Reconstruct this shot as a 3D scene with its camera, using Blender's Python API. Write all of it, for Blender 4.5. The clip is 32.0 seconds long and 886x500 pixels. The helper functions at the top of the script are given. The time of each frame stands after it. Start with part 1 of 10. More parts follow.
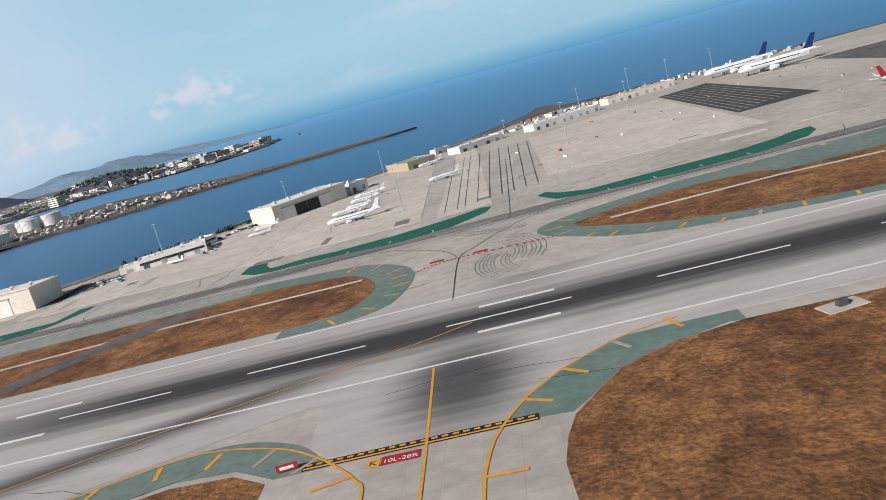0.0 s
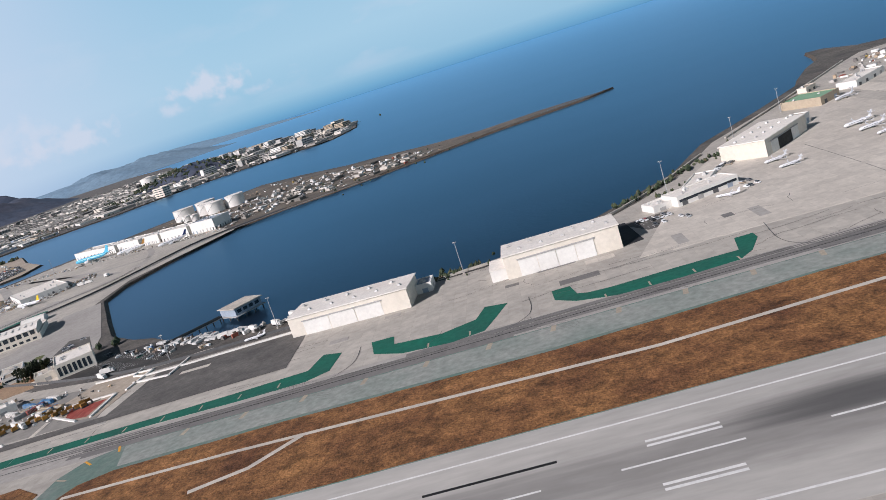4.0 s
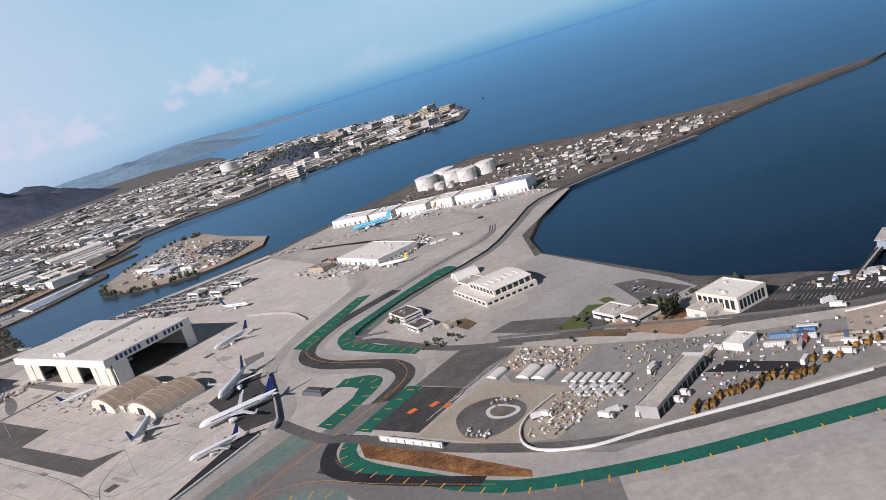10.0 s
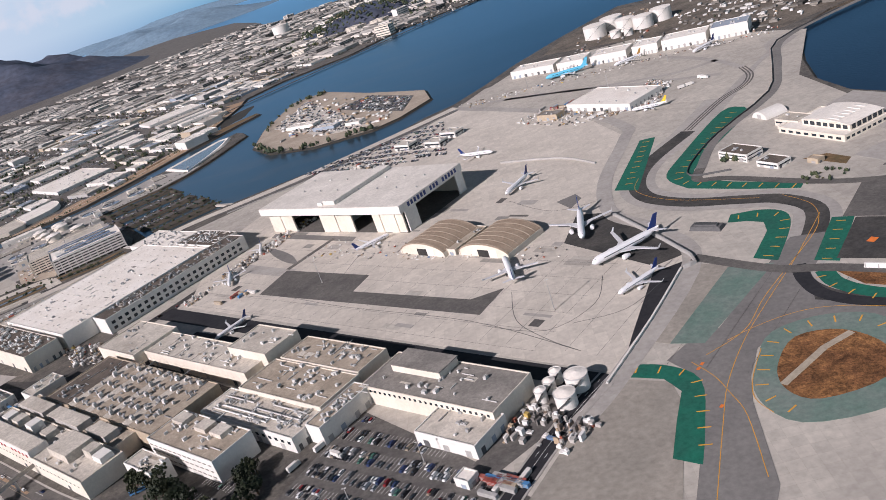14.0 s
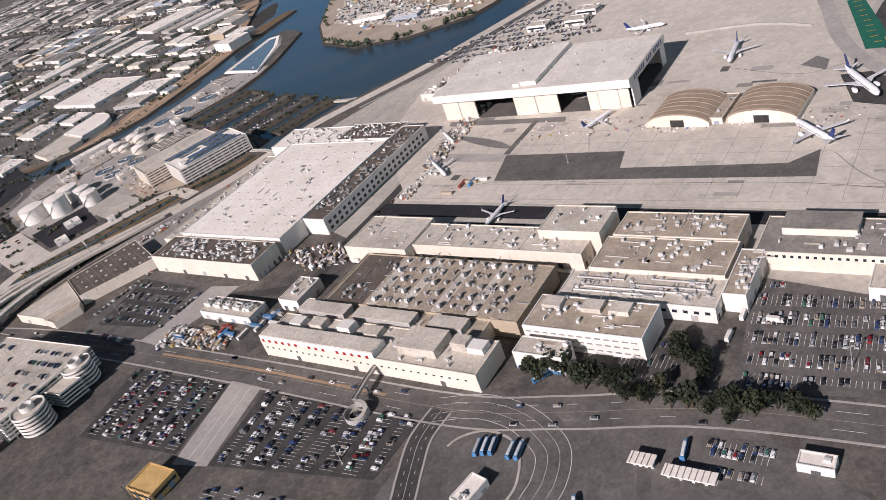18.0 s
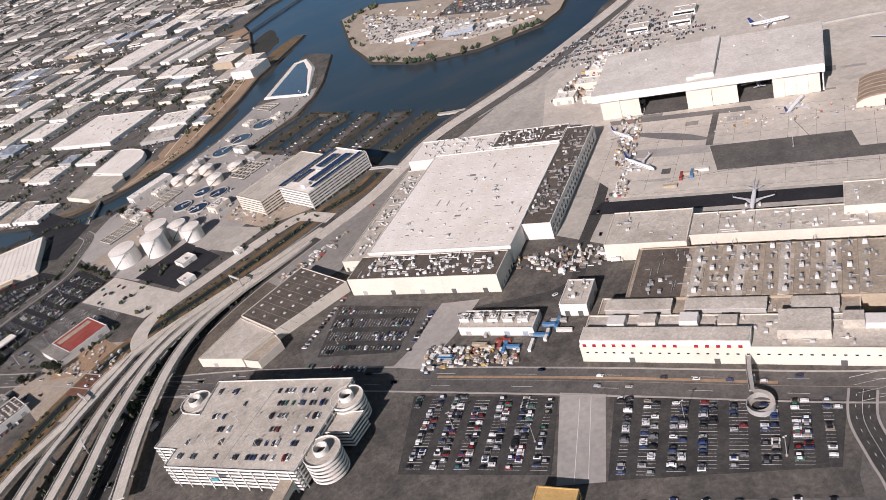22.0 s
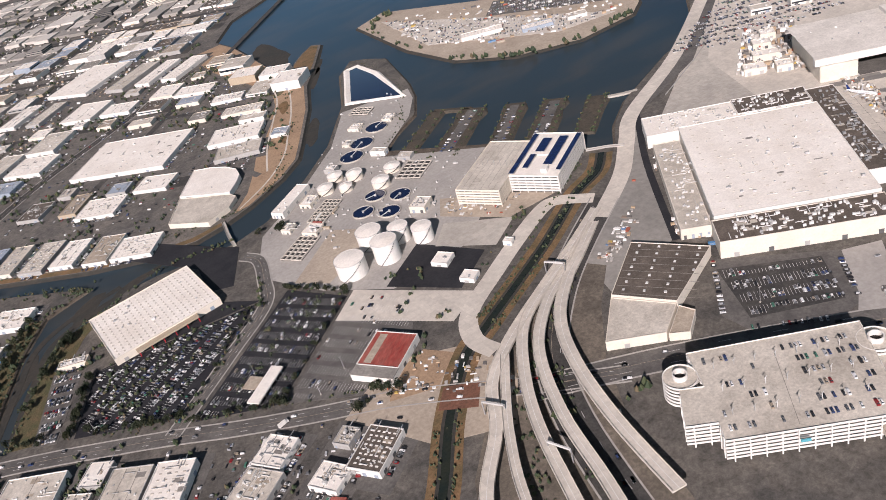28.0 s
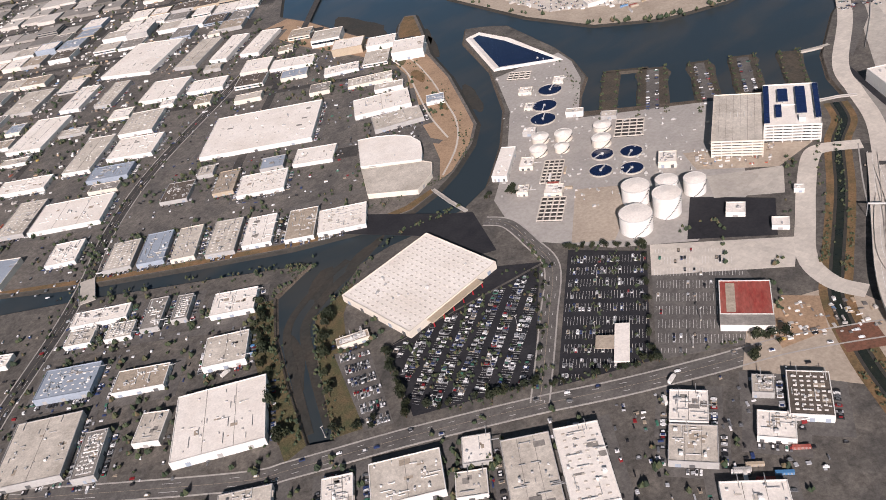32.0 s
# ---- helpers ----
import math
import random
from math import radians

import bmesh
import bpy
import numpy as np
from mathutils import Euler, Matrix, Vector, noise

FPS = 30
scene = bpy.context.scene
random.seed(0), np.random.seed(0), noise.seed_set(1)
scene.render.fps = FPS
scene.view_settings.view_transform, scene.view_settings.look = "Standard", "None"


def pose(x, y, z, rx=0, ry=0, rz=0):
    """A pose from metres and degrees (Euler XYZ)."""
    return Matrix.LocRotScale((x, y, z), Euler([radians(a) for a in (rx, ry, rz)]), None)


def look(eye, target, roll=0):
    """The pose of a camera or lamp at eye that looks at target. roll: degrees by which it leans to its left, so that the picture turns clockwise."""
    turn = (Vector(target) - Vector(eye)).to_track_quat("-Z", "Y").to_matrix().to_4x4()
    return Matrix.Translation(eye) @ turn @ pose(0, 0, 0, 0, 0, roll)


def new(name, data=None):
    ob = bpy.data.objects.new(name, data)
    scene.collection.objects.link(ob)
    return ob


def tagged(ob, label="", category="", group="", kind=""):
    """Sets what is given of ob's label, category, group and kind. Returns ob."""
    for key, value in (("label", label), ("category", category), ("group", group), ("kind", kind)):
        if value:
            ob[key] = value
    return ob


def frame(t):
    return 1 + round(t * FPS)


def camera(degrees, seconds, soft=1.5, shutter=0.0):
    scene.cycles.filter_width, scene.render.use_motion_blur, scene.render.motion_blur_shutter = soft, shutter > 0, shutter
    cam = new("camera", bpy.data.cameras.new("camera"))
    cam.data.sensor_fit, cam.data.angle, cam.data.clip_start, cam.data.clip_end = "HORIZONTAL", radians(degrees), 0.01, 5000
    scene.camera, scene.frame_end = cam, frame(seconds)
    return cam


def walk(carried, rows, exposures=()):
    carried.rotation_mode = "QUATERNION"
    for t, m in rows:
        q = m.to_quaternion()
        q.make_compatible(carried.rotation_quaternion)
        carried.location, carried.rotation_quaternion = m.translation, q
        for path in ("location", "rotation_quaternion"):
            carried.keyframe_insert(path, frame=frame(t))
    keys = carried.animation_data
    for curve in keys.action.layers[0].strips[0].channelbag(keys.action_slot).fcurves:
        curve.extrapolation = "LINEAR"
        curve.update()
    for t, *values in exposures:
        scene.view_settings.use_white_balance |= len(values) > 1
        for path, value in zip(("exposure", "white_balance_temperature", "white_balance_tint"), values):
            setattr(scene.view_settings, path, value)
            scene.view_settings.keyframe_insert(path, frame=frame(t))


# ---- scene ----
cam = camera(57.00, 32.0, soft=0.8)
# seconds, eye, turn
PATH = [
    (0.0, -1.22, -0.78, 23.10, 78.014, 14.977, 3.444),
    (0.5, -16.04, -1.10, 25.66, 77.822, 15.539, 3.662),
    (1.0, -30.69, -1.07, 28.17, 77.546, 16.019, 3.463),
    (1.5, -45.43, -0.84, 30.67, 77.491, 16.481, 3.505),
    (2.0, -60.00, -0.56, 33.16, 77.391, 17.022, 3.414),
    (2.5, -74.17, -0.26, 35.66, 77.227, 17.220, 2.979),
    (3.0, -88.29, 0.16, 38.19, 77.025, 17.601, 2.812),
    (3.5, -102.30, 0.53, 40.69, 76.655, 17.554, 2.460),
    (4.0, -116.35, 0.93, 43.20, 76.826, 17.537, 2.645),
    (4.5, -130.37, 1.12, 45.64, 77.357, 17.385, 2.716),
    (5.0, -144.30, 1.86, 48.00, 77.730, 17.260, 2.742),
    (5.5, -158.05, 2.66, 50.36, 78.108, 17.027, 2.605),
    (6.0, -171.64, 3.55, 52.71, 78.343, 16.765, 2.325),
    (6.5, -185.07, 4.45, 55.06, 78.301, 16.517, 1.924),
    (7.0, -198.36, 5.29, 57.38, 78.052, 16.160, 1.703),
    (7.5, -211.52, 6.07, 59.69, 77.848, 16.077, 1.015),
    (8.0, -224.55, 6.79, 61.97, 77.023, 16.392, 0.715),
    (8.5, -237.45, 7.44, 64.23, 76.414, 16.807, 0.681),
    (9.0, -250.24, 8.04, 66.48, 76.190, 16.839, 0.786),
    (9.5, -262.91, 8.59, 68.72, 76.153, 16.977, 0.881),
    (10.0, -275.48, 9.10, 70.94, 76.301, 17.067, 0.962),
    (10.5, -287.94, 9.58, 73.16, 76.177, 17.284, 1.480),
    (11.0, -300.33, 10.06, 75.36, 76.170, 17.130, 1.473),
    (11.5, -312.63, 10.54, 77.56, 75.667, 17.334, 1.504),
    (12.0, -324.86, 11.05, 79.76, 74.443, 17.756, 1.471),
    (12.5, -337.03, 11.61, 81.96, 73.175, 17.896, 1.260),
    (13.0, -349.15, 12.23, 84.16, 71.371, 18.007, 1.058),
    (13.5, -361.23, 12.93, 86.36, 69.753, 17.749, 0.689),
    (14.0, -373.28, 13.73, 88.56, 67.205, 17.442, 0.210),
    (14.5, -385.30, 14.66, 90.77, 64.934, 17.316, -0.145),
    (15.0, -397.31, 15.73, 92.97, 62.647, 17.245, -1.018),
    (15.5, -409.32, 16.95, 95.19, 60.735, 17.380, -2.445),
    (16.0, -421.32, 18.35, 97.41, 59.390, 17.597, -3.889),
    (16.5, -433.33, 19.94, 99.63, 58.807, 17.769, -4.812),
    (17.0, -445.36, 21.74, 101.85, 58.294, 18.048, -5.154),
    (17.5, -457.40, 23.76, 104.08, 58.529, 17.986, -5.778),
    (18.0, -469.48, 26.01, 106.30, 58.650, 18.055, -7.180),
    (18.5, -481.58, 28.50, 108.53, 58.810, 18.169, -8.497),
    (19.0, -493.72, 31.24, 110.75, 59.351, 17.995, -9.921),
    (19.5, -505.89, 34.25, 112.97, 59.651, 17.492, -11.639),
    (20.0, -518.10, 37.53, 115.18, 59.133, 17.056, -13.417),
    (20.5, -530.35, 41.08, 117.38, 59.191, 17.189, -17.294),
    (21.0, -542.64, 44.92, 119.56, 58.427, 17.139, -17.950),
    (21.5, -554.97, 49.04, 121.73, 58.130, 17.532, -17.571),
    (22.0, -567.34, 53.45, 123.87, 57.940, 17.484, -17.740),
    (22.5, -579.75, 58.16, 125.99, 57.640, 17.344, -18.312),
    (23.0, -592.18, 63.17, 128.07, 57.360, 16.729, -19.369),
    (23.5, -604.65, 68.48, 130.12, 57.154, 16.276, -20.554),
    (24.0, -617.14, 74.10, 132.14, 57.076, 15.450, -21.659),
    (24.5, -629.65, 80.03, 134.10, 56.938, 14.620, -23.036),
    (25.0, -642.17, 86.28, 136.02, 56.810, 14.400, -24.512),
    (25.5, -654.70, 92.85, 137.89, 56.946, 13.616, -25.855),
    (26.0, -667.22, 99.75, 139.69, 57.203, 13.388, -27.333),
    (26.5, -679.73, 107.00, 141.43, 57.675, 13.541, -28.922),
    (27.0, -692.23, 114.60, 143.11, 57.927, 13.822, -30.583),
    (27.5, -704.70, 122.57, 144.70, 57.523, 13.979, -32.279),
    (28.0, -717.13, 130.94, 146.22, 55.968, 14.007, -35.399),
    (28.5, -729.51, 139.72, 147.66, 55.767, 14.003, -35.680),
    (29.0, -741.84, 148.95, 149.01, 55.430, 13.898, -36.293),
    (29.5, -754.10, 158.65, 150.27, 54.902, 13.449, -37.507),
    (30.0, -766.28, 168.87, 151.44, 54.180, 13.054, -38.881),
    (30.5, -778.38, 179.65, 152.51, 53.621, 12.500, -40.178),
    (31.0, -790.38, 191.04, 153.48, 53.999, 11.658, -41.273),
    (31.5, -802.28, 203.11, 154.35, 53.998, 11.674, -41.864),
    (32.0, -814.06, 215.91, 155.12, 54.223, 11.511, -43.597),
]
EXPOSURES = [(0.0, 0.10, 6100, 16), (2.0, 0.10, 6080, 17.5), (4.0, 0.07, 5900, 18), (7.5, 0.04, 5860, 20), (11.0, 0.06, 6000, 21.5), (14.0, 0.09, 6040, 22.5), (17.0, 0.12, 6150, 23.5), (25.0, 0.22, 6200, 22.5), (32.0, 0.3, 6300, 22.5)]
walk(cam, [(t, pose(x, y, z, rx, ry, rz)) for t, x, y, z, rx, ry, rz in PATH], EXPOSURES)
# The plan is laid out at one third of true size: 1 unit = 3 m on the ground.

# ---- world, sun ----
SUN_AZ, SUN_EL = radians(225), radians(31)      # where the sun stands, seen from the plan's x axis
world = bpy.data.worlds.new("sky")
scene.world = world
world.use_nodes = True
wn = world.node_tree.nodes
wl = world.node_tree.links
sky = wn.new("ShaderNodeTexSky")
sky.sky_type = "NISHITA"
sky.sun_disc = False
sky.sun_elevation = SUN_EL
sky.sun_rotation = radians(90) - SUN_AZ
sky.air_density, sky.dust_density, sky.ozone_density = 1.0, 1.5, 1.5
wn["Background"].inputs["Strength"].default_value = 0.021
wl.new(sky.outputs[0], wn["Background"].inputs["Color"])
sun_data = bpy.data.lights.new("sun", "SUN")
sun_data.energy, sun_data.angle, sun_data.color = 5.0, radians(0.6), (1.0, 0.93, 0.84)
sun_ob = new("sun", sun_data)
sun_dir = Vector((math.cos(SUN_AZ) * math.cos(SUN_EL), math.sin(SUN_AZ) * math.cos(SUN_EL), math.sin(SUN_EL)))
sun_ob.matrix_world = look(sun_dir * 300, (0, 0, 0))


# ---- materials ----
def material(name, colour, rough=0.85, var=0.18, big=0.05, fine=1.5, bump=0.0, spec=0.25, metal=0.0, tint=None, rand=0.0, stretch=(1, 1, 1), island=False, slab=0.0, clumps=0.0):
    """A surface with variation at two scales; tint: a second colour that blotches take."""
    m = bpy.data.materials.new(name)
    m.use_nodes = True
    n, l = m.node_tree.nodes, m.node_tree.links
    b = n["Principled BSDF"]
    b.inputs["Roughness"].default_value = rough
    b.inputs["Specular IOR Level"].default_value = spec
    b.inputs["Metallic"].default_value = metal
    tc = n.new("ShaderNodeTexCoord")
    mp = n.new("ShaderNodeMapping")
    mp.inputs["Scale"].default_value = stretch
    l.new(tc.outputs["Object"], mp.inputs["Vector"])
    info = n.new("ShaderNodeObjectInfo")
    add = n.new("ShaderNodeVectorMath")
    add.operation = "MULTIPLY_ADD"
    l.new(info.outputs["Random"], add.inputs[0])
    add.inputs[1].default_value = (91, 57, 33)
    l.new(mp.outputs[0], add.inputs[2])
    outs = []
    for s, d in ((big, 4), (fine, 3)):
        t = n.new("ShaderNodeTexNoise")
        t.inputs["Scale"].default_value = s
        t.inputs["Detail"].default_value = d
        t.inputs["Roughness"].default_value = 0.62
        l.new(add.outputs[0], t.inputs["Vector"])
        outs.append(t.outputs["Fac"])
    def ramp(src, lo, hi):
        r = n.new("ShaderNodeMapRange")
        r.inputs["From Min"].default_value, r.inputs["From Max"].default_value = 0.3, 0.7
        r.inputs["To Min"].default_value, r.inputs["To Max"].default_value = lo, hi
        l.new(src, r.inputs["Value"])
        return r.outputs[0]
    base = n.new("ShaderNodeMix")
    base.data_type = "RGBA"
    base.inputs["A"].default_value = (*colour, 1)
    t2 = tint or tuple(c * (1 - var) for c in colour)
    base.inputs["B"].default_value = (*t2, 1)
    l.new(ramp(outs[0], 0, 1), base.inputs["Factor"])
    mul = n.new("ShaderNodeMix")
    mul.data_type, mul.blend_type = "RGBA", "MULTIPLY"
    mul.inputs["Factor"].default_value = 1.0
    l.new(base.outputs["Result"], mul.inputs["A"])
    g = n.new("ShaderNodeCombineColor")
    v = ramp(outs[1], 1 - var, 1 + var * 0.4)
    if rand or island:
        geo = n.new("ShaderNodeNewGeometry")
        r = n.new("ShaderNodeMapRange")
        r.inputs["To Min"].default_value, r.inputs["To Max"].default_value = 1 - rand, 1 + rand * 0.3
        l.new(geo.outputs["Random Per Island"] if island else info.outputs["Random"], r.inputs["Value"])
        mm = n.new("ShaderNodeMath")
        mm.operation = "MULTIPLY"
        l.new(v, mm.inputs[0])
        l.new(r.outputs[0], mm.inputs[1])
        v = mm.outputs[0]
    for k in range(3):
        l.new(v, g.inputs[k])
    l.new(g.outputs[0], mul.inputs["B"])
    out = mul.outputs["Result"]
    if clumps:
        cn = n.new("ShaderNodeTexNoise")
        cn.inputs["Scale"].default_value = 0.42
        cn.inputs["Detail"].default_value = 8
        cn.inputs["Roughness"].default_value = 0.78
        cn.inputs["Distortion"].default_value = 0.6
        l.new(add.outputs[0], cn.inputs["Vector"])
        cv = ramp(cn.outputs["Fac"], 1 - 2 * clumps, 1 + clumps)
        cc = n.new("ShaderNodeCombineColor")
        for k in range(3):
            l.new(cv, cc.inputs[k])
        cm = n.new("ShaderNodeMix")
        cm.data_type, cm.blend_type = "RGBA", "MULTIPLY"
        cm.inputs["Factor"].default_value = 1.0
        l.new(out, cm.inputs["A"])
        l.new(cc.outputs[0], cm.inputs["B"])
        out = cm.outputs["Result"]
    if slab:
        bt = n.new("ShaderNodeTexBrick")
        bt.offset = 0.0
        bt.inputs["Scale"].default_value = 1.0
        bt.inputs["Brick Width"].default_value = bt.inputs["Row Height"].default_value = slab
        bt.inputs["Mortar Size"].default_value = 0.02
        bt.inputs["Color1"].default_value = (1, 1, 1, 1)
        bt.inputs["Color2"].default_value = (0.88, 0.88, 0.885, 1)
        bt.inputs["Mortar"].default_value = (0.80, 0.79, 0.78, 1)
        l.new(tc.outputs["Object"], bt.inputs["Vector"])
        m3 = n.new("ShaderNodeMix")
        m3.data_type, m3.blend_type = "RGBA", "MULTIPLY"
        m3.inputs["Factor"].default_value = 1.0
        l.new(out, m3.inputs["A"])
        l.new(bt.outputs["Color"], m3.inputs["B"])
        out = m3.outputs["Result"]
    l.new(out, b.inputs["Base Color"])
    if bump:
        bp = n.new("ShaderNodeBump")
        bp.inputs["Strength"].default_value = bump
        bp.inputs["Distance"].default_value = 0.15
        l.new(outs[1], bp.inputs["Height"])
        l.new(bp.outputs[0], b.inputs["Normal"])
    return m


M = {}
def mk(key, *a, **k):
    M[key] = material(key, *a, **k)

mk("city_ground", (0.085, 0.081, 0.075), tint=(0.185, 0.166, 0.142), var=0.3, big=0.09, fine=1.2, clumps=0.24)
mk("town_ground", (0.115, 0.108, 0.100), tint=(0.21, 0.19, 0.165), var=0.3, big=0.09, fine=1.2, clumps=0.24)
mk("old_concrete", (0.37, 0.335, 0.285), tint=(0.27, 0.25, 0.215), var=0.2, big=0.07, fine=0.9)
mk("land", (0.33, 0.31, 0.28), tint=(0.22, 0.21, 0.19), big=0.03, fine=0.6)
mk("rock", (0.16, 0.13, 0.10), var=0.5, big=0.4, fine=2.5, bump=0.8)
mk("concrete", (0.54, 0.50, 0.435), tint=(0.405, 0.375, 0.33), var=0.16, big=0.035, fine=0.7, slab=2.54)
mk("apron", (0.66, 0.605, 0.525), tint=(0.53, 0.485, 0.42), var=0.15, big=0.05, fine=0.8, slab=2.54)
mk("taxiway", (0.42, 0.395, 0.36), tint=(0.33, 0.31, 0.285), var=0.15, big=0.06, fine=0.8)
mk("junction", (0.225, 0.215, 0.20), tint=(0.17, 0.163, 0.155), var=0.18, big=0.08, fine=1.0)
mk("asphalt", (0.052, 0.051, 0.050), tint=(0.092, 0.086, 0.078), var=0.25, big=0.14, fine=1.6, clumps=0.2)
mk("asphalt_new", (0.02, 0.02, 0.024), tint=(0.035, 0.035, 0.038), var=0.2, big=0.15, fine=1.2)
mk("asphalt_old", (0.175, 0.163, 0.148), tint=(0.105, 0.099, 0.093), var=0.22, big=0.11, fine=1.4, clumps=0.16)
mk("green_faded", (0.24, 0.275, 0.245), tint=(0.34, 0.345, 0.315), var=0.25, big=0.12, fine=0.9)
mk("green_paint", (0.012, 0.145, 0.095), tint=(0.02, 0.11, 0.08), var=0.25, big=0.15, fine=1.2)
mk("green_worn", (0.12, 0.20, 0.165), tint=(0.20, 0.235, 0.21), var=0.2, big=0.12, fine=1.0)
mk("white_paint", (0.75, 0.74, 0.71), var=0.12, big=0.4, fine=2)
mk("yellow_paint", (0.70, 0.36, 0.05), var=0.15, big=0.4, fine=2)
mk("red_paint", (0.40, 0.025, 0.035), var=0.2, big=0.4, fine=2)
mk("black_paint", (0.02, 0.02, 0.02), var=0.2)
mk("dry_grass", (0.42, 0.205, 0.075), tint=(0.17, 0.074, 0.034), var=0.55, big=0.085, fine=2.6, bump=1.0, clumps=0.42)
mk("red_soil", (0.22, 0.10, 0.065), tint=(0.14, 0.075, 0.05), var=0.3, big=0.3, fine=1.4)
mk("tan_soil", (0.42, 0.29, 0.185), tint=(0.31, 0.215, 0.14), var=0.25, big=0.1, fine=1.2, bump=0.4)
mk("spit_soil", (0.115, 0.10, 0.082), tint=(0.23, 0.195, 0.155), var=0.3, big=0.1, fine=1.0, clumps=0.2)
mk("sand", (0.46, 0.39, 0.31), tint=(0.36, 0.30, 0.235), var=0.2, big=0.1, fine=0.9, bump=0.3)
mk("gravel", (0.44, 0.38, 0.29), tint=(0.35, 0.30, 0.235), var=0.2, big=0.1, fine=1.5)
mk("verge", (0.26, 0.155, 0.08), tint=(0.11, 0.09, 0.045), var=0.4, big=0.2, fine=1.6, bump=0.7)
mk("canal", (0.016, 0.024, 0.022), tint=(0.03, 0.034, 0.025), rough=0.15, spec=0.4, var=0.2, big=0.2)
mk("plywood", (0.62, 0.42, 0.17), tint=(0.50, 0.32, 0.12), var=0.15, big=0.4, fine=2)
mk("finger_soil", (0.105, 0.085, 0.062), tint=(0.060, 0.056, 0.046), var=0.4, big=0.2, fine=1.5, bump=0.6)
mk("mud", (0.062, 0.054, 0.044), tint=(0.040, 0.042, 0.038), var=0.3, big=0.1, fine=0.9)
mk("lawn", (0.07, 0.13, 0.03), tint=(0.14, 0.13, 0.05), var=0.3, big=0.3, fine=2)
mk("scrub", (0.075, 0.085, 0.04), tint=(0.15, 0.11, 0.06), var=0.45, big=0.25, fine=2.0, bump=0.8)
mk("white_roof", (0.88, 0.835, 0.765), tint=(0.75, 0.69, 0.61), var=0.12, big=0.07, fine=1.6, clumps=0.06)
mk("hangar_roof", (0.78, 0.735, 0.665), tint=(0.62, 0.58, 0.52), var=0.14, big=0.08, fine=1.4, clumps=0.09)
mk("pale_roof", (0.68, 0.625, 0.54), tint=(0.46, 0.415, 0.35), var=0.2, big=0.09, fine=1.6, clumps=0.14)
mk("tan_roof", (0.50, 0.425, 0.335), tint=(0.34, 0.285, 0.22), var=0.2, big=0.12, fine=1.6, clumps=0.16)
mk("grey_roof", (0.34, 0.315, 0.28), tint=(0.22, 0.205, 0.185), var=0.2, big=0.12, fine=1.6, clumps=0.16)
mk("dark_roof", (0.105, 0.088, 0.072), tint=(0.17, 0.14, 0.115), var=0.25, big=0.14, fine=1.6, clumps=0.18)
mk("blue_roof", (0.33, 0.38, 0.44), tint=(0.27, 0.31, 0.36), var=0.12, big=0.10, fine=1.2)
mk("rust_roof", (0.30, 0.045, 0.035), tint=(0.36, 0.13, 0.10), var=0.3, big=0.35, fine=1.5, stretch=(1, 0.3, 1))
mk("arch_roof", (0.38, 0.30, 0.22), tint=(0.28, 0.21, 0.15), var=0.18, big=0.25, fine=1.5)
mk("green_roof", (0.25, 0.42, 0.27), var=0.15, big=0.3)
mk("white_wall", (0.74, 0.72, 0.67), tint=(0.66, 0.63, 0.58), var=0.08, big=0.15, fine=1.5)
mk("cream_wall", (0.72, 0.66, 0.565), tint=(0.63, 0.57, 0.48), var=0.08, big=0.15, fine=1.5)
mk("grey_wall", (0.42, 0.41, 0.39), tint=(0.34, 0.33, 0.31), var=0.12, big=0.2, fine=1.5)
mk("dark_wall", (0.12, 0.12, 0.12), var=0.2)
mk("tan_wall", (0.45, 0.37, 0.27), var=0.12, big=0.3)
# near-black that paints the shade inside open decks, doorways and bays
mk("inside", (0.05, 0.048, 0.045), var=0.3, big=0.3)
mk("window", (0.03, 0.04, 0.05), rough=0.15, spec=0.6, var=0.3, fine=2)
mk("solar", (0.012, 0.028, 0.095), rough=0.2, spec=0.6, var=0.2, fine=3)
mk("metal", (0.50, 0.50, 0.49), rough=0.5, spec=0.5, metal=0.3, var=0.2, rand=0.3)
mk("unit_white", (0.66, 0.65, 0.62), var=0.15, fine=3, rand=0.35)
mk("steel_dark", (0.09, 0.09, 0.09), rough=0.6, var=0.2)
mk("plane_white", (0.80, 0.80, 0.80), rough=0.3, spec=0.5, var=0.05)
mk("plane_grey", (0.64, 0.64, 0.65), rough=0.4, spec=0.5, var=0.12, fine=2)
mk("plane_blue", (0.012, 0.035, 0.16), rough=0.3, spec=0.5, var=0.1)
mk("plane_red", (0.42, 0.02, 0.03), rough=0.3, spec=0.5, var=0.1)
mk("plane_sky", (0.12, 0.48, 0.68), rough=0.3, spec=0.5, var=0.08)
mk("plane_yellow", (0.80, 0.55, 0.03), rough=0.3, spec=0.5, var=0.08)
mk("plane_gold", (0.50, 0.27, 0.07), rough=0.3, spec=0.5, var=0.08)
mk("leaf", (0.026, 0.036, 0.017), tint=(0.048, 0.052, 0.025), rough=0.7, var=0.4, big=0.5, fine=3, rand=0.35)
mk("leaf_dark", (0.018, 0.028, 0.014), tint=(0.035, 0.042, 0.022), rough=0.7, var=0.4, big=0.5, fine=3, rand=0.3)
mk("bark", (0.10, 0.07, 0.045), var=0.3, fine=4)
mk("blue_lining", (0.010, 0.022, 0.065), rough=0.15, spec=0.5, var=0.2, big=0.2)
mk("orange", (0.75, 0.20, 0.04), var=0.15)
mk("teal", (0.10, 0.38, 0.45), var=0.15)
mk("bus_blue", (0.08, 0.22, 0.42), rough=0.4, var=0.1)
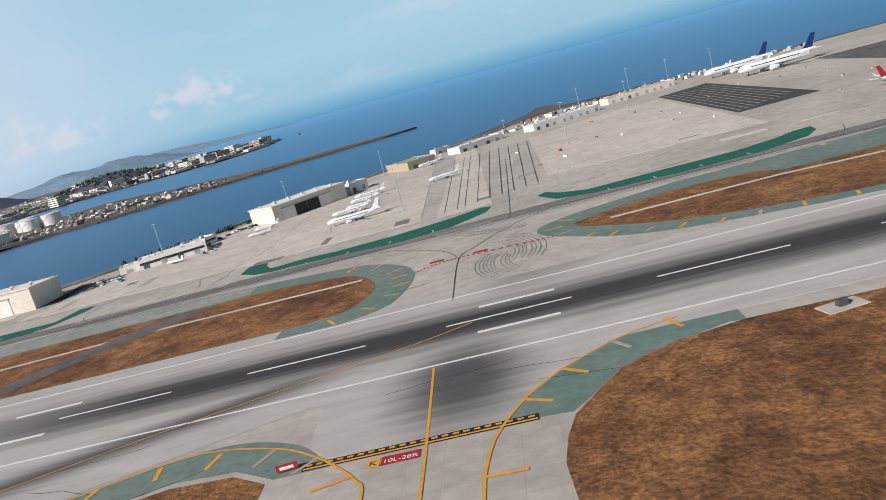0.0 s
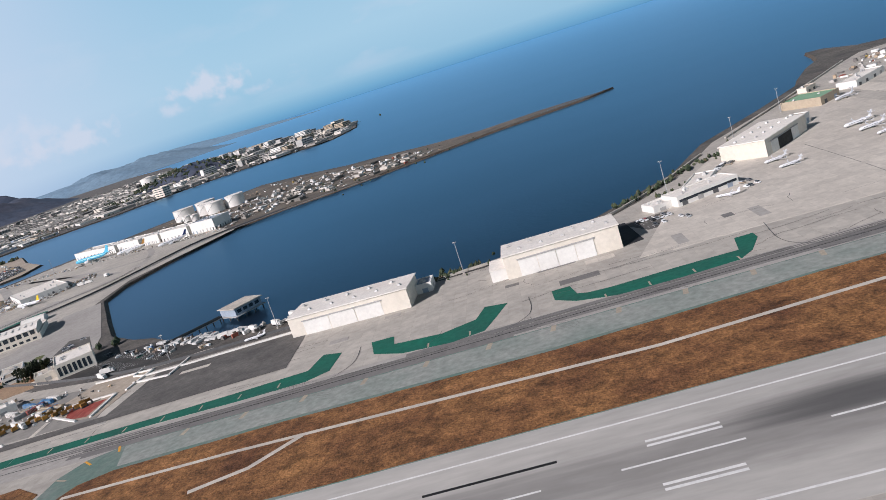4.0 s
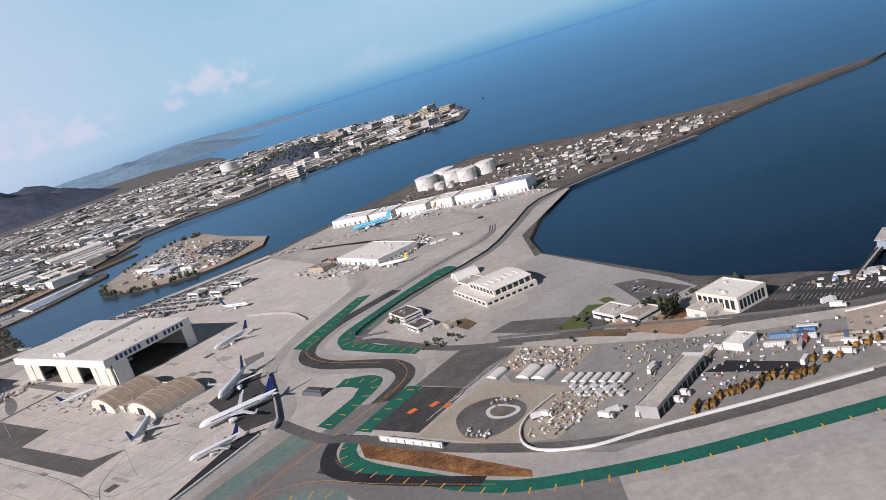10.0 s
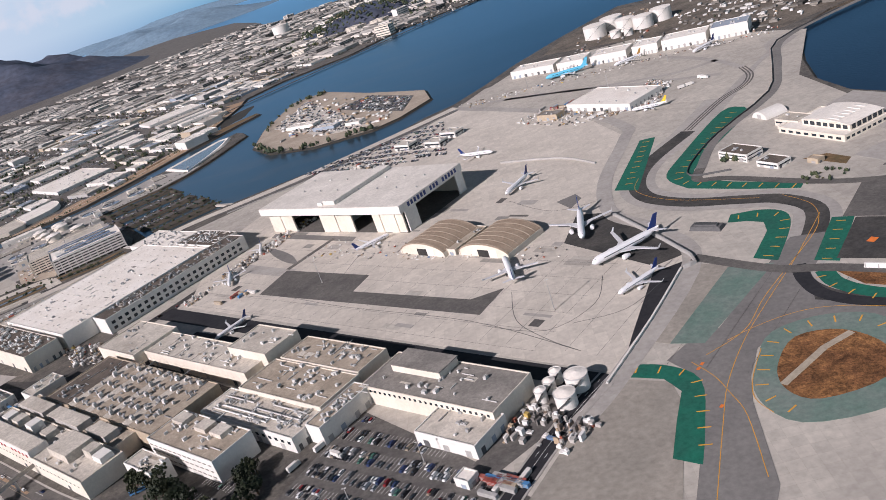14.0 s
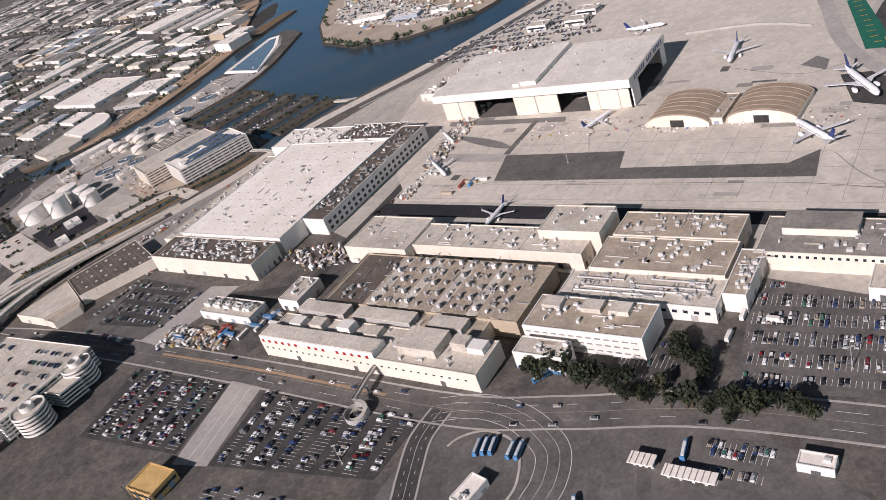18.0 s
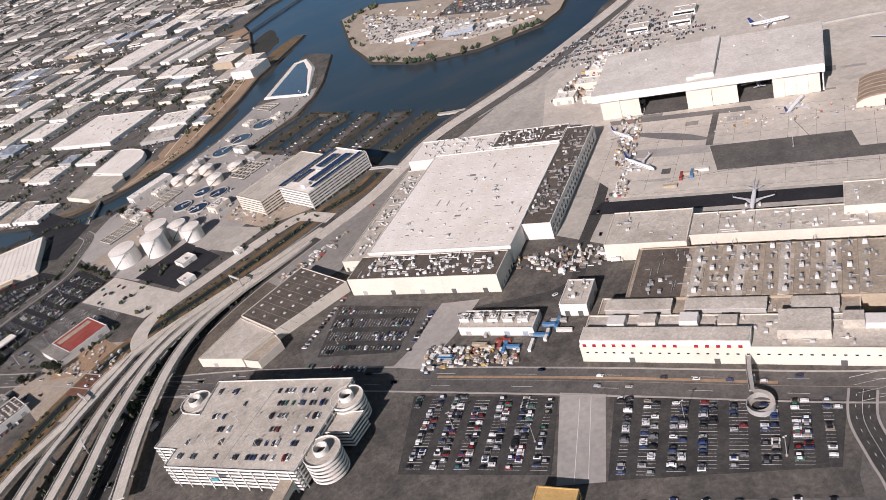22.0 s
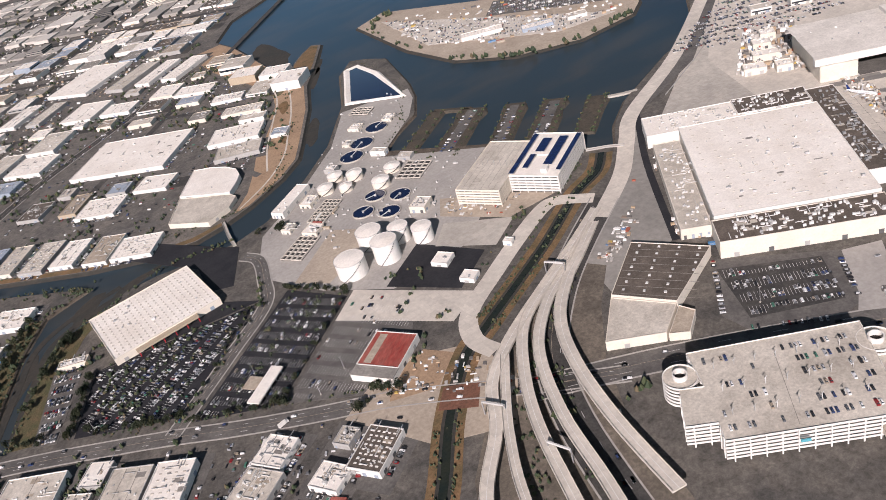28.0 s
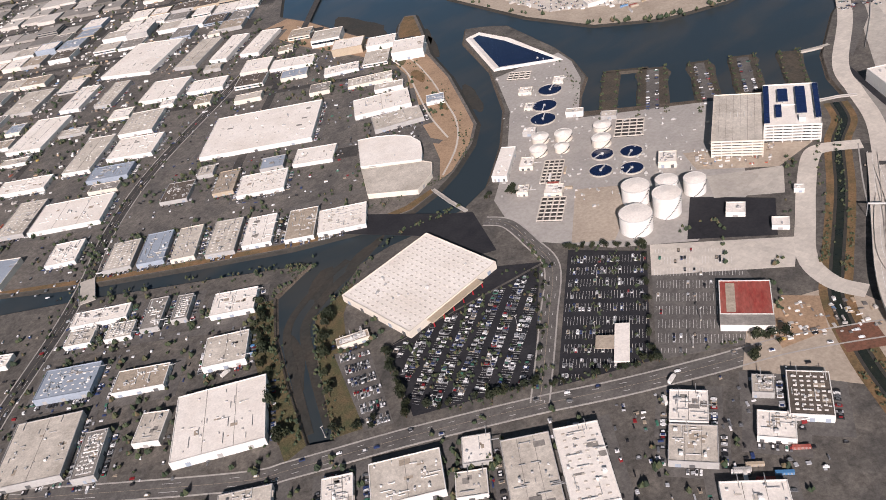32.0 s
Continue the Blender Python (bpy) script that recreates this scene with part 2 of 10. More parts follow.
# distance haze is painted into both hill colours as a bluer tone
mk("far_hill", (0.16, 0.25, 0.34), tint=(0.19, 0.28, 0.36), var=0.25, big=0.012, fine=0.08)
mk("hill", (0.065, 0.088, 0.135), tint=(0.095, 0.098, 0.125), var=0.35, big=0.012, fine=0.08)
mk("town_mix", (0.58, 0.55, 0.50), tint=(0.50, 0.46, 0.41), var=0.12, big=0.2, fine=1.2, rand=0.75, island=True)
mk("clutter_mix", (0.52, 0.49, 0.45), tint=(0.40, 0.36, 0.30), var=0.2, big=0.4, fine=2, rand=0.85, island=True)


def colour_mix(name, stops, rough=0.35):
    """A paint whose colour changes from piece to piece of a joined mesh, or from thing to thing."""
    m = bpy.data.materials.new(name)
    m.use_nodes = True
    n, l = m.node_tree.nodes, m.node_tree.links
    geo = n.new("ShaderNodeNewGeometry" if name.endswith("joined") else "ShaderNodeObjectInfo")
    r = n.new("ShaderNodeValToRGB")
    r.color_ramp.interpolation = "CONSTANT"
    e = r.color_ramp.elements
    e[0].position, e[0].color = 0.0, (*stops[0][1], 1)
    e[1].position, e[1].color = stops[1][0], (*stops[1][1], 1)
    for p, c in stops[2:]:
        q = e.new(p)
        q.color = (*c, 1)
    l.new(geo.outputs["Random Per Island" if name.endswith("joined") else "Random"], r.inputs[0])
    b = n["Principled BSDF"]
    l.new(r.outputs[0], b.inputs["Base Color"])
    b.inputs["Roughness"].default_value = rough
    M[name] = m


CARS = [(0, (0.72, 0.72, 0.71)), (0.19, (0.38, 0.39, 0.40)), (0.33, (0.12, 0.125, 0.13)), (0.53, (0.02, 0.02, 0.022)), (0.80, (0.03, 0.05, 0.13)), (0.895, (0.22, 0.02, 0.022)), (0.925, (0.30, 0.25, 0.19)), (0.97, (0.05, 0.16, 0.11))]
colour_mix("car_paint", CARS)
colour_mix("car_paint_joined", CARS)
BITS = [(0, (0.68, 0.67, 0.64)), (0.36, (0.40, 0.38, 0.35)), (0.58, (0.14, 0.13, 0.12)), (0.74, (0.40, 0.30, 0.20)), (0.84, (0.22, 0.17, 0.13)), (0.925, (0.34, 0.10, 0.06)), (0.94, (0.45, 0.32, 0.09)), (0.955, (0.12, 0.19, 0.30)), (0.975, (0.72, 0.70, 0.66))]
colour_mix("bits_joined", BITS, 0.7)
LEAVES = [(0, (0.030, 0.048, 0.020)), (0.35, (0.048, 0.062, 0.026)), (0.6, (0.022, 0.036, 0.017)), (0.8, (0.075, 0.080, 0.035)), (0.92, (0.11, 0.085, 0.045))]
colour_mix("leaves_joined", LEAVES, 0.8)


def water_material():
    m = bpy.data.materials.new("bay_water")
    m.use_nodes = True
    n, l = m.node_tree.nodes, m.node_tree.links
    n.remove(n["Principled BSDF"])
    df = n.new("ShaderNodeBsdfDiffuse")
    gl = n.new("ShaderNodeBsdfGlossy")
    gl.inputs["Color"].default_value = (0.40, 0.66, 0.90, 1)
    gl.inputs["Roughness"].default_value = 0.28
    fr = n.new("ShaderNodeFresnel")
    fr.inputs["IOR"].default_value = 1.30
    mx = n.new("ShaderNodeMixShader")
    tc = n.new("ShaderNodeTexCoord")
    t = n.new("ShaderNodeTexNoise")
    t.inputs["Scale"].default_value = 0.004
    t.inputs["Detail"].default_value = 6
    mp = n.new("ShaderNodeMapping")
    mp.inputs["Scale"].default_value = (1, 2.4, 1)
    mp.inputs["Rotation"].default_value = (0, 0, 0.5)
    l.new(tc.outputs["Object"], mp.inputs[0])
    l.new(mp.outputs[0], t.inputs["Vector"])
    # dark patches in the bay's colour are painted cloud shadows
    r = n.new("ShaderNodeValToRGB")
    r.color_ramp.elements[0].position, r.color_ramp.elements[0].color = 0.42, (0.003, 0.005, 0.010, 1)
    r.color_ramp.elements[1].position, r.color_ramp.elements[1].color = 0.56, (0.010, 0.019, 0.035, 1)
    l.new(t.outputs["Fac"], r.inputs[0])
    # silt and mud under the shallow lagoon
    sp = n.new("ShaderNodeSeparateXYZ")
    l.new(tc.outputs["Object"], sp.inputs[0])
    lag = n.new("ShaderNodeMapRange")
    lag.interpolation_type = "SMOOTHSTEP"
    lag.inputs["From Min"].default_value, lag.inputs["From Max"].default_value = -340, -470
    l.new(sp.outputs["X"], lag.inputs["Value"])
    sn = n.new("ShaderNodeTexNoise")
    sn.inputs["Scale"].default_value = 0.022
    sn.inputs["Detail"].default_value = 5
    sn.inputs["Distortion"].default_value = 0.5
    l.new(mp.outputs[0], sn.inputs["Vector"])
    sr = n.new("ShaderNodeValToRGB")
    for q, (p, c) in zip((sr.color_ramp.elements[0], sr.color_ramp.elements[1]), ((0.44, (0.032, 0.045, 0.052)), (0.66, (0.052, 0.056, 0.054)))):
        q.position, q.color = p, (*c, 1)
    l.new(sn.outputs["Fac"], sr.inputs[0])
    lm = n.new("ShaderNodeMix")
    lm.data_type = "RGBA"
    l.new(lag.outputs[0], lm.inputs["Factor"])
    l.new(r.outputs[0], lm.inputs["A"])
    l.new(sr.outputs[0], lm.inputs["B"])
    l.new(lm.outputs["Result"], df.inputs["Color"])
    w = n.new("ShaderNodeTexNoise")
    w.inputs["Scale"].default_value = 0.7
    w.inputs["Detail"].default_value = 5
    l.new(tc.outputs["Object"], w.inputs["Vector"])
    bp = n.new("ShaderNodeBump")
    bp.inputs["Strength"].default_value = 0.35
    bp.inputs["Distance"].default_value = 0.25
    l.new(w.outputs["Fac"], bp.inputs["Height"])
    l.new(bp.outputs[0], gl.inputs["Normal"])
    l.new(fr.outputs[0], mx.inputs[0])
    l.new(df.outputs[0], mx.inputs[1])
    l.new(gl.outputs[0], mx.inputs[2])
    l.new(mx.outputs[0], n["Material Output"].inputs[0])
    M["water"] = m


def backdrop_material():
    """Far sky and haze, with low clouds: a soft upright gradient."""
    m = bpy.data.materials.new("far_sky")
    m.use_nodes = True
    n, l = m.node_tree.nodes, m.node_tree.links
    n.remove(n["Principled BSDF"])
    em = n.new("ShaderNodeEmission")
    tc = n.new("ShaderNodeTexCoord")
    sp = n.new("ShaderNodeSeparateXYZ")
    l.new(tc.outputs["Object"], sp.inputs[0])
    r = n.new("ShaderNodeValToRGB")
    d = n.new("ShaderNodeMath")
    d.operation = "DIVIDE"
    d.inputs[1].default_value = 1500
    l.new(sp.outputs["Z"], d.inputs[0])
    l.new(d.outputs[0], r.inputs[0])
    e = r.color_ramp.elements
    e[0].position, e[0].color = 0.0, (0.15, 0.37, 0.55, 1)
    e[1].position, e[1].color = 1.0, (0.34, 0.58, 0.70, 1)
    for p, c in ((0.02, (0.20, 0.45, 0.61)), (0.07, (0.36, 0.60, 0.70)), (0.22, (0.44, 0.67, 0.75)), (0.55, (0.37, 0.62, 0.73))):
        q = e.new(p)
        q.color = (*c, 1)
    t = n.new("ShaderNodeTexNoise")
    t.inputs["Scale"].default_value = 0.0016
    t.inputs["Detail"].default_value = 6
    mp = n.new("ShaderNodeMapping")
    mp.inputs["Scale"].default_value = (1, 1, 2.6)
    l.new(tc.outputs["Object"], mp.inputs[0])
    l.new(mp.outputs[0], t.inputs["Vector"])
    cr = n.new("ShaderNodeMapRange")
    cr.inputs["From Min"].default_value, cr.inputs["From Max"].default_value = 0.52, 0.72
    cr.inputs["To Max"].default_value = 0.75
    l.new(t.outputs["Fac"], cr.inputs["Value"])
    zr = n.new("ShaderNodeValToRGB")
    ze = zr.color_ramp.elements
    ze[0].position, ze[0].color = 0.06, (0, 0, 0, 1)
    ze[1].position, ze[1].color = 0.16, (1, 1, 1, 1)
    q = ze.new(0.34)
    q.color = (0.25, 0.25, 0.25, 1)
    l.new(d.outputs[0], zr.inputs[0])
    mu = n.new("ShaderNodeMath")
    mu.operation = "MULTIPLY"
    l.new(cr.outputs[0], mu.inputs[0])
    l.new(zr.outputs[0], mu.inputs[1])
    fl = n.new("ShaderNodeTexNoise")
    fl.inputs["Scale"].default_value = 0.012
    fl.inputs["Detail"].default_value = 7
    l.new(tc.outputs["Object"], fl.inputs["Vector"])
    for cx, cy, cz, w, h, k in ((-1520, 4360, 290, 250, 105, 1.0), (-1330, 4400, 200, 110, 40, 0.6), (-1760, 4285, 215, 120, 45, 0.7), (-2310, 4062, 220, 420, 80, 0.9), (-2650, 3870, 300, 560, 150, 0.6)):
        sb = n.new("ShaderNodeVectorMath")
        sb.operation = "SUBTRACT"
        sb.inputs[1].default_value = (cx, cy, cz)
        l.new(tc.outputs["Object"], sb.inputs[0])
        dv = n.new("ShaderNodeVectorMath")
        dv.operation = "DIVIDE"
        dv.inputs[1].default_value = (w, w, h)
        l.new(sb.outputs[0], dv.inputs[0])
        ln = n.new("ShaderNodeVectorMath")
        ln.operation = "LENGTH"
        l.new(dv.outputs[0], ln.inputs[0])
        ad = n.new("ShaderNodeMath")
        ad.operation = "MULTIPLY_ADD"
        ad.inputs[1].default_value = 2.4
        l.new(fl.outputs["Fac"], ad.inputs[0])
        l.new(ln.outputs["Value"], ad.inputs[2])
        mr = n.new("ShaderNodeMapRange")
        mr.interpolation_type = "SMOOTHSTEP"
        mr.inputs["From Min"].default_value, mr.inputs["From Max"].default_value = 1.35, 2.15
        mr.inputs["To Min"].default_value, mr.inputs["To Max"].default_value = k * 0.8, 0.0
        l.new(ad.outputs[0], mr.inputs["Value"])
        mxx = n.new("ShaderNodeMath")
        mxx.operation = "MAXIMUM"
        l.new(mu.outputs[0], mxx.inputs[0])
        l.new(mr.outputs[0], mxx.inputs[1])
        mu = mxx
    mx = n.new("ShaderNodeMix")
    mx.data_type = "RGBA"
    mx.inputs["B"].default_value = (0.72, 0.76, 0.78, 1)
    l.new(mu.outputs[0], mx.inputs["Factor"])
    hz = n.new("ShaderNodeMapRange")
    hz.interpolation_type = "SMOOTHSTEP"
    hz.inputs["From Min"].default_value, hz.inputs["From Max"].default_value = -1300, -3100
    hz.inputs["To Max"].default_value = 0.8
    l.new(sp.outputs["X"], hz.inputs["Value"])
    hm = n.new("ShaderNodeMix")
    hm.data_type = "RGBA"
    hm.inputs["B"].default_value = (0.70, 0.76, 0.82, 1)
    l.new(hz.outputs[0], hm.inputs["Factor"])
    l.new(r.outputs[0], hm.inputs["A"])
    l.new(hm.outputs["Result"], mx.inputs["A"])
    l.new(mx.outputs["Result"], em.inputs[0])
    em.inputs[1].default_value = 0.87
    l.new(em.outputs[0], n["Material Output"].inputs[0])
    M["far_sky"] = m


def runway_material():
    """Grey asphalt that years of landings have streaked with rubber along the middle and into the turn-off."""
    m = material("runway", (0.50, 0.475, 0.435), tint=(0.40, 0.385, 0.355), var=0.14, big=0.05, fine=0.6, stretch=(0.25, 1, 1))
    n, l = m.node_tree.nodes, m.node_tree.links
    b = n["Principled BSDF"]
    src = b.inputs["Base Color"].links[0].from_socket
    tc = n.new("ShaderNodeTexCoord")
    sp = n.new("ShaderNodeSeparateXYZ")
    l.new(tc.outputs["Object"], sp.inputs[0])
    mp = n.new("ShaderNodeMapping")
    mp.inputs["Scale"].default_value = (0.02, 0.9, 1)
    l.new(tc.outputs["Object"], mp.inputs[0])
    ns = n.new("ShaderNodeTexNoise")
    ns.inputs["Scale"].default_value = 1.0
    ns.inputs["Detail"].default_value = 6
    l.new(mp.outputs[0], ns.inputs["Vector"])
    def op(kind, a, b_=None, c=None):
        q = n.new("ShaderNodeMath")
        q.operation = kind
        for i, v in enumerate((a, b_, c)):
            if v is None:
                continue
            if isinstance(v, (int, float)):
                q.inputs[i].default_value = v
            else:
                l.new(v, q.inputs[i])
        return q.outputs[0]
    def step(v, a, b_, lo, hi):
        q = n.new("ShaderNodeMapRange")
        q.interpolation_type = "SMOOTHSTEP"
        q.inputs["From Min"].default_value, q.inputs["From Max"].default_value = a, b_
        q.inputs["To Min"].default_value, q.inputs["To Max"].default_value = lo, hi
        l.new(v, q.inputs["Value"])
        return q.outputs[0]
    off = op("ABSOLUTE", op("SUBTRACT", sp.outputs["Y"], 74.6))
    wob = op("MULTIPLY_ADD", ns.outputs["Fac"], 5.0, off)
    mid = op("MULTIPLY", step(wob, 3.4, 10.5, 1.0, 0.0), step(sp.outputs["X"], -72, -40, 0.42, 0.95))
    hx = op("DIVIDE", op("ADD", sp.outputs["X"], 9.5), 7.5)
    hy = op("DIVIDE", op("SUBTRACT", sp.outputs["Y"], 60), 12.0)
    rr = op("SQRT", op("ADD", op("MULTIPLY", hx, hx), op("MULTIPLY", hy, hy)))
    fan = step(op("MULTIPLY_ADD", ns.outputs["Fac"], 0.5, rr), 0.45, 1.35, 0.85, 0.0)
    far = step(op("SQRT", op("ADD", op("POWER", op("DIVIDE", op("ADD", sp.outputs["X"], 2), 9.0), 2), op("POWER", op("DIVIDE", op("SUBTRACT", sp.outputs["Y"], 92), 13.0), 2))), 0.3, 1.1, 0.35, 0.0)
    # the fast turn-off that leaves the middle at a slant
    line = op("ABSOLUTE", op("ADD", op("MULTIPLY", op("ADD", sp.outputs["X"], 39), 0.356), op("MULTIPLY", op("SUBTRACT", sp.outputs["Y"], 63), -0.935)))
    slant = op("MULTIPLY", step(op("MULTIPLY_ADD", ns.outputs["Fac"], 3.0, line), 1.2, 5.6, 0.85, 0.0), step(sp.outputs["X"], -12, -30, 0.0, 1.0))
    # the touchdown stain further along
    bx = op("DIVIDE", op("ADD", sp.outputs["X"], 90), 24.0)
    by = op("DIVIDE", op("SUBTRACT", sp.outputs["Y"], 77.5), 6.0)
    stain = step(op("MULTIPLY_ADD", ns.outputs["Fac"], 0.5, op("SQRT", op("ADD", op("MULTIPLY", bx, bx), op("MULTIPLY", by, by)))), 0.4, 1.3, 0.8, 0.0)
    mask = op("MAXIMUM", op("MAXIMUM", op("MAXIMUM", op("MAXIMUM", mid, stain), fan), far), slant)
    mx = n.new("ShaderNodeMix")
    mx.data_type = "RGBA"
    l.new(mask, mx.inputs["Factor"])
    l.new(src, mx.inputs["A"])
    mx.inputs["B"].default_value = (0.028, 0.028, 0.032, 1)
    l.new(mx.outputs["Result"], b.inputs["Base Color"])
    M["runway"] = m


water_material()
backdrop_material()
runway_material()


# ---- mesh helpers ----
class Shape:
    """Gathers boxes, prisms, drums and sheets into one mesh."""
    def __init__(self):
        self.v, self.f = [], []

    def add(self, verts, faces):
        o = len(self.v)
        self.v += [tuple(p) for p in verts]
        self.f += [tuple(o + i for i in f) for f in faces]
        return self

    def box(self, x0, x1, y0, y1, z0, z1, cut=0.0):
        c = cut
        v = [(x0, y0, z0), (x1, y0, z0), (x1, y1, z0), (x0, y1, z0), (x0 + c, y0 + c, z1), (x1 - c, y0 + c, z1), (x1 - c, y1 - c, z1), (x0 + c, y1 - c, z1)]
        return self.add(v, [(3, 2, 1, 0), (4, 5, 6, 7), (0, 1, 5, 4), (1, 2, 6, 5), (2, 3, 7, 6), (3, 0, 4, 7)])

    def turned(self, x, y, z, lx, ly, lz, a):
        """A box standing at x, y, turned by a degrees about the upright."""
        c, s = math.cos(radians(a)), math.sin(radians(a))
        p = [(-lx / 2, -ly / 2), (lx / 2, -ly / 2), (lx / 2, ly / 2), (-lx / 2, ly / 2)]
        q = [(x + u * c - w * s, y + u * s + w * c) for u, w in p]
        return self.prism(q, z, z + lz)

    def prism(self, poly, z0, z1, grow=0.0):
        n = len(poly)
        low = outset(poly, grow) if grow else poly
        v = [(x, y, z0) for x, y in low] + [(x, y, z1) for x, y in poly]
        return self.add(v, [tuple(range(n, 2 * n)), tuple(reversed(range(n)))] + [(i, (i + 1) % n, n + (i + 1) % n, n + i) for i in range(n)])

    def sheet(self, poly, z):
        return self.add([(x, y, z) for x, y in poly], [tuple(range(len(poly)))])

    def drum(self, x, y, r, z0, z1, n=20, top=None, dome=0.0):
        t = r if top is None else top
        v = [(x + r * math.cos(2 * math.pi * i / n), y + r * math.sin(2 * math.pi * i / n), z0) for i in range(n)]
        v += [(x + t * math.cos(2 * math.pi * i / n), y + t * math.sin(2 * math.pi * i / n), z1) for i in range(n)]
        f = [tuple(reversed(range(n)))] + [(i, (i + 1) % n, n + (i + 1) % n, n + i) for i in range(n)]
        if dome:
            v.append((x, y, z1 + dome))
            f += [(n + i, n + (i + 1) % n, 2 * n) for i in range(n)]
        else:
            f.append(tuple(range(n, 2 * n)))
        return self.add(v, f)

    def ring(self, x, y, r, w, z0, z1, n=24):
        for a, b in ((r, r - w),):
            v = []
            for q, z in ((a, z0), (a, z1), (b, z1), (b, z0)):
                v += [(x + q * math.cos(2 * math.pi * i / n), y + q * math.sin(2 * math.pi * i / n), z) for i in range(n)]
            f = []
            for k in range(4):
                for i in range(n):
                    j = (i + 1) % n
                    k2 = (k + 1) % 4
                    f.append((k * n + i, k * n + j, k2 * n + j, k2 * n + i))
            self.add(v, f)
        return self

    def strip(self, pts, width, z=0.0, thick=0.0, zs=None, shift=0.0):
        """A band along a line; zs: heights along it."""
        n = len(pts)
        L, R = [], []
        for i, p in enumerate(pts):
            a = Vector(pts[max(i - 1, 0)])
            b = Vector(pts[min(i + 1, n - 1)])
            d = (b - a).normalized()
            s = Vector((-d.y, d.x))
            zz = zs[i] if zs else z
            c = Vector(p) + s * shift
            L.append((*(c + s * width / 2), zz))
            R.append((*(c - s * width / 2), zz))
        if not thick:
            return self.add(L + R, [(i, n + i, n + i + 1, i + 1) for i in range(n - 1)])
        v = L + R + [(x, y, q - thick) for x, y, q in L] + [(x, y, q - thick) for x, y, q in R]
        f = []
        for i in range(n - 1):
            f += [(i, n + i, n + i + 1, i + 1), (2 * n + i, 2 * n + i + 1, 3 * n + i + 1, 3 * n + i), (i, i + 1, 2 * n + i + 1, 2 * n + i), (n + i + 1, n + i, 3 * n + i, 3 * n + i + 1)]
        f += [(0, 2 * n, 3 * n, n), (n - 1, 2 * n - 1, 4 * n - 1, 3 * n - 1)]
        return self.add(v, f)

    def mesh(self, name, mat, smooth=False):
        me = bpy.data.meshes.new(name)
        me.from_pydata(self.v, [], self.f)
        for x in (mat if isinstance(mat, (list, tuple)) else [mat]):
            me.materials.append(M[x] if isinstance(x, str) else x)
        if smooth:
            me.polygons.foreach_set("use_smooth", [True] * len(me.polygons))
        me.update()
        return me


def outset(poly, d):
    out, n = [], len(poly)
    area = sum(poly[i][0] * poly[(i + 1) % n][1] - poly[(i + 1) % n][0] * poly[i][1] for i in range(n))
    sg = 1 if area > 0 else -1
    for i in range(n):
        a, b, c = Vector(poly[i - 1]), Vector(poly[i]), Vector(poly[(i + 1) % n])
        d1, d2 = (b - a).normalized(), (c - b).normalized()
        nn = Vector((d1.y + d2.y, -d1.x - d2.x))
        if nn.length < 1e-6:
            nn = Vector((d1.y, -d1.x))
        out.append(tuple(b + nn.normalized() * d * sg))
    return out


def smooth_line(pts, k=6, closed=False):
    """A flowing line through the corners given."""
    out, n = [], len(pts)
    P = [Vector(p) for p in pts]
    for i in range(n if closed else n - 1):
        a = P[(i - 1) % n] if closed or i > 0 else P[0]
        b, c = P[i], P[(i + 1) % n]
        d = P[(i + 2) % n] if closed or i + 2 < n else P[-1]
        for j in range(k):
            t = j / k
            q = 0.5 * ((2 * b) + (c - a) * t + (2 * a - 5 * b + 4 * c - d) * t * t + (3 * b - a - 3 * c + d) * t ** 3)
            out.append(tuple(q))
    if not closed:
        out.append(tuple(P[-1]))
    return out


def inside_poly(p, poly):
    x, y = p
    hit = False
    for i in range(len(poly)):
        (x1, y1), (x2, y2) = poly[i - 1], poly[i]
        if (y1 > y) != (y2 > y) and x < (x2 - x1) * (y - y1) / (y2 - y1) + x1:
            hit = not hit
    return hit


def part(name, shape, mat, parent, label="", smooth=False):
    ob = new(name, shape.mesh(name, mat, smooth) if isinstance(shape, Shape) else shape)
    ob.parent = parent
    if label:
        ob["label"] = label
    return ob


def thing(name, x, y, ang, label, category, z=0.0, group=""):
    e = new(name)
    e.empty_display_size = 0.5
    e.matrix_basis = pose(x, y, z, 0, 0, ang)
    return tagged(e, label, category, group)


def structure(name, shape, mat, label="", category=""):
    return tagged(new(name, shape.mesh(name, mat)), label, category, "", "structure")


def stuff(name, shape, mat, label="", category=""):
    return tagged(new(name, shape.mesh(name, mat)), label, category, "", "stuff")

# ---- water, land, far sky ----
structure("water", Shape().sheet([(-7000, -7000), (7000, -7000), (7000, 7000), (-7000, 7000)], -1.0), "water", "calm dark blue bay water under clear sky", "water")

back = Shape()
NB = 96
for i in range(NB + 1):
    a = 2 * math.pi * i / NB
    back.v += [(-400 + 4400 * math.cos(a), 100 + 4400 * math.sin(a), -1.0), (-400 + 4400 * math.cos(a), 100 + 4400 * math.sin(a), 1500)]
for i in range(NB):
    back.f.append((2 * i, 2 * i + 1, 2 * i + 3, 2 * i + 2))
structure("backdrop", back, "far_sky", "pale hazy sky with low clouds", "sky")

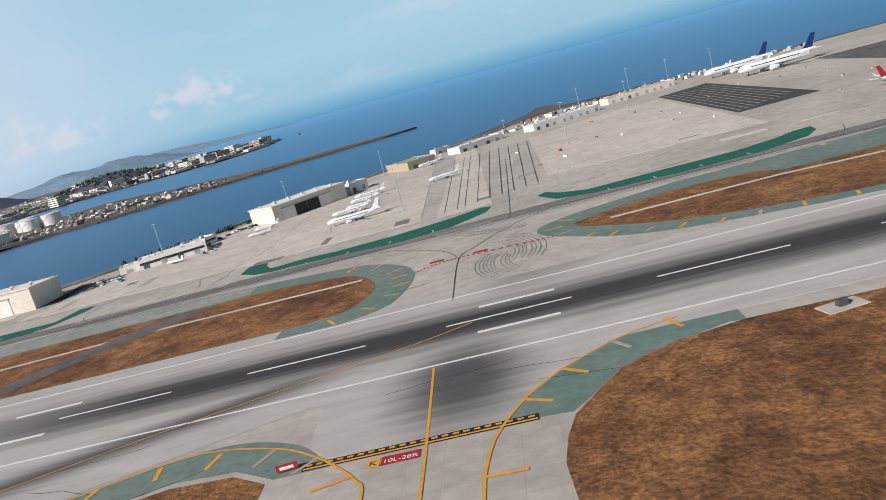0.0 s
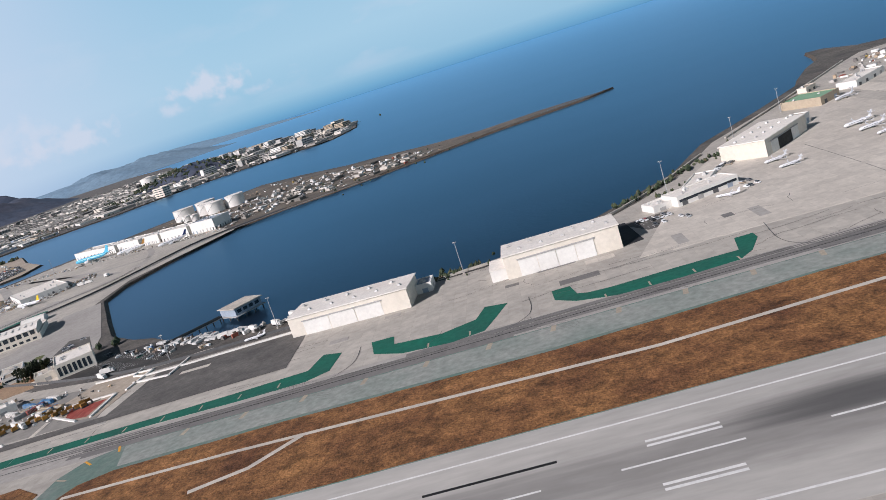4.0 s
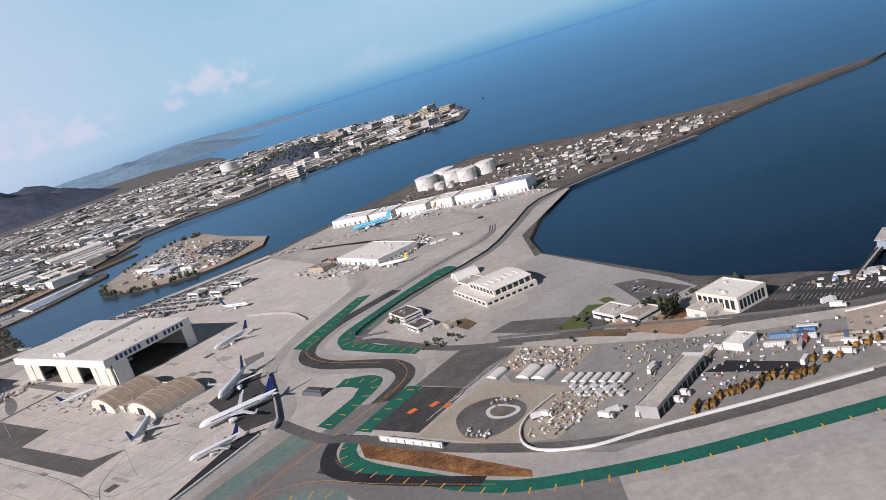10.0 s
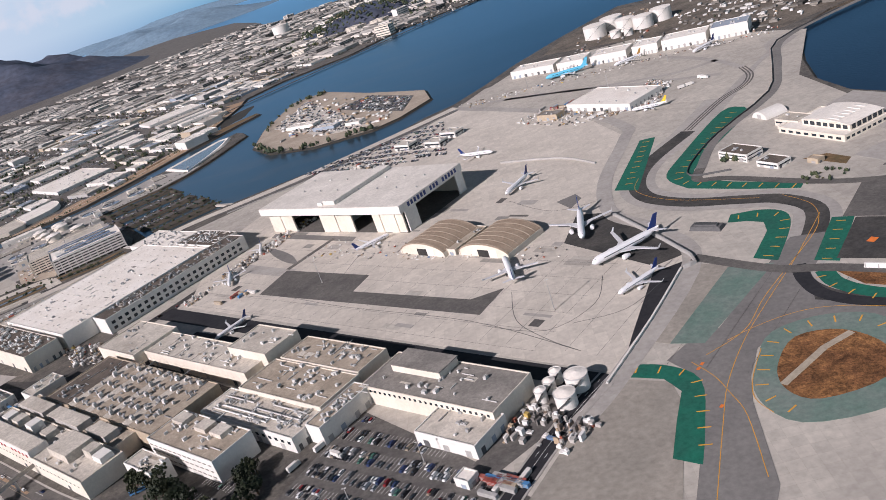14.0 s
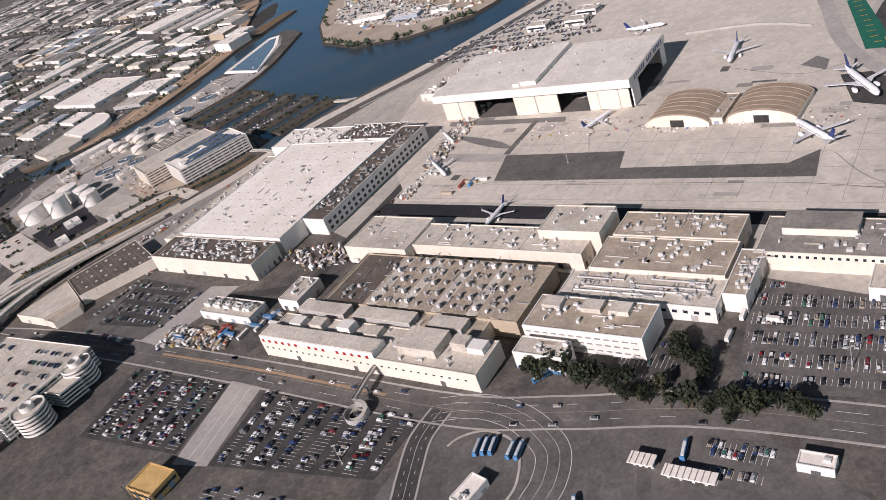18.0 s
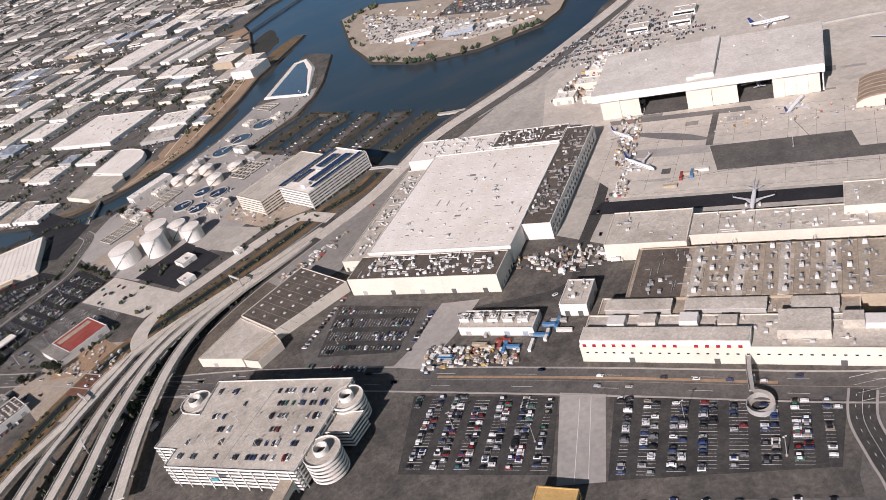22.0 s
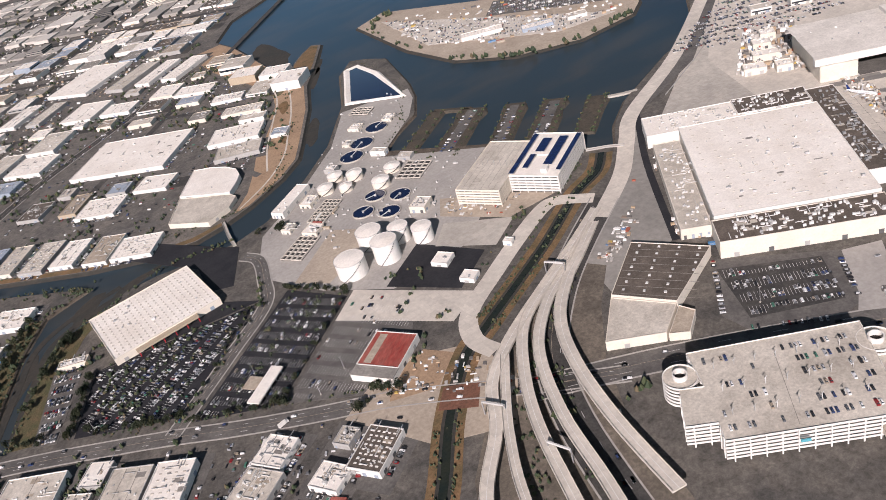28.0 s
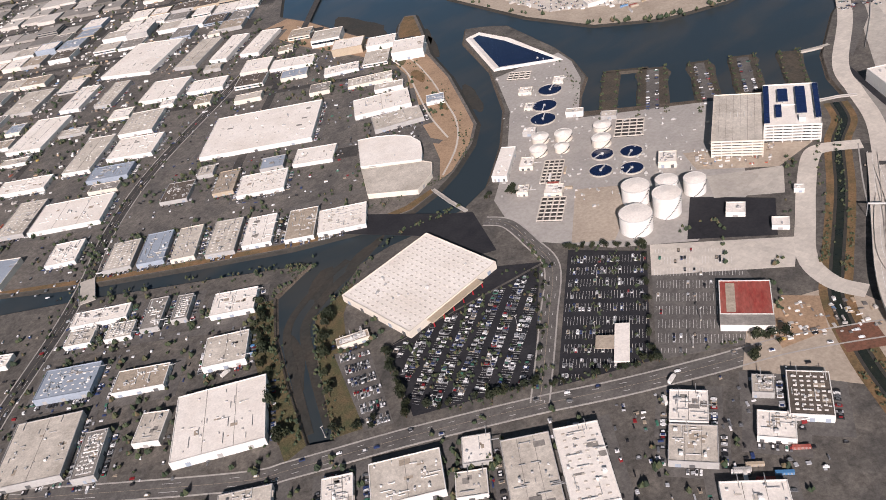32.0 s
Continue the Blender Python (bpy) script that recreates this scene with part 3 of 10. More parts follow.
MAIN = [(600, 360), (300, 330), (100, 320), (60, 324), (30, 329), (23, 334), (18, 355), (12.5, 358), (9.5, 342), (5, 327), (-4, 314), (-13, 297), (-20, 281), (-42, 255), (-66, 229), (-80, 203), (-95, 188),
        (-108, 176), (-127, 170), (-143, 167), (-165, 170), (-179, 172), (-205, 181), (-215, 191), (-223, 196), (-235, 208), (-247, 230), (-268, 270), (-270, 292), (-264, 317),
        (-249, 362), (-227, 381), (-205, 387), (-182, 399), (-149, 420), (-122, 435.6), (-101, 443.4), (-69, 456), (-52, 471), (-72, 460.4), (-102, 448), (-132, 443), (-163, 470), (-195, 492), (-215, 500),
        (-254, 534), (-287, 552), (-330, 508), (-363, 467), (-380, 440), (-397, 418), (-412, 409), (-435, 386), (-452, 374), (-470, 371), (-510, 356), (-527, 345), (-538.5, 333.5),
        (-544, 338), (-547, 350), (-593, 414), (-579, 425), (-563, 434), (-551, 452), (-544, 468), (-538, 488), (-531.5, 510), (-537, 522), (-543, 529), (-556, 517), (-575, 480), (-601, 447), (-623, 428), (-640, 416.6), (-649, 411),
        (-664, 408), (-677, 410), (-694, 415), (-706, 416), (-718, 410), (-732, 406), (-744, 388), (-759, 361), (-765, 366), (-756, 388), (-746, 410), (-734, 428), (-716, 432), (-738, 454),
        (-776, 491), (-802, 514), (-860, 575), (-930, 660), (-1300, 1000), (-3000, 1400), (-3000, -2000), (600, -2000)]
NORTH = [(-570, 668), (-568, 640), (-570, 607), (-572, 577), (-564.5, 561), (-551, 574), (-541, 581), (-537.5, 575), (-553.5, 551), (-573, 524), (-587.4, 494.6), (-607, 463), (-616, 449), (-629, 439), (-648, 430), (-661.5, 426), (-674, 425), (-692, 431.5), (-713, 446), (-742, 472), (-768.5, 497), (-791.5, 522.5), (-855, 588),
         (-925, 674), (-1300, 1030), (-3000, 1460), (-3000, 2600), (-1300, 2300), (-900, 1900), (-790, 1650), (-731, 1480), (-603, 1500), (-484, 1380), (-385, 1240), (-305, 1110), (-282, 960), (-292, 860),
         (-390, 830), (-442, 800), (-487, 735), (-545, 702)]
ISLAND = [(-516, 466), (-519, 507), (-512, 574), (-490, 581), (-452, 524), (-414, 478), (-410, 450), (-426, 428), (-440, 419), (-472, 421), (-499, 438)]
for nm, poly, lab in (("ground", MAIN, "flat airport and city ground with rock shore"), ("ground_north", NORTH, "flat industrial shore land with mud bank"), ("ground_island", ISLAND, "low paved island in the lagoon")):
    top = structure(nm, Shape().prism(poly, -0.35, 0.0), {"ground": "city_ground", "ground_north": "town_ground", "ground_island": "sand"}[nm], lab, "ground")
    n = len(poly)
    lowp = outset(poly, 2.2 if nm != "ground" else 1.6)
    sk = Shape()
    sk.add([(x, y, -0.3) for x, y in outset(poly, 0.02)] + [(x, y, -1.25) for x, y in lowp], [(i, n + i, n + (i + 1) % n, (i + 1) % n) for i in range(n)])
    sk.add([(x, y, 0.006) for x, y in outset(poly, 0.02)] + [(x, y, -0.3) for x, y in outset(poly, 0.5)] , [(i, n + i, n + (i + 1) % n, (i + 1) % n) for i in range(n)])
    structure("shore_" + nm, sk, "rock" if nm == "ground" else "mud", "dark rubble slope along the waterline", "shore")

# mud flats that lie just above the water
mud = Shape()
for c, r1, r2, a in (((-720, 420), 10, 3.5, 40), ((-748, 396), 12, 2.5, 62), ((-700, 421), 10, 2.0, 10), ((-650, 436), 9, 1.6, 20), ((-563, 536), 17, 3.2, 58), ((-598, 470), 15, 3.0, 57), ((-561, 600), 26, 9, 84), ((-558, 545), 12, 4, 50)):
    pts = []
    for i in range(18):
        t = 2 * math.pi * i / 18
        k = 1 + 0.35 * noise.noise(Vector((c[0] * 0.1 + math.cos(t) * 1.3, c[1] * 0.1 + math.sin(t) * 1.3, 0)))
        x, y = r1 * k * math.cos(t), r2 * k * math.sin(t)
        pts.append((c[0] + x * math.cos(radians(a)) - y * math.sin(radians(a)), c[1] + x * math.sin(radians(a)) + y * math.cos(radians(a))))
    mud.prism(pts, -1.1, -0.975, 1.2)
structure("mud_flat", mud, "mud", "dark wet mud flats at low tide", "mud")
creek = Shape().strip(smooth_line([(-706, 420), (-722, 417), (-738, 409), (-748, 391), (-759, 368)], 6), 3.4, -0.925, 0.3, shift=2.6)
creek.strip(smooth_line([(-706, 420), (-722, 417), (-738, 409), (-748, 391), (-759, 368)], 6), 2.6, -0.925, 0.3, shift=-3.2)
structure("mud_bank", creek, "mud", "dark mud along the narrow creek", "mud")
# hills behind the town
def hill(x, y, rx, ry, h, seed, label, mat="hill"):
    s, n = Shape(), 44
    for j in range(n + 1):
        for i in range(n + 1):
            u, w = 2 * i / n - 1, 2 * j / n - 1
            r = math.hypot(u, w)
            k = max(0.0, 1 - r * r) ** 1.5 * (1 + 0.55 * noise.fractal(Vector((u * 2.2 + seed, w * 2.2, 0.3)), 1.0, 2.0, 5))
            s.v.append((u * rx, w * ry, h * k - 1.5))
    for j in range(n):
        for i in range(n):
            a = j * (n + 1) + i
            s.f.append((a, a + 1, a + n + 2, a + n + 1))
    ob = tagged(new("hill", s.mesh("hill", mat, True)), label, "hill", "", "structure")
    ob.location = (x, y, 0)
hill(-1330, 1640, 310, 270, 80, 3.1, "hazy blue brown hill rising behind the town")
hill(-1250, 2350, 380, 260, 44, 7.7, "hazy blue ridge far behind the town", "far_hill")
hill(-500, 985, 90, 70, 15, 5.2, "low brown hill among the waterfront offices")
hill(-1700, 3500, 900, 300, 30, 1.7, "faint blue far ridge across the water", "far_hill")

# ---- airfield paving ----
LV = [0.0]
def paved(name, poly, mat, label, category="pavement", z=None):
    if z is None:
        LV[0] += 0.0015
        z = 0.02 + LV[0]
    return structure(name, Shape().prism(poly, z - 0.06, z), mat, label, category)

paved("apron_east", [(600, 330), (100, 314), (66, 318), (14, 312), (-18, 278), (-40, 252), (-64, 226), (-78, 200), (-92, 184), (-106, 172), (-130, 166), (-230, 164), (-232, 86), (600, 86)], "concrete", "pale concrete airfield apron with tyre marks")
paved("apron_west", [(-230, 140), (-206, 158), (-245, 205), (-270, 262), (-272, 300), (-246, 358), (-300, 440), (-360, 455), (-392, 412), (-430, 380), (-470, 360), (-520, 330), (-545, 300), (-500, 225), (-395, 130), (-360, 90), (-230, 86)], "concrete", "pale concrete taxiway and cargo apron")
paved("infield_south", [(600, 62.5), (-420, 62.5), (-380, 20), (-200, -10), (600, -30)], "concrete", "pale concrete beside the runway")

RUN = (-420, 600)
structure("runway", Shape().box(RUN[0], RUN[1], 61.5, 88, -0.03, 0.05), "runway", "long grey asphalt runway with rubber marks", "runway")
lines = Shape()
lines.box(RUN[0], RUN[1], 84.3, 84.62, 0.03, 0.058)
lines.box(RUN[0], RUN[1], 64.4, 64.72, 0.03, 0.058)
structure("runway_edge_line", lines, "white_paint", "white edge lines of the runway", "paint line")
k = 0
for i in range(-18, 14):
    x = -52.9 + 20.65 * i
    structure("runway_dash", Shape().box(x, x + 12.4, 74.66, 74.98, 0.03, 0.059), "white_paint", "white centre dash of the runway", "paint line")
for x, ys, w in ((-60.2, (78.65, 71.0), 0.3), (-8.4, (78.8, 70.8), 0.3), (-111.6, (78.15, 79.1, 70.5, 69.6), 0.22), (43, (78.8, 70.8), 0.3), (-162, (78.15, 79.1, 80.05, 70.5, 69.6, 68.7), 0.22)):
    for y in ys:
        structure("touchdown_bar", Shape().box(x, x + 7.8, y - w, y + w, 0.03, 0.0595), "white_paint", "broad white touchdown bar on the runway", "paint line")
cracks = Shape()
rnd = random.Random(4)
for i in range(60):
    x, y, a = rnd.uniform(-200, 60), rnd.choice((rnd.uniform(88, 160), rnd.uniform(45, 62))), rnd.uniform(-25, 25)
    pts = [(x, y)]
    for j in range(5):
        x += rnd.uniform(1, 3) * math.cos(radians(a))
        y += rnd.uniform(1, 3) * math.sin(radians(a)) + rnd.uniform(-.3, .3)
        pts.append((x, y))
    cracks.strip(pts, 0.07, 0.052)
structure("tar_seam", cracks, "black_paint", "thin dark tar seams in the paving", "tar seam")

def marks(name, pts, w, mat, label, z=0.066, closed=False):
    return structure(name, Shape().strip(smooth_line(pts, 5), w, z), mat, label, "paint line")

def ticks(line, length, step, mat="yellow_paint", off=0.0, name="shoulder_bar", w=0.30, z=0.068):
    """Short bars across a shoulder, square to its edge line."""
    P = smooth_line(line, 8)
    d, nxt = 0.0, step * 0.5
    for a, b in zip(P, P[1:]):
        L = math.dist(a, b)
        while nxt < d + L:
            t = (nxt - d) / L
            x, y = a[0] + (b[0] - a[0]) * t, a[1] + (b[1] - a[1]) * t
            u = Vector((b[0] - a[0], b[1] - a[1])).normalized()
            n = Vector((-u.y, u.x))
            c = Vector((x, y)) + n * off
            s = Shape().strip([tuple(c), tuple(c + n * length)], w, z)
            structure(name, s, mat, "pale yellow bar on the painted shoulder", "paint line")
            nxt += step
        d += L

# near side: connector, painted shoulders, grass
paved("connector", [(-21.4, 62), (4, 62), (-1.4, 57.6), (-4.6, 53.5), (-6.3, 50), (-18, 50), (-20.6, 53), (-21, 56.4)], "runway", "grey asphalt connector taxiway with dark rubber", z=0.045)
paved("shoulder_green", smooth_line([(-6.1, 50), (-4.4, 53.5), (-1.2, 57.5), (3.7, 61.2), (8.3, 63.0)], 5) + [(12.6, 63.5), (12.7, 58.9), (11.4, 59.3), (7.1, 57.7), (4.4, 56.4), (2.2, 54.8), (0.3, 52), (-1.5, 49.7), (-4.6, 50)], "green_worn", "worn green painted taxiway shoulder", z=0.048)
structure("turn_off", Shape().strip([(-6, 74.5), (-25, 68.5), (-39, 63), (-57, 55.6), (-75, 47.5), (-110, 31)], 15, 0.0462), "runway", "grey asphalt fast turn-off dark with rubber", "taxiway")
paved("shoulder_green", [(-59.6, 62.6), (-63, 61), (-72, 56.6), (-92, 47), (-110, 38), (-108, 34), (-90, 43), (-71, 52.4), (-62, 57.2)], "green_worn", "worn green painted turn-off shoulder", z=0.049)
marks("taxiway_line", [(-9, 74.2), (-15, 71.4), (-26, 67.6), (-39, 62.8), (-57, 55), (-75, 46.6), (-100, 34.6)], 0.16, "yellow_paint", "thin yellow turn-off line")
marks("taxiway_line", [(-57, 63.2), (-61.5, 57.6), (-71, 52.6), (-90, 43.2)], 0.18, "yellow_paint", "thin yellow edge line of the turn-off")
ticks([(-60.4, 61), (-71.4, 55.4), (-91, 45.6)], 2.4, 5.2, off=-2.4)
paved("shoulder_green", [(-70, 43), (-48, 51)] + smooth_line([(-40, 54), (-33, 56.6), (-27, 57), (-21.5, 54), (-18.5, 49.5)], 5) + [(-22.5, 49.4), (-26, 52), (-31, 52.4), (-40, 49.8), (-48, 47.4), (-70, 39.4)], "green_worn", "worn green painted taxiway shoulder", z=0.048)
paved("grass_south", [(-2.6, 43), (-2.2, 46.2), (-1.4, 49.2), (0.4, 52), (2.5, 55.0), (4.6, 56.5), (7.3, 57.9), (12.7, 59.1), (22.7, 58.9), (50, 58.6), (140, 58.2), (140, 20), (-1, 20)], "dry_grass", "dry brown grass beside the taxiway", "grass", z=0.056)
paved("grass_south", [(-23, 49), (-26, 51.2), (-31, 51.6), (-40, 49), (-48, 46.6), (-70, 38.6), (-110, 20), (-22, 20)], "dry_grass", "dry brown grass beside the runway", "grass", z=0.056)
for pts in ([(-7.6, 30), (-7.5, 41), (-7.4, 44.3), (-6.7, 48.6), (-4.6, 53.5), (-1.4, 57.6), (3.5, 61.3), (8.3, 62.9)], [(-15.2, 30), (-15.3, 43.9), (-16.2, 46.7), (-17.6, 48.8), (-19.8, 51.4), (-23.1, 54.2), (-28.6, 56.5), (-33, 56.4), (-40, 53.7), (-48, 50.7), (-70, 42.8)], [(-11.3, 20), (-11.4, 40), (-11.6, 50), (-12.1, 64)]):
    marks("taxiway_line", pts, 0.22, "yellow_paint", "thin yellow taxiway line")
def bars(pairs, w=0.34):
    for k in range(0, len(pairs), 2):
        structure("shoulder_bar", Shape().strip([pairs[k], pairs[k + 1]], w, 0.068 + 0.0004 * (k % 5)), "yellow_paint" if k % 6 < 4 else "gravel", "pale yellow bar on the painted shoulder", "paint line")
bars([(-4.9, 53.5), (-2.7, 52.1), (-1.7, 57.5), (0.2, 55.7), (2.5, 61.1), (3.8, 58.6), (7.3, 63.2), (8.2, 60.5)], 0.4)
bars([(-33.1, 53.6), (-33.5, 55.9), (-29.0, 53.5), (-28.5, 55.9), (-24.8, 52.1), (-23.7, 54.3), (-38.6, 52.6), (-38.1, 54.5), (-44.4, 50), (-43.8, 52.2), (-21.2, 49.6), (-19.7, 51.3)], 0.4)
bars([(-19.1, 46.4), (-16.6, 47.2), (-7.7, 43.4), (-4.8, 43.3)], 0.34)
structure("hold_line_base", Shape().box(-20.5, -3.8, 49.6, 50.6, 0.05, 0.064), "black_paint", "black band under the hold line", "paint line")
for i in range(22):
    x = -20.3 + i * 0.75
    structure("hold_dash", Shape().box(x, x + 0.45, 50.2, 50.45, 0.06, 0.069), "yellow_paint", "yellow dash of the hold line", "paint line")
structure("hold_line", Shape().box(-20.4, -3.9, 49.75, 49.95, 0.06, 0.069), "yellow_paint", "solid yellow hold line", "paint line")
structure("sign_panel", Shape().box(-14.6, -11.9, 47.9, 49.1, 0.05, 0.064), "red_paint", "red painted runway sign on the taxiway", "painted sign")
structure("sign_panel", Shape().box(-15.6, -14.7, 47.9, 49.1, 0.05, 0.064), "yellow_paint", "yellow painted taxiway sign", "painted sign")
def words(text, x, y, size, mat, ang=0):
    c = bpy.data.curves.new("painted_letters", "FONT")
    c.body, c.size, c.extrude = text, size, 0.002
    c.materials.append(M[mat])
    o = new("painted_letters", c)
    o.matrix_basis = pose(x, y, 0.07, 0, 0, ang)
    tagged(o, "painted letters " + text + " on the taxiway", "lettering", "", "structure")
words("10L-28R", -14.5, 48.15, 0.72, "white_paint")
words("K", -15.45, 48.1, 0.95, "black_paint")
sign = thing("taxiway_sign", -21.6, 50.2, 8, "small red taxiway sign board in the grass", "sign")
part("board", Shape().box(-0.75, 0.75, -0.08, 0.08, 0.15, 0.6), "red_paint", sign)
for sx in (-0.6, 0.6):
    part("post", Shape().box(sx - 0.03, sx + 0.03, -0.03, 0.03, 0, 0.15), "steel_dark", sign)
part("lettering_bar", Shape().box(-0.5, 0.5, -0.09, -0.082, 0.27, 0.48), "white_paint", sign)
box1 = thing("utility_vault", 19, 57.3, 12, "concrete utility pad with a dark metal box", "utility box")
part("pad", Shape().box(-1.6, 1.6, -1.0, 1.0, 0, 0.12, 0.04), "concrete", box1)
part("box", Shape().box(-0.4, 0.4, -0.3, 0.3, 0.12, 0.6, 0.06), "steel_dark", box1)

# far side: parallel taxiways, grass islands, green islands
paved("taxiway_parallel", [(600, 119), (-232, 119), (-300, 128), (-300, 136), (-232, 126.6), (600, 126.6)], "taxiway", "grey asphalt parallel taxiway", z=0.045)
gi_l = smooth_line([(-32, 88.3), (-25.4, 89.7), (-23.2, 93.1), (-22.3, 97.3), (-22.9, 101.4), (-25.4, 106.6), (-29.3, 109.8), (-39, 112.6)], 5) + [(-56, 112.2), (-80, 112.4), (-118, 110.6), (-160, 112), (-188, 111.4), (-193, 109.4), (-195.6, 105), (-195, 98), (-189, 91), (-150, 88.3)]
paved("shoulder_green", [(-32.2, 85)] + smooth_line([(-24.3, 85), (-19.6, 87.6), (-17.6, 94), (-17.3, 100.6), (-19.4, 107.1), (-24.8, 113), (-30.3, 115.4), (-42, 118)], 5) + [(-60, 120.4), (-190, 120.6), (-196, 118.6), (-199, 114), (-199.6, 104), (-197, 94), (-188, 88), (-40, 88.2), (-32.2, 88.2)], "green_worn", "worn green painted shoulder round the grass", z=0.052)
paved("grass_island", gi_l, "dry_grass", "long dry brown grass island beside the runway", "grass", z=0.062)
paved("faded_shoulder", [(-44, 113.6), (-56, 113), (-80, 113.2), (-118, 111.6), (-160, 113), (-188, 112.6), (-190, 120.3), (-60, 120.1), (-44, 118)], "green_faded", "faded green and grey paint along the taxiway edge", z=0.0545)
paved("shoulder_green", [(140, 121), (60, 120.6), (20, 118.4)] + smooth_line([(8.6, 115), (4.4, 113.4), (0.2, 110.5), (-0.8, 107.1), (0.6, 103.4), (3.8, 99.4), (8.1, 94.7), (14.6, 90.8), (23.3, 88.4)], 5) + [(28.8, 87), (35.5, 86.2), (140, 85.4)], "green_worn", "worn green painted shoulder round the grass", z=0.052)
paved("grass_island", [(135, 108), (45.5, 108.3), (32.5, 108.4), (29.4, 112), (22, 112.8), (15.7, 112.4)] + smooth_line([(9.7, 110.4), (5.6, 108.2), (4.2, 106.7), (5.2, 104.2), (8.3, 101), (12.6, 97.1), (17.3, 94.1), (23.1, 91.6)], 5) + [(28.7, 90), (36.4, 88.6), (135, 88.2)], "dry_grass", "dry brown grass island beside the runway", "grass", z=0.062)
bars([(-191.4, 121), (-190.4, 118.6), (-196.2, 118.2), (-194.2, 116.2), (-198.9, 113.6), (-196.6, 112.4), (-199.4, 107), (-197, 106.8)], 0.4)
structure("service_path", Shape().strip([(-25, 104.4), (-53, 104.9), (-70, 104.4), (-105, 102.4), (-129, 103.8), (-167, 105.8), (-194, 106)], 0.95, 0.070), "apron", "thin pale service path across the grass", "path")
structure("service_path", Shape().strip([(8.9, 105.2), (31, 106), (45, 104.4), (135, 103)], 0.95, 0.070), "apron", "thin pale service path across the grass", "path")
structure("service_path", Shape().strip([(-155.6, 105), (-162, 99), (-170, 96.5)], 1.1, 0.0735), "apron", "pale service path across the grass", "path")
paved("old_road", [(-76, 88.5), (-70, 88.5), (-66.4, 93.8), (-57.5, 102.5), (-48, 110.8), (-54.5, 111.8), (-61.7, 106), (-69.8, 96.7)], "asphalt_old", "grey disused road across the grass", z=0.072)
bars([(-26.5, 88.0), (-25.1, 85.4), (-22.7, 89.6), (-20.8, 88.1), (-20.4, 93.1), (-18.4, 92.2), (-19.8, 96.7), (-17.6, 97.0), (-20.4, 100.9), (-18.3, 101.4), (-24.6, 108.9), (-23.0, 111.6), (-28.4, 111.8), (-27.5, 114.4), (-21.6, 104.6), (-19.4, 105.8)], 0.4)
bars([(5.0, 97.9), (6.1, 98.9), (7.5, 95.4), (8.7, 96.9), (11.4, 93.4), (12.6, 94.6), (14.8, 91.1), (16.0, 92.9), (18.7, 88.9), (20.0, 90.9), (22.9, 88.1), (23.7, 90.4), (27.6, 87.4), (28, 89.4), (33, 86.9), (33.4, 88.6), (1.4, 102.4), (3.6, 103.4), (0, 107), (2.8, 107), (2.4, 111.4), (4.4, 109.6)], 0.4)
for x0, x1 in ((-188, -50), (14, 140)):
    for k in range(int((x1 - x0) / 10.2)):
        x = x1 - 6.6 - 10.2 * k
        structure("edge_bar", Shape().strip([(x - 0.2, 118.1), (x + 0.2, 120.4)], 0.8, 0.069), "gravel", "pale yellow taxiway edge bar", "paint line")
def green_island(pts, label="green painted taxiway island with yellow ticks"):
    paved("green_island", pts, "green_paint", label, "painted island", z=0.064)
green_island([(-51.3, 132.2), (-47.7, 128.6), (-44.2, 127.4), (-40.7, 127.6), (-34.6, 127.2), (-22.4, 125.2), (-14, 127), (-8.0, 132.9), (-7.1, 137), (-9.1, 138.2), (-14, 135.2), (-23.7, 132.2), (-34, 131.2), (-39, 132), (-45.6, 130.9), (-47.2, 134.5), (-47.7, 137), (-51.4, 137.6)])
green_island([(0.8, 135.8), (3.6, 128.5), (9.1, 125.8), (21.7, 124.6), (34.4, 124.8), (43, 128.4), (45.8, 132.5), (46.4, 136.4), (44, 136.1), (39.5, 133.5), (32.4, 131), (19, 130.8), (8.8, 130.1), (4.5, 133.6), (2.3, 137.6)])
green_island([(-116.4, 132.3), (-113, 128.8), (-106.5, 126), (-95.5, 125.9), (-87, 126.4), (-84, 129.5), (-81.3, 135.2), (-81.2, 138), (-84.4, 138), (-85.7, 131.3), (-95.3, 131.4), (-106.8, 130.9), (-110.8, 131.4), (-112.5, 132.5), (-113.3, 137.5), (-116.5, 137.5)])
green_island([(-148.4, 131), (-143, 127.4), (-134.4, 125.8), (-128.7, 127), (-126.7, 132), (-124.5, 138), (-128.6, 139.4), (-130.2, 133.9), (-136.2, 131.6), (-143.1, 132.8), (-145, 133.2), (-145.4, 137.4), (-149.7, 137.6)])
green_island([(-216, 126.2), (-189.2, 127.2), (-171.1, 126.6), (-160, 126.8), (-156.1, 129), (-155.2, 136.7), (-159, 138.4), (-160.6, 132), (-173.7, 131), (-191.4, 130.2), (-216, 129.7)])
green_island([(60, 131), (66, 127), (120, 126.6), (170, 127), (178, 132), (176, 136), (120, 132)])
for x0, x1, y in ((-42, -12, 127.2), (8, 40, 125.8), (-112, -86, 127.2), (-142, -128, 127.6), (-212, -160, 128.4)):
    ticks([(x0, y), (x1, y + 0.2)], 2.0, 7.2, mat="gravel", off=-1.0)
for x0, x1 in ((-230, -22), (4, 140)):
    marks("taxiway_line", [(x0, 122.8), (x1, 122.8)], 0.2, "black_paint", "thin dark taxiway line", z=0.06)
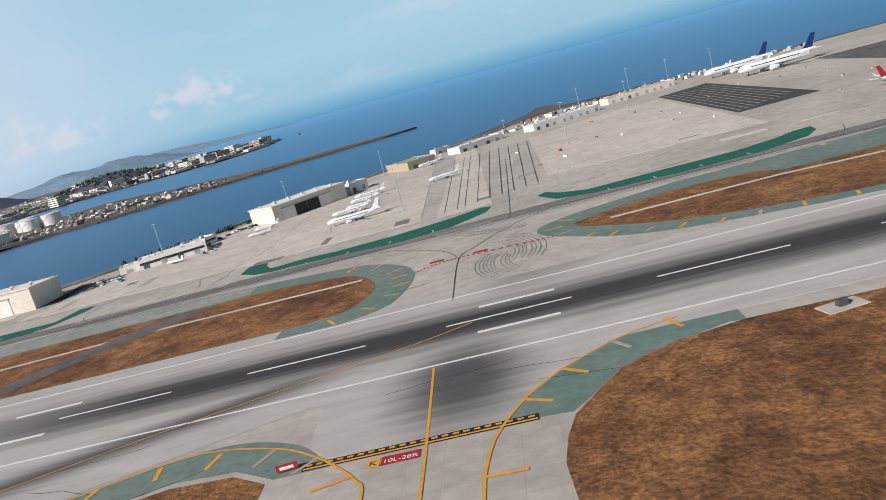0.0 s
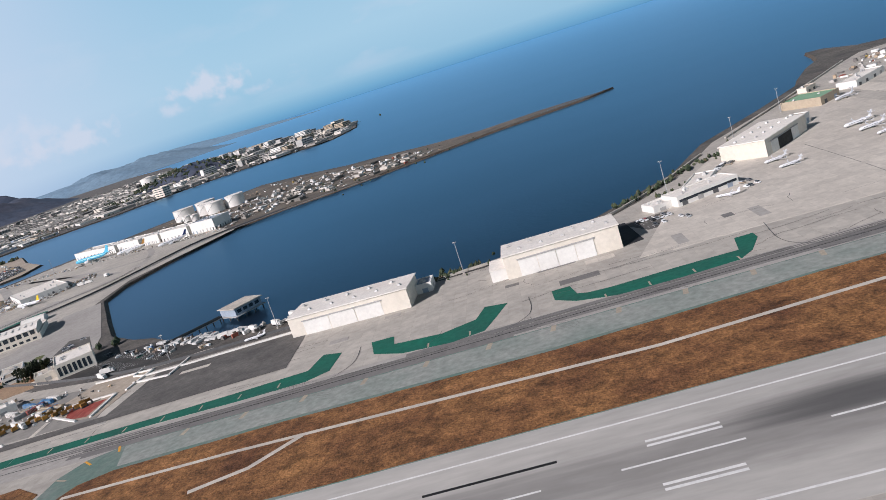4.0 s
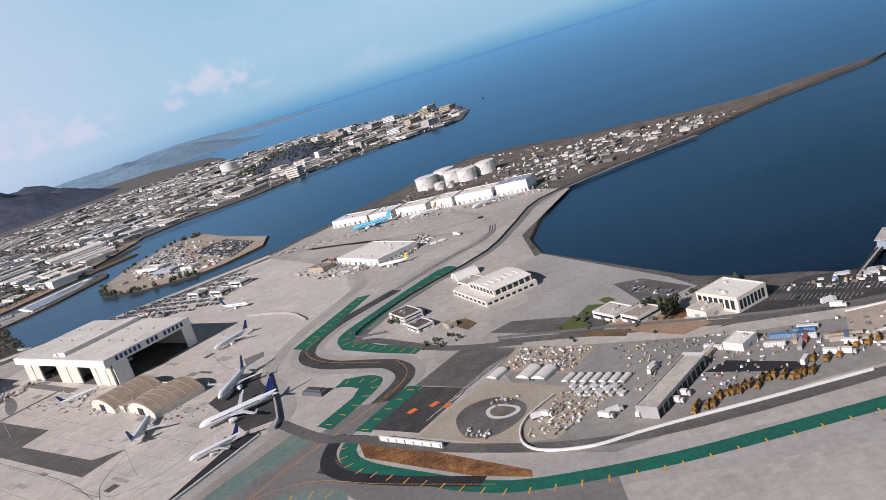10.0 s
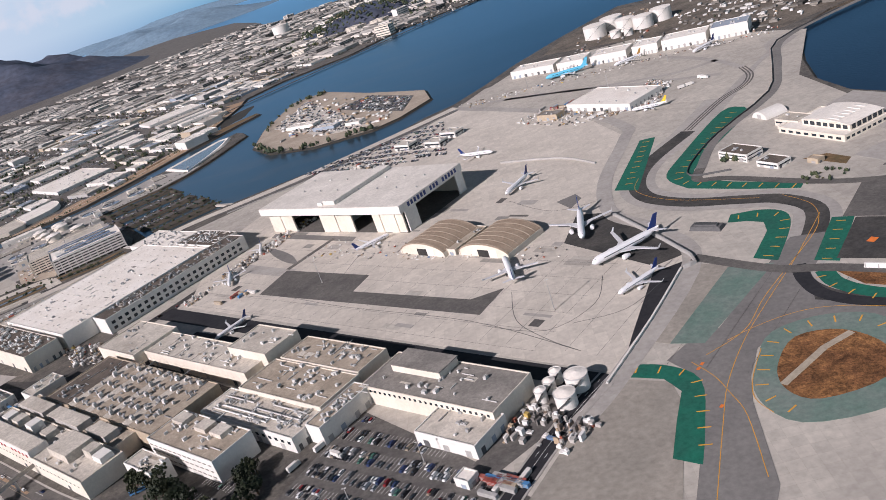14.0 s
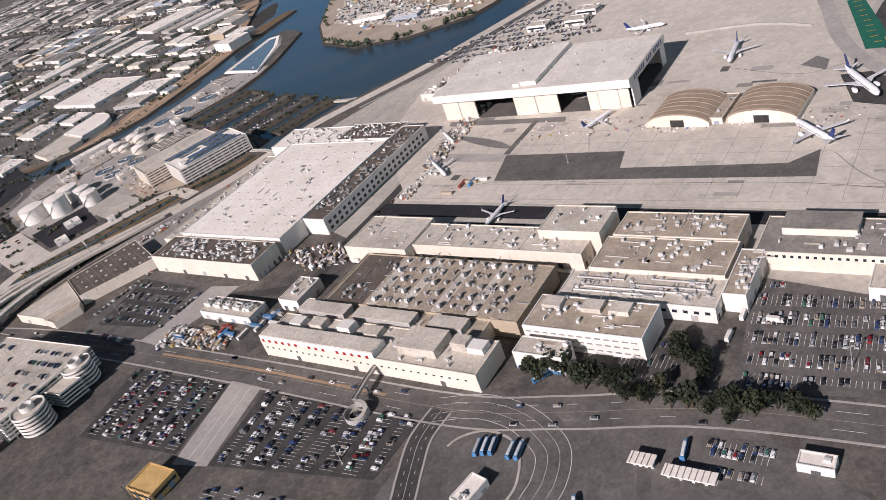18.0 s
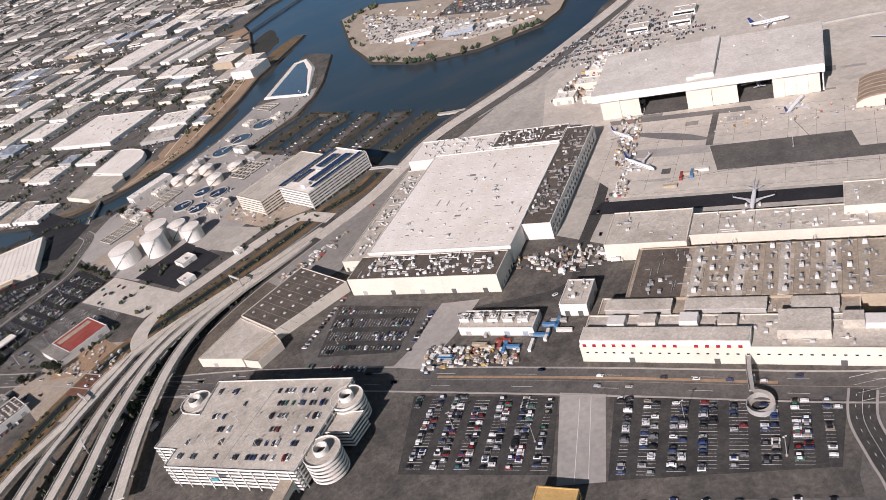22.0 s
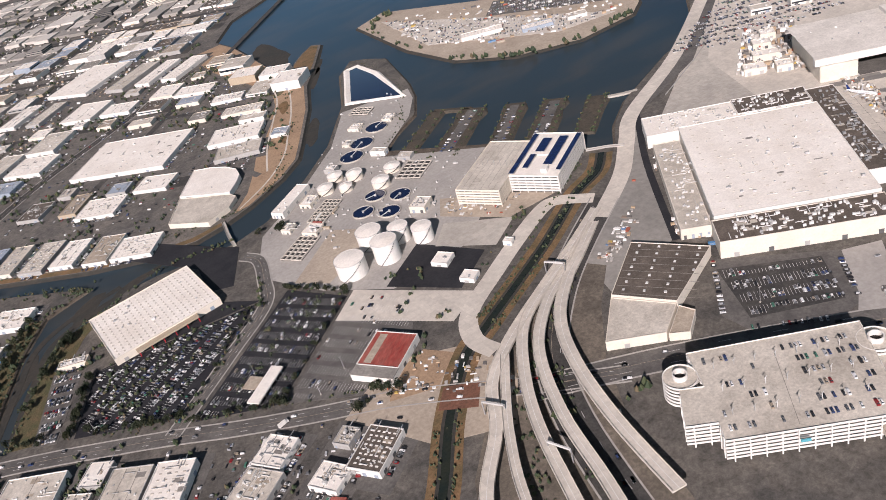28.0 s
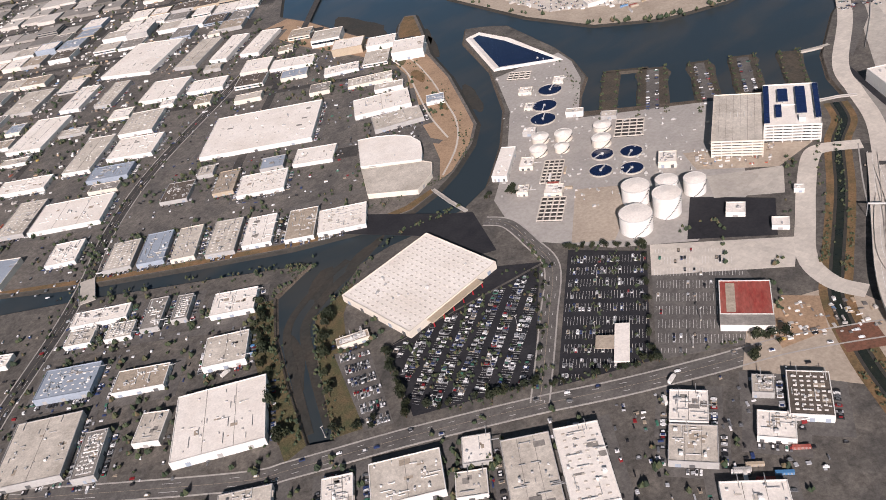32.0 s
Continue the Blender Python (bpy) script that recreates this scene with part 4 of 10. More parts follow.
for pts in ([(-51.7, 192), (-52.2, 153), (-54.6, 144), (-55, 133), (-57.1, 128.4), (-64, 123.6), (-72, 122.8)], [(-78, 142), (-79, 130), (-75, 124), (-66, 122.8)], [(-120.6, 138), (-121, 129), (-127, 123.2)], [(-151.6, 137), (-152, 129), (-157, 123.2)], [(-4.4, 122), (-4, 132), (-3.6, 200)], [(-11.4, 84), (-11.5, 103), (-9.4, 108), (-4.6, 116), (2, 122.6)], [(-11.5, 103), (-14, 110), (-22, 119), (-30, 122.6)], [(49.3, 131), (46.6, 124.6), (41, 122.8)]):
    marks("guide_line", pts, 0.13, "steel_dark", "curved dark guide line on the apron", z=0.062)
for pts in ([(-17.3, 101.4), (-13.7, 103.4), (-9, 103.4), (-1.1, 102.7), (3, 102)],):
    P = smooth_line(pts, 8)
    for i in range(0, len(P) - 1):
        structure("hold_dash", Shape().strip([P[i], ((P[i][0] + P[i + 1][0]) / 2, (P[i][1] + P[i + 1][1]) / 2)], 0.5, 0.072), "red_paint", "red and white hold mark across the taxiway", "paint line")
for i, c in enumerate(((-8.6, 104.4), (-14.6, 104.6))):
    structure("sign_panel", Shape().box(c[0] - 1, c[0] + 1, c[1] - 0.4, c[1] + 0.4, 0.05, 0.071), "red_paint", "red painted sign on the taxiway", "painted sign")
paved("dark_apron", [(45.7, 258), (61.8, 263), (63.6, 177), (46.2, 175.4)], "asphalt", "dark resurfaced patch on the apron", z=0.06)
seal = Shape()
for k in range(9):
    seal.strip([(47.5 + 1.7 * k, 178 + k), (47.3 + 1.62 * k, 256 - 2 * (k % 3))], 0.28, 0.0635)
structure("tar_seam", seal, "taxiway", "worn pale lanes across the dark apron patch", "tar seam")
paved("dark_apron", [(90, 250), (220, 246), (220, 200), (90, 200)], "asphalt_old", "dark resurfaced apron", z=0.06)
paved("pale_apron", [(-17, 139), (-18, 246), (-12, 246), (-7, 140)], "apron", "pale concrete strip on the apron", z=0.061)
paved("pale_apron", [(4.1, 156), (3.8, 235.7), (31, 252), (44, 250), (44.9, 153)], "apron", "pale concrete apron slabs", z=0.061)
paved("pale_apron", [(-100, 142), (-62, 140), (-20, 140), (-24, 238), (-60, 222), (-80, 190)], "apron", "pale tan apron before the hangars", z=0.061)
for k in range(9):
    x = -16.6 + (0.9 if k < 2 else 0) + k * 2.3
    marks("apron_line", [(x, 142 + k), (x - 2 + k * 0.4, 230)], 0.18, "steel_dark", "long dark line on the apron", z=0.066)

# ---- west taxiways ----
bend = [(-255, 356), (-267, 344), (-280, 331), (-294, 309), (-318, 275), (-335, 257), (-342, 243), (-342, 230), (-334, 219), (-322, 211), (-314, 205), (-310, 195), (-315, 183), (-324, 170), (-325, 160), (-318, 150), (-300, 139), (-270, 130), (-240, 124.4), (-216, 122.6)]
structure("taxiway_curve", Shape().strip(smooth_line(bend, 6), 10.5, 0.047), "taxiway", "grey asphalt winding taxiway", "taxiway")
structure("taxiway_track", Shape().strip(smooth_line(bend[4:17], 6), 5.2, 0.056), "asphalt", "dark worn track along the winding taxiway", "taxiway")
green_island(smooth_line([(-297, 283), (-304, 285), (-327, 253), (-334, 240), (-331, 228)], 4) + [(-318, 216), (-308, 208), (-306, 211), (-320, 224), (-327, 233), (-326, 240), (-320, 249), (-297, 277)])
green_island([(-328, 279), (-333, 280), (-349, 242), (-343, 237)])
green_island(smooth_line([(-327, 204), (-320, 202), (-316, 197), (-318, 189), (-326, 175)], 4) + [(-330, 179), (-323, 190), (-322, 195), (-325, 198), (-329, 200)])
green_island([(-309, 188), (-305, 185.5), (-316, 168), (-320, 171)])
structure("green_island", Shape().strip(smooth_line([(-320, 166), (-320, 160), (-315.6, 153), (-303, 142.4), (-294, 135.6), (-283.5, 130.8), (-262, 127.6), (-240, 127.4), (-216.1, 127.9)], 6), 3.7, 0.064), "green_paint", "long green painted shoulder with yellow ticks", "painted island")
green_island(smooth_line([(-366, 151), (-358, 147.5), (-353, 140), (-356, 127), (-359, 118)], 4) + [(-363, 121), (-360, 130), (-357, 138), (-359, 143), (-366, 147)])
paved("shoulder_green", [(-327, 174.5), (-336, 178), (-355, 154), (-349, 151)], "green_worn", "worn green painted shoulder", z=0.063)
paved("grass_strip", [(-318.6, 165.6), (-313.6, 163), (-299, 149.5), (-283.5, 135.5), (-283.5, 133.2), (-293.4, 138.4), (-302, 145.4), (-316, 157)], "dry_grass", "dry brown grass strip beside the taxiway", "grass", z=0.068)
paved("grass_strip", smooth_line([(-334, 145.5), (-326, 144), (-322, 136), (-326, 128), (-337, 126.5), (-341, 131), (-340, 138)], 4, True), "dry_grass", "dry brown grass oval ringed by paint", "grass", z=0.068)
paved("shoulder_green", smooth_line([(-337, 149), (-326, 150), (-318, 144), (-319, 128), (-328, 121), (-342, 122), (-346, 131), (-343, 140)], 4, True), "green_worn", "worn green ring round the grass", z=0.062)
# junction south of the base
paved("junction", [(-320, 184), (-313, 182), (-319, 171), (-323, 166), (-326, 156), (-317, 149), (-300, 138), (-270, 127), (-270, 112), (-300, 120), (-318, 144), (-328, 150.4), (-335, 149), (-341, 145), (-345, 137), (-347, 130), (-350, 110), (-357, 96), (-366, 100), (-357, 125), (-354, 136), (-353.6, 142), (-357, 148.6), (-352, 152.6), (-345, 155), (-338, 163), (-329, 174)], "junction", "grey asphalt taxiway junction", z=0.0605)
paved("tan_infill", [(-341, 183), (-332.6, 177.4), (-340, 167), (-347, 158), (-355, 154), (-360, 158)], "old_concrete", "tan bare patch beside the taxiway", z=0.0612)
paved("tan_infill", [(-368, 147.4), (-358, 141.6), (-357.6, 134.6), (-361, 122), (-366, 104), (-382, 104), (-392, 112), (-380, 130)], "old_concrete", "tan bare patch by the base road", z=0.0614)
structure("taxiway_track", Shape().strip(smooth_line([(-323.4, 171), (-324.6, 164), (-323.6, 157), (-318, 150.4), (-306, 143), (-292, 136)], 6), 3.2, 0.0705), "asphalt_new", "black resurfaced curve of the taxiway", "taxiway")
for pts in ([(-310, 192), (-322, 175), (-333, 161), (-342, 149), (-349, 137), (-353, 127), (-360, 108)], [(-345, 150), (-338, 152.4), (-330, 153.4), (-323, 151.6), (-312, 145), (-290, 134)], [(-353, 146), (-350.6, 140), (-349.6, 134), (-349, 127), (-351, 112)], [(-322, 175), (-333.6, 162), (-341, 152), (-350, 147)], [(-313, 207), (-309.6, 197), (-313, 186), (-322, 175)], [(-341, 246), (-343.6, 236), (-336, 222.6), (-318, 209)], [(-340.5, 144.6), (-344.6, 137), (-346.4, 131), (-345, 126)]):
    marks("taxiway_line", pts, 0.13, "yellow_paint", "thin yellow taxiway line", z=0.0738)
for x, y in ((-352.4, 143.4), (-351.4, 144.6), (-352, 131)):
    structure("sign_panel", Shape().turned(x, y, 0.05, 0.9, 0.6, 0.0242, 52), "orange", "small orange painted taxiway sign", "painted sign")
structure("grass_path", Shape().strip([(-341, 132.6), (-331, 140), (-325, 142.6)], 1.4, 0.0722), "gravel", "pale track across the grass", "path")
paved("grass_strip", [(-217, 112.6), (-206, 114.6), (-200, 110), (-201, 104)], "dry_grass", "dry brown grass end", "grass", z=0.071)
for line, ln in (([(-300, 282), (-326, 246), (-331, 236), (-326, 228), (-308, 210)], -2.6), ([(-331, 279), (-346, 240)], 2.4), ([(-328, 202), (-318, 197), (-320, 188), (-328, 177)], 2.2), ([(-307, 187), (-318, 169.6)], -2.0), ([(-321.4, 166), (-321.2, 160), (-316.6, 152), (-303.6, 141.2), (-294.4, 134.4), (-283.8, 129), (-262, 125.2)], 2.0), ([(-365, 149), (-356, 144), (-354, 138), (-358, 120)], 2.2), ([(-341, 124), (-344.6, 131), (-342, 139), (-336, 147.4), (-326, 148), (-319.6, 143), (-320, 130)], -2.2), ([(-262, 125.6), (-216, 126)], 1.6)):
    ticks(line, ln, 4.4, off=-1.0 if ln > 0 else 1.0, w=0.28, z=0.072)
paved("dark_apron", [(-316, 169.4), (-305, 185), (-294, 177), (-305, 161.6)], "asphalt", "dark resurfaced pad with orange marks", z=0.066)
paved("dark_apron", [(-307, 187), (-295, 203), (-281.6, 192.4), (-294, 177.2)], "asphalt_old", "grey asphalt pad with white guide lines", z=0.066)
for k in range(4):
    marks("pad_line", [(-303.6 + k * 2.2, 166 + k * 2.6), (-297 + k * 2.2, 175 + k * 1.8), (-289 + k * 1.4, 186 + k * 1.2)], 0.14, "white_paint", "thin white line on the dark pad", z=0.0695)
paved("gravel_pad", [(-289.6, 177.6), (-273.6, 164.4), (-276, 156), (-285, 144.6), (-305, 159.6), (-299.6, 167.4)], "gravel", "tan gravel yard inside a low barrier", z=0.067)
paved("gravel_ring", smooth_line([(-297, 163), (-294, 168), (-287.6, 168), (-282.6, 162), (-283.4, 156), (-289, 151.6), (-295, 154)], 5, True), "asphalt_old", "dark worn ring in the gravel yard", z=0.0695)
paved("ring_centre", smooth_line([(-290.6, 163.4), (-288, 164.6), (-284, 161.4), (-284, 158.6), (-287, 157.6), (-290, 159.6)], 4, True), "unit_white", "pale kerb of the small basin", z=0.0725)
paved("ring_centre", smooth_line([(-289.7, 162.8), (-287.8, 163.7), (-284.8, 161.1), (-284.8, 159.4), (-287, 158.6), (-289.4, 160.2)], 4, True), "spit_soil", "brown soil in the small basin", z=0.0745)
paved("works_ground", [(-282, 193), (-264, 180.6), (-272, 170), (-287, 182)], "sand", "dusty building site beside the road", z=0.0675)
paved("works_ground", [(-275, 163.6), (-264, 156), (-278, 144), (-285, 146)], "gravel", "gravel storage yard", z=0.0662)
for c in ((-307, 173), (-302, 173.5), (-299, 171)):
    structure("orange_mark", Shape().turned(c[0], c[1], 0.05, 2.2, 1.6, 0.021, 38), "orange", "orange ring mark on dark paving", "paint line")
paved("seaplane_apron", [(-290, 219), (-276, 224), (-279, 262), (-268, 268), (-240, 212), (-236, 200), (-257, 186), (-285, 207)], "taxiway", "broad grey apron by the water", z=0.05)
paved("dark_apron", [(-288, 208), (-282, 212), (-262, 200), (-258, 190), (-264, 188)], "asphalt_old", "dark asphalt yard", z=0.055)
paved("dark_apron", [(-203, 139), (-166, 140), (-166, 158), (-200, 158.5)], "asphalt_old", "dark grey empty apron by the hangar", z=0.064)
paved("car_park", [(-239, 172.6), (-225, 184), (-215, 187), (-199, 180), (-193, 170), (-205, 166.6), (-223, 169.6)], "asphalt", "dark asphalt car park by the shore", z=0.058)
paved("works_yard", [(-290, 196), (-238, 167), (-207, 158), (-205, 139), (-232, 140), (-269, 134), (-290, 145), (-281, 160)], "land", "dusty construction yard", z=0.058)
paved("yard_road", [(-286, 198), (-236, 172), (-203, 160.6), (-165, 160.6), (-165, 162.6), (-203, 163), (-236, 175.4), (-286, 201.5)], "asphalt_old", "grey perimeter road", "road", z=0.064)
paved("pit", [(-217, 163.4), (-202.6, 161.6), (-205.6, 140.6), (-210, 141.4), (-222, 150)], "sand", "tan excavated pit edge", z=0.066)
for a, b in (((-217, 151.6), (-206.6, 151.6)), ((-206.6, 151.6), (-207, 141)), ((-217, 151.6), (-219, 146)), ((-222, 150), (-210, 140.8)), ((-217, 163.4), (-202.6, 161.8)), ((-202.6, 161.8), (-204.6, 152)), ((-204.6, 155.6), (-195.8, 153.8)), ((-195.8, 153.8), (-194.6, 162.6))):
    structure("pit_kerb", Shape().strip([a, b], 0.5, 0.35, 0.33), "white_wall", "white concrete kerb round the pit", "kerb")
paved("dark_apron", [(-248, 154), (-243, 156.4), (-232.6, 148.4), (-232.4, 144)], "asphalt_new", "black patched strip in the yard", z=0.068)
paved("lawn", [(-261, 190.6), (-256, 194), (-250, 192), (-245.6, 184), (-239.6, 176), (-246.6, 173.6), (-253, 180)], "tan_soil", "bare orange soil round the office trees", "ground", z=0.0672)
paved("pit_floor", [(-216, 150), (-208, 150), (-208.4, 142), (-214, 143.6)], "rust_roof", "reddish soil in the pit", z=0.070)
paved("lawn", [(-272, 197), (-266.4, 203.6), (-263.4, 197), (-266, 190.6)], "lawn", "green lawn before the office", "grass", z=0.0665)
paved("lawn", [(-264.6, 190.4), (-256.6, 184), (-257.4, 181.4), (-267, 188.6)], "verge", "brown lawn before the office", "grass", z=0.0668)
paved("lawn", [(-262, 208), (-256, 204), (-260, 199), (-266, 202)], "lawn", "green lawn between buildings", "grass", z=0.066)
paved("lawn", [(-250, 196), (-240, 186), (-246, 181), (-256, 190)], "dry_grass", "brown lawn by the office", "grass", z=0.066)
paved("lawn", [(-259, 209.7), (-256.3, 209.9), (-255, 206), (-257.8, 205.6)], "lawn", "small green lawn by the office", "grass", z=0.0662)
paved("lawn", [(-300.4, 225.8), (-294.3, 225), (-291, 218.2), (-293.8, 214.9)], "verge", "patchy lawn by the sheds", "grass", z=0.066)

# maintenance base apron
paved("base_apron", [(-488, 248), (-367, 149), (-342, 187), (-353, 226), (-352, 250), (-336, 288), (-346, 334), (-395, 405), (-432, 378), (-468, 350), (-492, 300)], "apron", "pale concrete slab apron before the hangars", z=0.058)
paved("dark_apron", [(-461.5, 241), (-455, 254.8), (-424.5, 231.4), (-428.7, 223), (-394.5, 197.3), (-385.6, 198.4), (-392.5, 187.7)], "asphalt_old", "dark L shaped patch on the apron", z=0.066)
paved("dark_apron", [(-361, 161), (-351, 185), (-341, 187), (-353, 165), (-366, 148)], "asphalt_new", "black patch along the apron edge", z=0.066)
paved("dark_apron", [(-352, 226), (-342, 190), (-350, 188), (-368, 215), (-362, 232)], "asphalt", "dark stained apron by the fence", z=0.0665)
paved("base_road", [(-494, 250.5), (-368, 149), (-371, 145), (-500, 247)], "asphalt_new", "black road along the base buildings", "road", z=0.070)
paved("dark_apron", [(-478, 226), (-458, 211), (-464, 204), (-484, 219)], "asphalt_new", "black service bay between hangars", z=0.071)
paved("apron_patch", [(-440.5, 271.6), (-441.8, 273.1), (-455.6, 256.2), (-454.1, 254.7)], "asphalt_old", "dark asphalt strip across the apron", z=0.0655)
paved("apron_patch", [(-474.9, 273.2), (-454.8, 256.0), (-456.9, 251.5), (-477.4, 268.6)], "taxiway", "grey worn strip of the apron", z=0.0645)
paved("apron_patch", [(-467.5, 296.2), (-432.3, 267.3), (-433.6, 264.1), (-468.4, 292.7)], "junction", "grey patch before the hangar", z=0.0645)
paved("apron_patch", [(-366.1, 246.3), (-359.9, 248.4), (-358.7, 243.6), (-362.8, 237.9)], "junction", "dark stained apron behind the hangars", z=0.0645)
paved("apron_stain", smooth_line([(-467.5, 281.8), (-462.5, 277.3), (-455.6, 267.6), (-452.4, 259.2), (-456.3, 261.9), (-462.9, 271.7)], 4, True), "junction", "long sooty stain on the apron", z=0.0658)
slabs = Shape()
ux, uy = math.cos(radians(-38.5)), math.sin(radians(-38.5))
for k in range(-12, 16):
    a = (-420 + k * 7.6 * ux, 215 + k * 7.6 * uy)
    slabs.strip([(a[0] + 14 * uy, a[1] - 14 * ux), (a[0] - 26 * uy, a[1] + 26 * ux)], 0.07, 0.0605)
for k in range(-2, 5):
    a = (-420 - k * 7.6 * uy, 215 + k * 7.6 * ux)
    slabs.strip([(a[0] - 86 * ux, a[1] - 86 * uy), (a[0] + 62 * ux, a[1] + 62 * uy)], 0.07, 0.0607)
structure("slab_joint", slabs, "steel_dark", "fine joints between apron slabs", "joint")
for pts in ([(-475, 246), (-455, 236), (-430, 214), (-395, 186), (-372, 160)], [(-384, 195), (-384, 180), (-378, 168), (-372, 160)], [(-362, 190), (-366, 178), (-378, 172), (-392, 182)], [(-350, 180), (-360, 172), (-372, 172)], [(-430, 249), (-436, 232), (-446, 228)], [(-380, 259), (-368, 240), (-352, 238)]):
    marks("guide_line", pts, 0.16, "steel_dark", "curved dark guide line on the apron", z=0.0672)
PERIM = [(-378, 134), (-366, 148), (-341.5, 186), (-346, 210), (-353, 226), (-350, 252), (-337, 286), (-334, 300), (-345, 334), (-372, 375), (-396, 408)]
structure("perimeter_road", Shape().strip(smooth_line(PERIM, 6), 4.6, 0.074), "taxiway", "grey perimeter road round the base", "road")
structure("perimeter_road", Shape().strip(smooth_line([(-341, 187), (-328, 172), (-318, 166), (-294, 149), (-262, 137), (-205, 137.6), (-166, 138.6)], 6), 3.2, 0.075), "asphalt_old", "grey service road past the taxiway", "road")
structure("perimeter_road", Shape().strip(smooth_line([(-324, 240), (-327, 232), (-320, 227), (-300, 206), (-280, 195)], 6), 3.0, 0.075), "asphalt_old", "grey curved service road", "road")
structure("perimeter_road", Shape().strip(smooth_line([(-324, 240), (-312, 262), (-285, 290), (-272, 320), (-258, 352), (-225, 374), (-180, 392)], 6), 3.0, 0.075), "junction", "grey shore road with a fence", "road")
paved("staging_road", [(-500, 352), (-396, 412), (-392, 404), (-470, 356), (-508, 345)], "asphalt_old", "grey road beside the lagoon", "road", z=0.06)
paved("spit_ground", [(-250, 372), (-180, 402), (-100, 450), (-62, 467), (-95, 467), (-130, 458), (-165, 470), (-215, 492), (-250, 520), (-290, 540), (-330, 500), (-345, 470), (-300, 440)], "spit_soil", "tan and brown soil of the spit", "ground", z=0.012)
paved("cargo_apron", [(-395, 408), (-345, 336), (-300, 300), (-268, 342), (-262, 370), (-290, 400), (-355, 430), (-380, 432)], "concrete", "pale cargo apron with dark tyre tracks", z=0.054)
for pts in ([(-380, 400), (-350, 380), (-318, 352), (-290, 330)], [(-372, 395), (-340, 372), (-305, 352), (-285, 352)], [(-300, 385), (-290, 365), (-284, 345), (-282, 330)]):
    structure("tyre_track", Shape().strip(smooth_line(pts, 6), 3, 0.062), "taxiway", "dark tyre track on the cargo apron", "tyre marks")

for off in (-1.1, 0.0, 1.1):
    structure("tyre_track", Shape().strip(smooth_line([(-281.7, 331), (-283, 318), (-289, 307), (-300, 298), (-318, 276)], 6), 0.6, 0.0622, shift=off), "asphalt_old", "thin dark tyre track on the cargo apron", "tyre marks")
# tyre marks of turning aircraft, tar patches
rk = random.Random(8)
for cx, cy, r0, a0, a1, n in ((4, 96, 9, 150, 215, 9), (-16, 100, 12, -30, 40, 8), (-2, 126, 10, 180, 270, 6), (-52, 128, 8, 180, 260, 6), (-112, 128, 8, 180, 260, 6), (-152, 128, 8, 180, 260, 6)):
    sk = Shape()
    for k in range(n):
        r = r0 + k * 0.55 + rk.uniform(-.2, .2)
        b0 = a0 + rk.uniform(0, 15)
        P = [(cx + r * math.cos(radians(b0 + (a1 - b0) * i / 14)), cy + r * math.sin(radians(b0 + (a1 - b0) * i / 14))) for i in range(15)]
        sk.strip(P, 0.09, 0.0602)
    structure("skid_mark", sk, "junction", "thin curved tyre marks", "tyre marks")
film = Shape()
for k in range(44):
    x0, y = rk.uniform(-235, 100), rk.uniform(120.6, 126.2)
    film.strip([(x0, y), (x0 + rk.uniform(30, 110), y + rk.uniform(-.4, .4))], rk.uniform(0.5, 1.6), (0.0455 if 100 < y else 0.0507) + k * 0.00005)
stuff("tyre_film", film, "junction", "faint grey rubber film along the paving", "tyre marks")
structure("runway_seam", Shape().box(-136, -121, 79.4, 79.9, 0.03, 0.0585), "black_paint", "dark sealed strip on the runway", "tar seam")
seams = Shape()
for k in range(110):
    x, y = rk.uniform(-225, 70), rk.uniform(121, 165)
    a = rk.choice((0, 0, 0, 90)) + rk.uniform(-6, 6)
    P = [(x, y)]
    for q in range(rk.randrange(2, 6)):
        x += rk.uniform(1.5, 5) * math.cos(radians(a))
        y += rk.uniform(1.5, 5) * math.sin(radians(a)) * (0.4 if a > 60 else 1)
        a += rk.uniform(-14, 14)
        P.append((x, y))
    seams.strip(P, rk.uniform(0.05, 0.11), 0.0652 + k * 0.00003)
structure("tar_seam", seams, "steel_dark", "thin dark tar seams on the taxiway", "tar seam")
tw = Shape()
for k in range(26):
    y = 121 + 0.19 * k + rk.uniform(-.1, .1)
    x0 = rk.uniform(-230, 100)
    tw.strip([(x0, y), (x0 + rk.uniform(20, 90), y + rk.uniform(-.3, .3))], rk.uniform(0.1, 0.35), 0.0481 + k * 0.00004)
structure("tyre_track", tw, "asphalt_old", "dark wheel tracks along the taxiway", "tyre marks")
for k in range(34):
    x, y = rk.uniform(-220, 60), rk.uniform(138, 165)
    structure("paving_patch", Shape().turned(x, y, 0.0, rk.uniform(1.5, 8), rk.uniform(0.8, 3), 0.0633 + k * 0.00003, rk.choice((0, 0, 90))), rk.choice(("junction", "taxiway", "apron")), "repair patch in the paving", "pavement")
for k in range(46):
    u, w_ = rk.uniform(-75, 60), rk.uniform(-14, 60)
    x, y = -420 + u * ux - w_ * uy, 215 + u * uy + w_ * ux
    if inside_poly((x, y), [(-486, 248), (-369, 151), (-345, 187), (-356, 226), (-356, 250), (-340, 288), (-350, 334), (-395, 400), (-432, 372), (-466, 346)]):
        structure("paving_patch", Shape().turned(x, y, 0.0, rk.uniform(2, 9), rk.uniform(1, 4), 0.0592 + k * 0.00003, -38.5), rk.choice(("taxiway", "concrete", "asphalt_old", "land")), "repair patch on the hangar apron", "pavement")

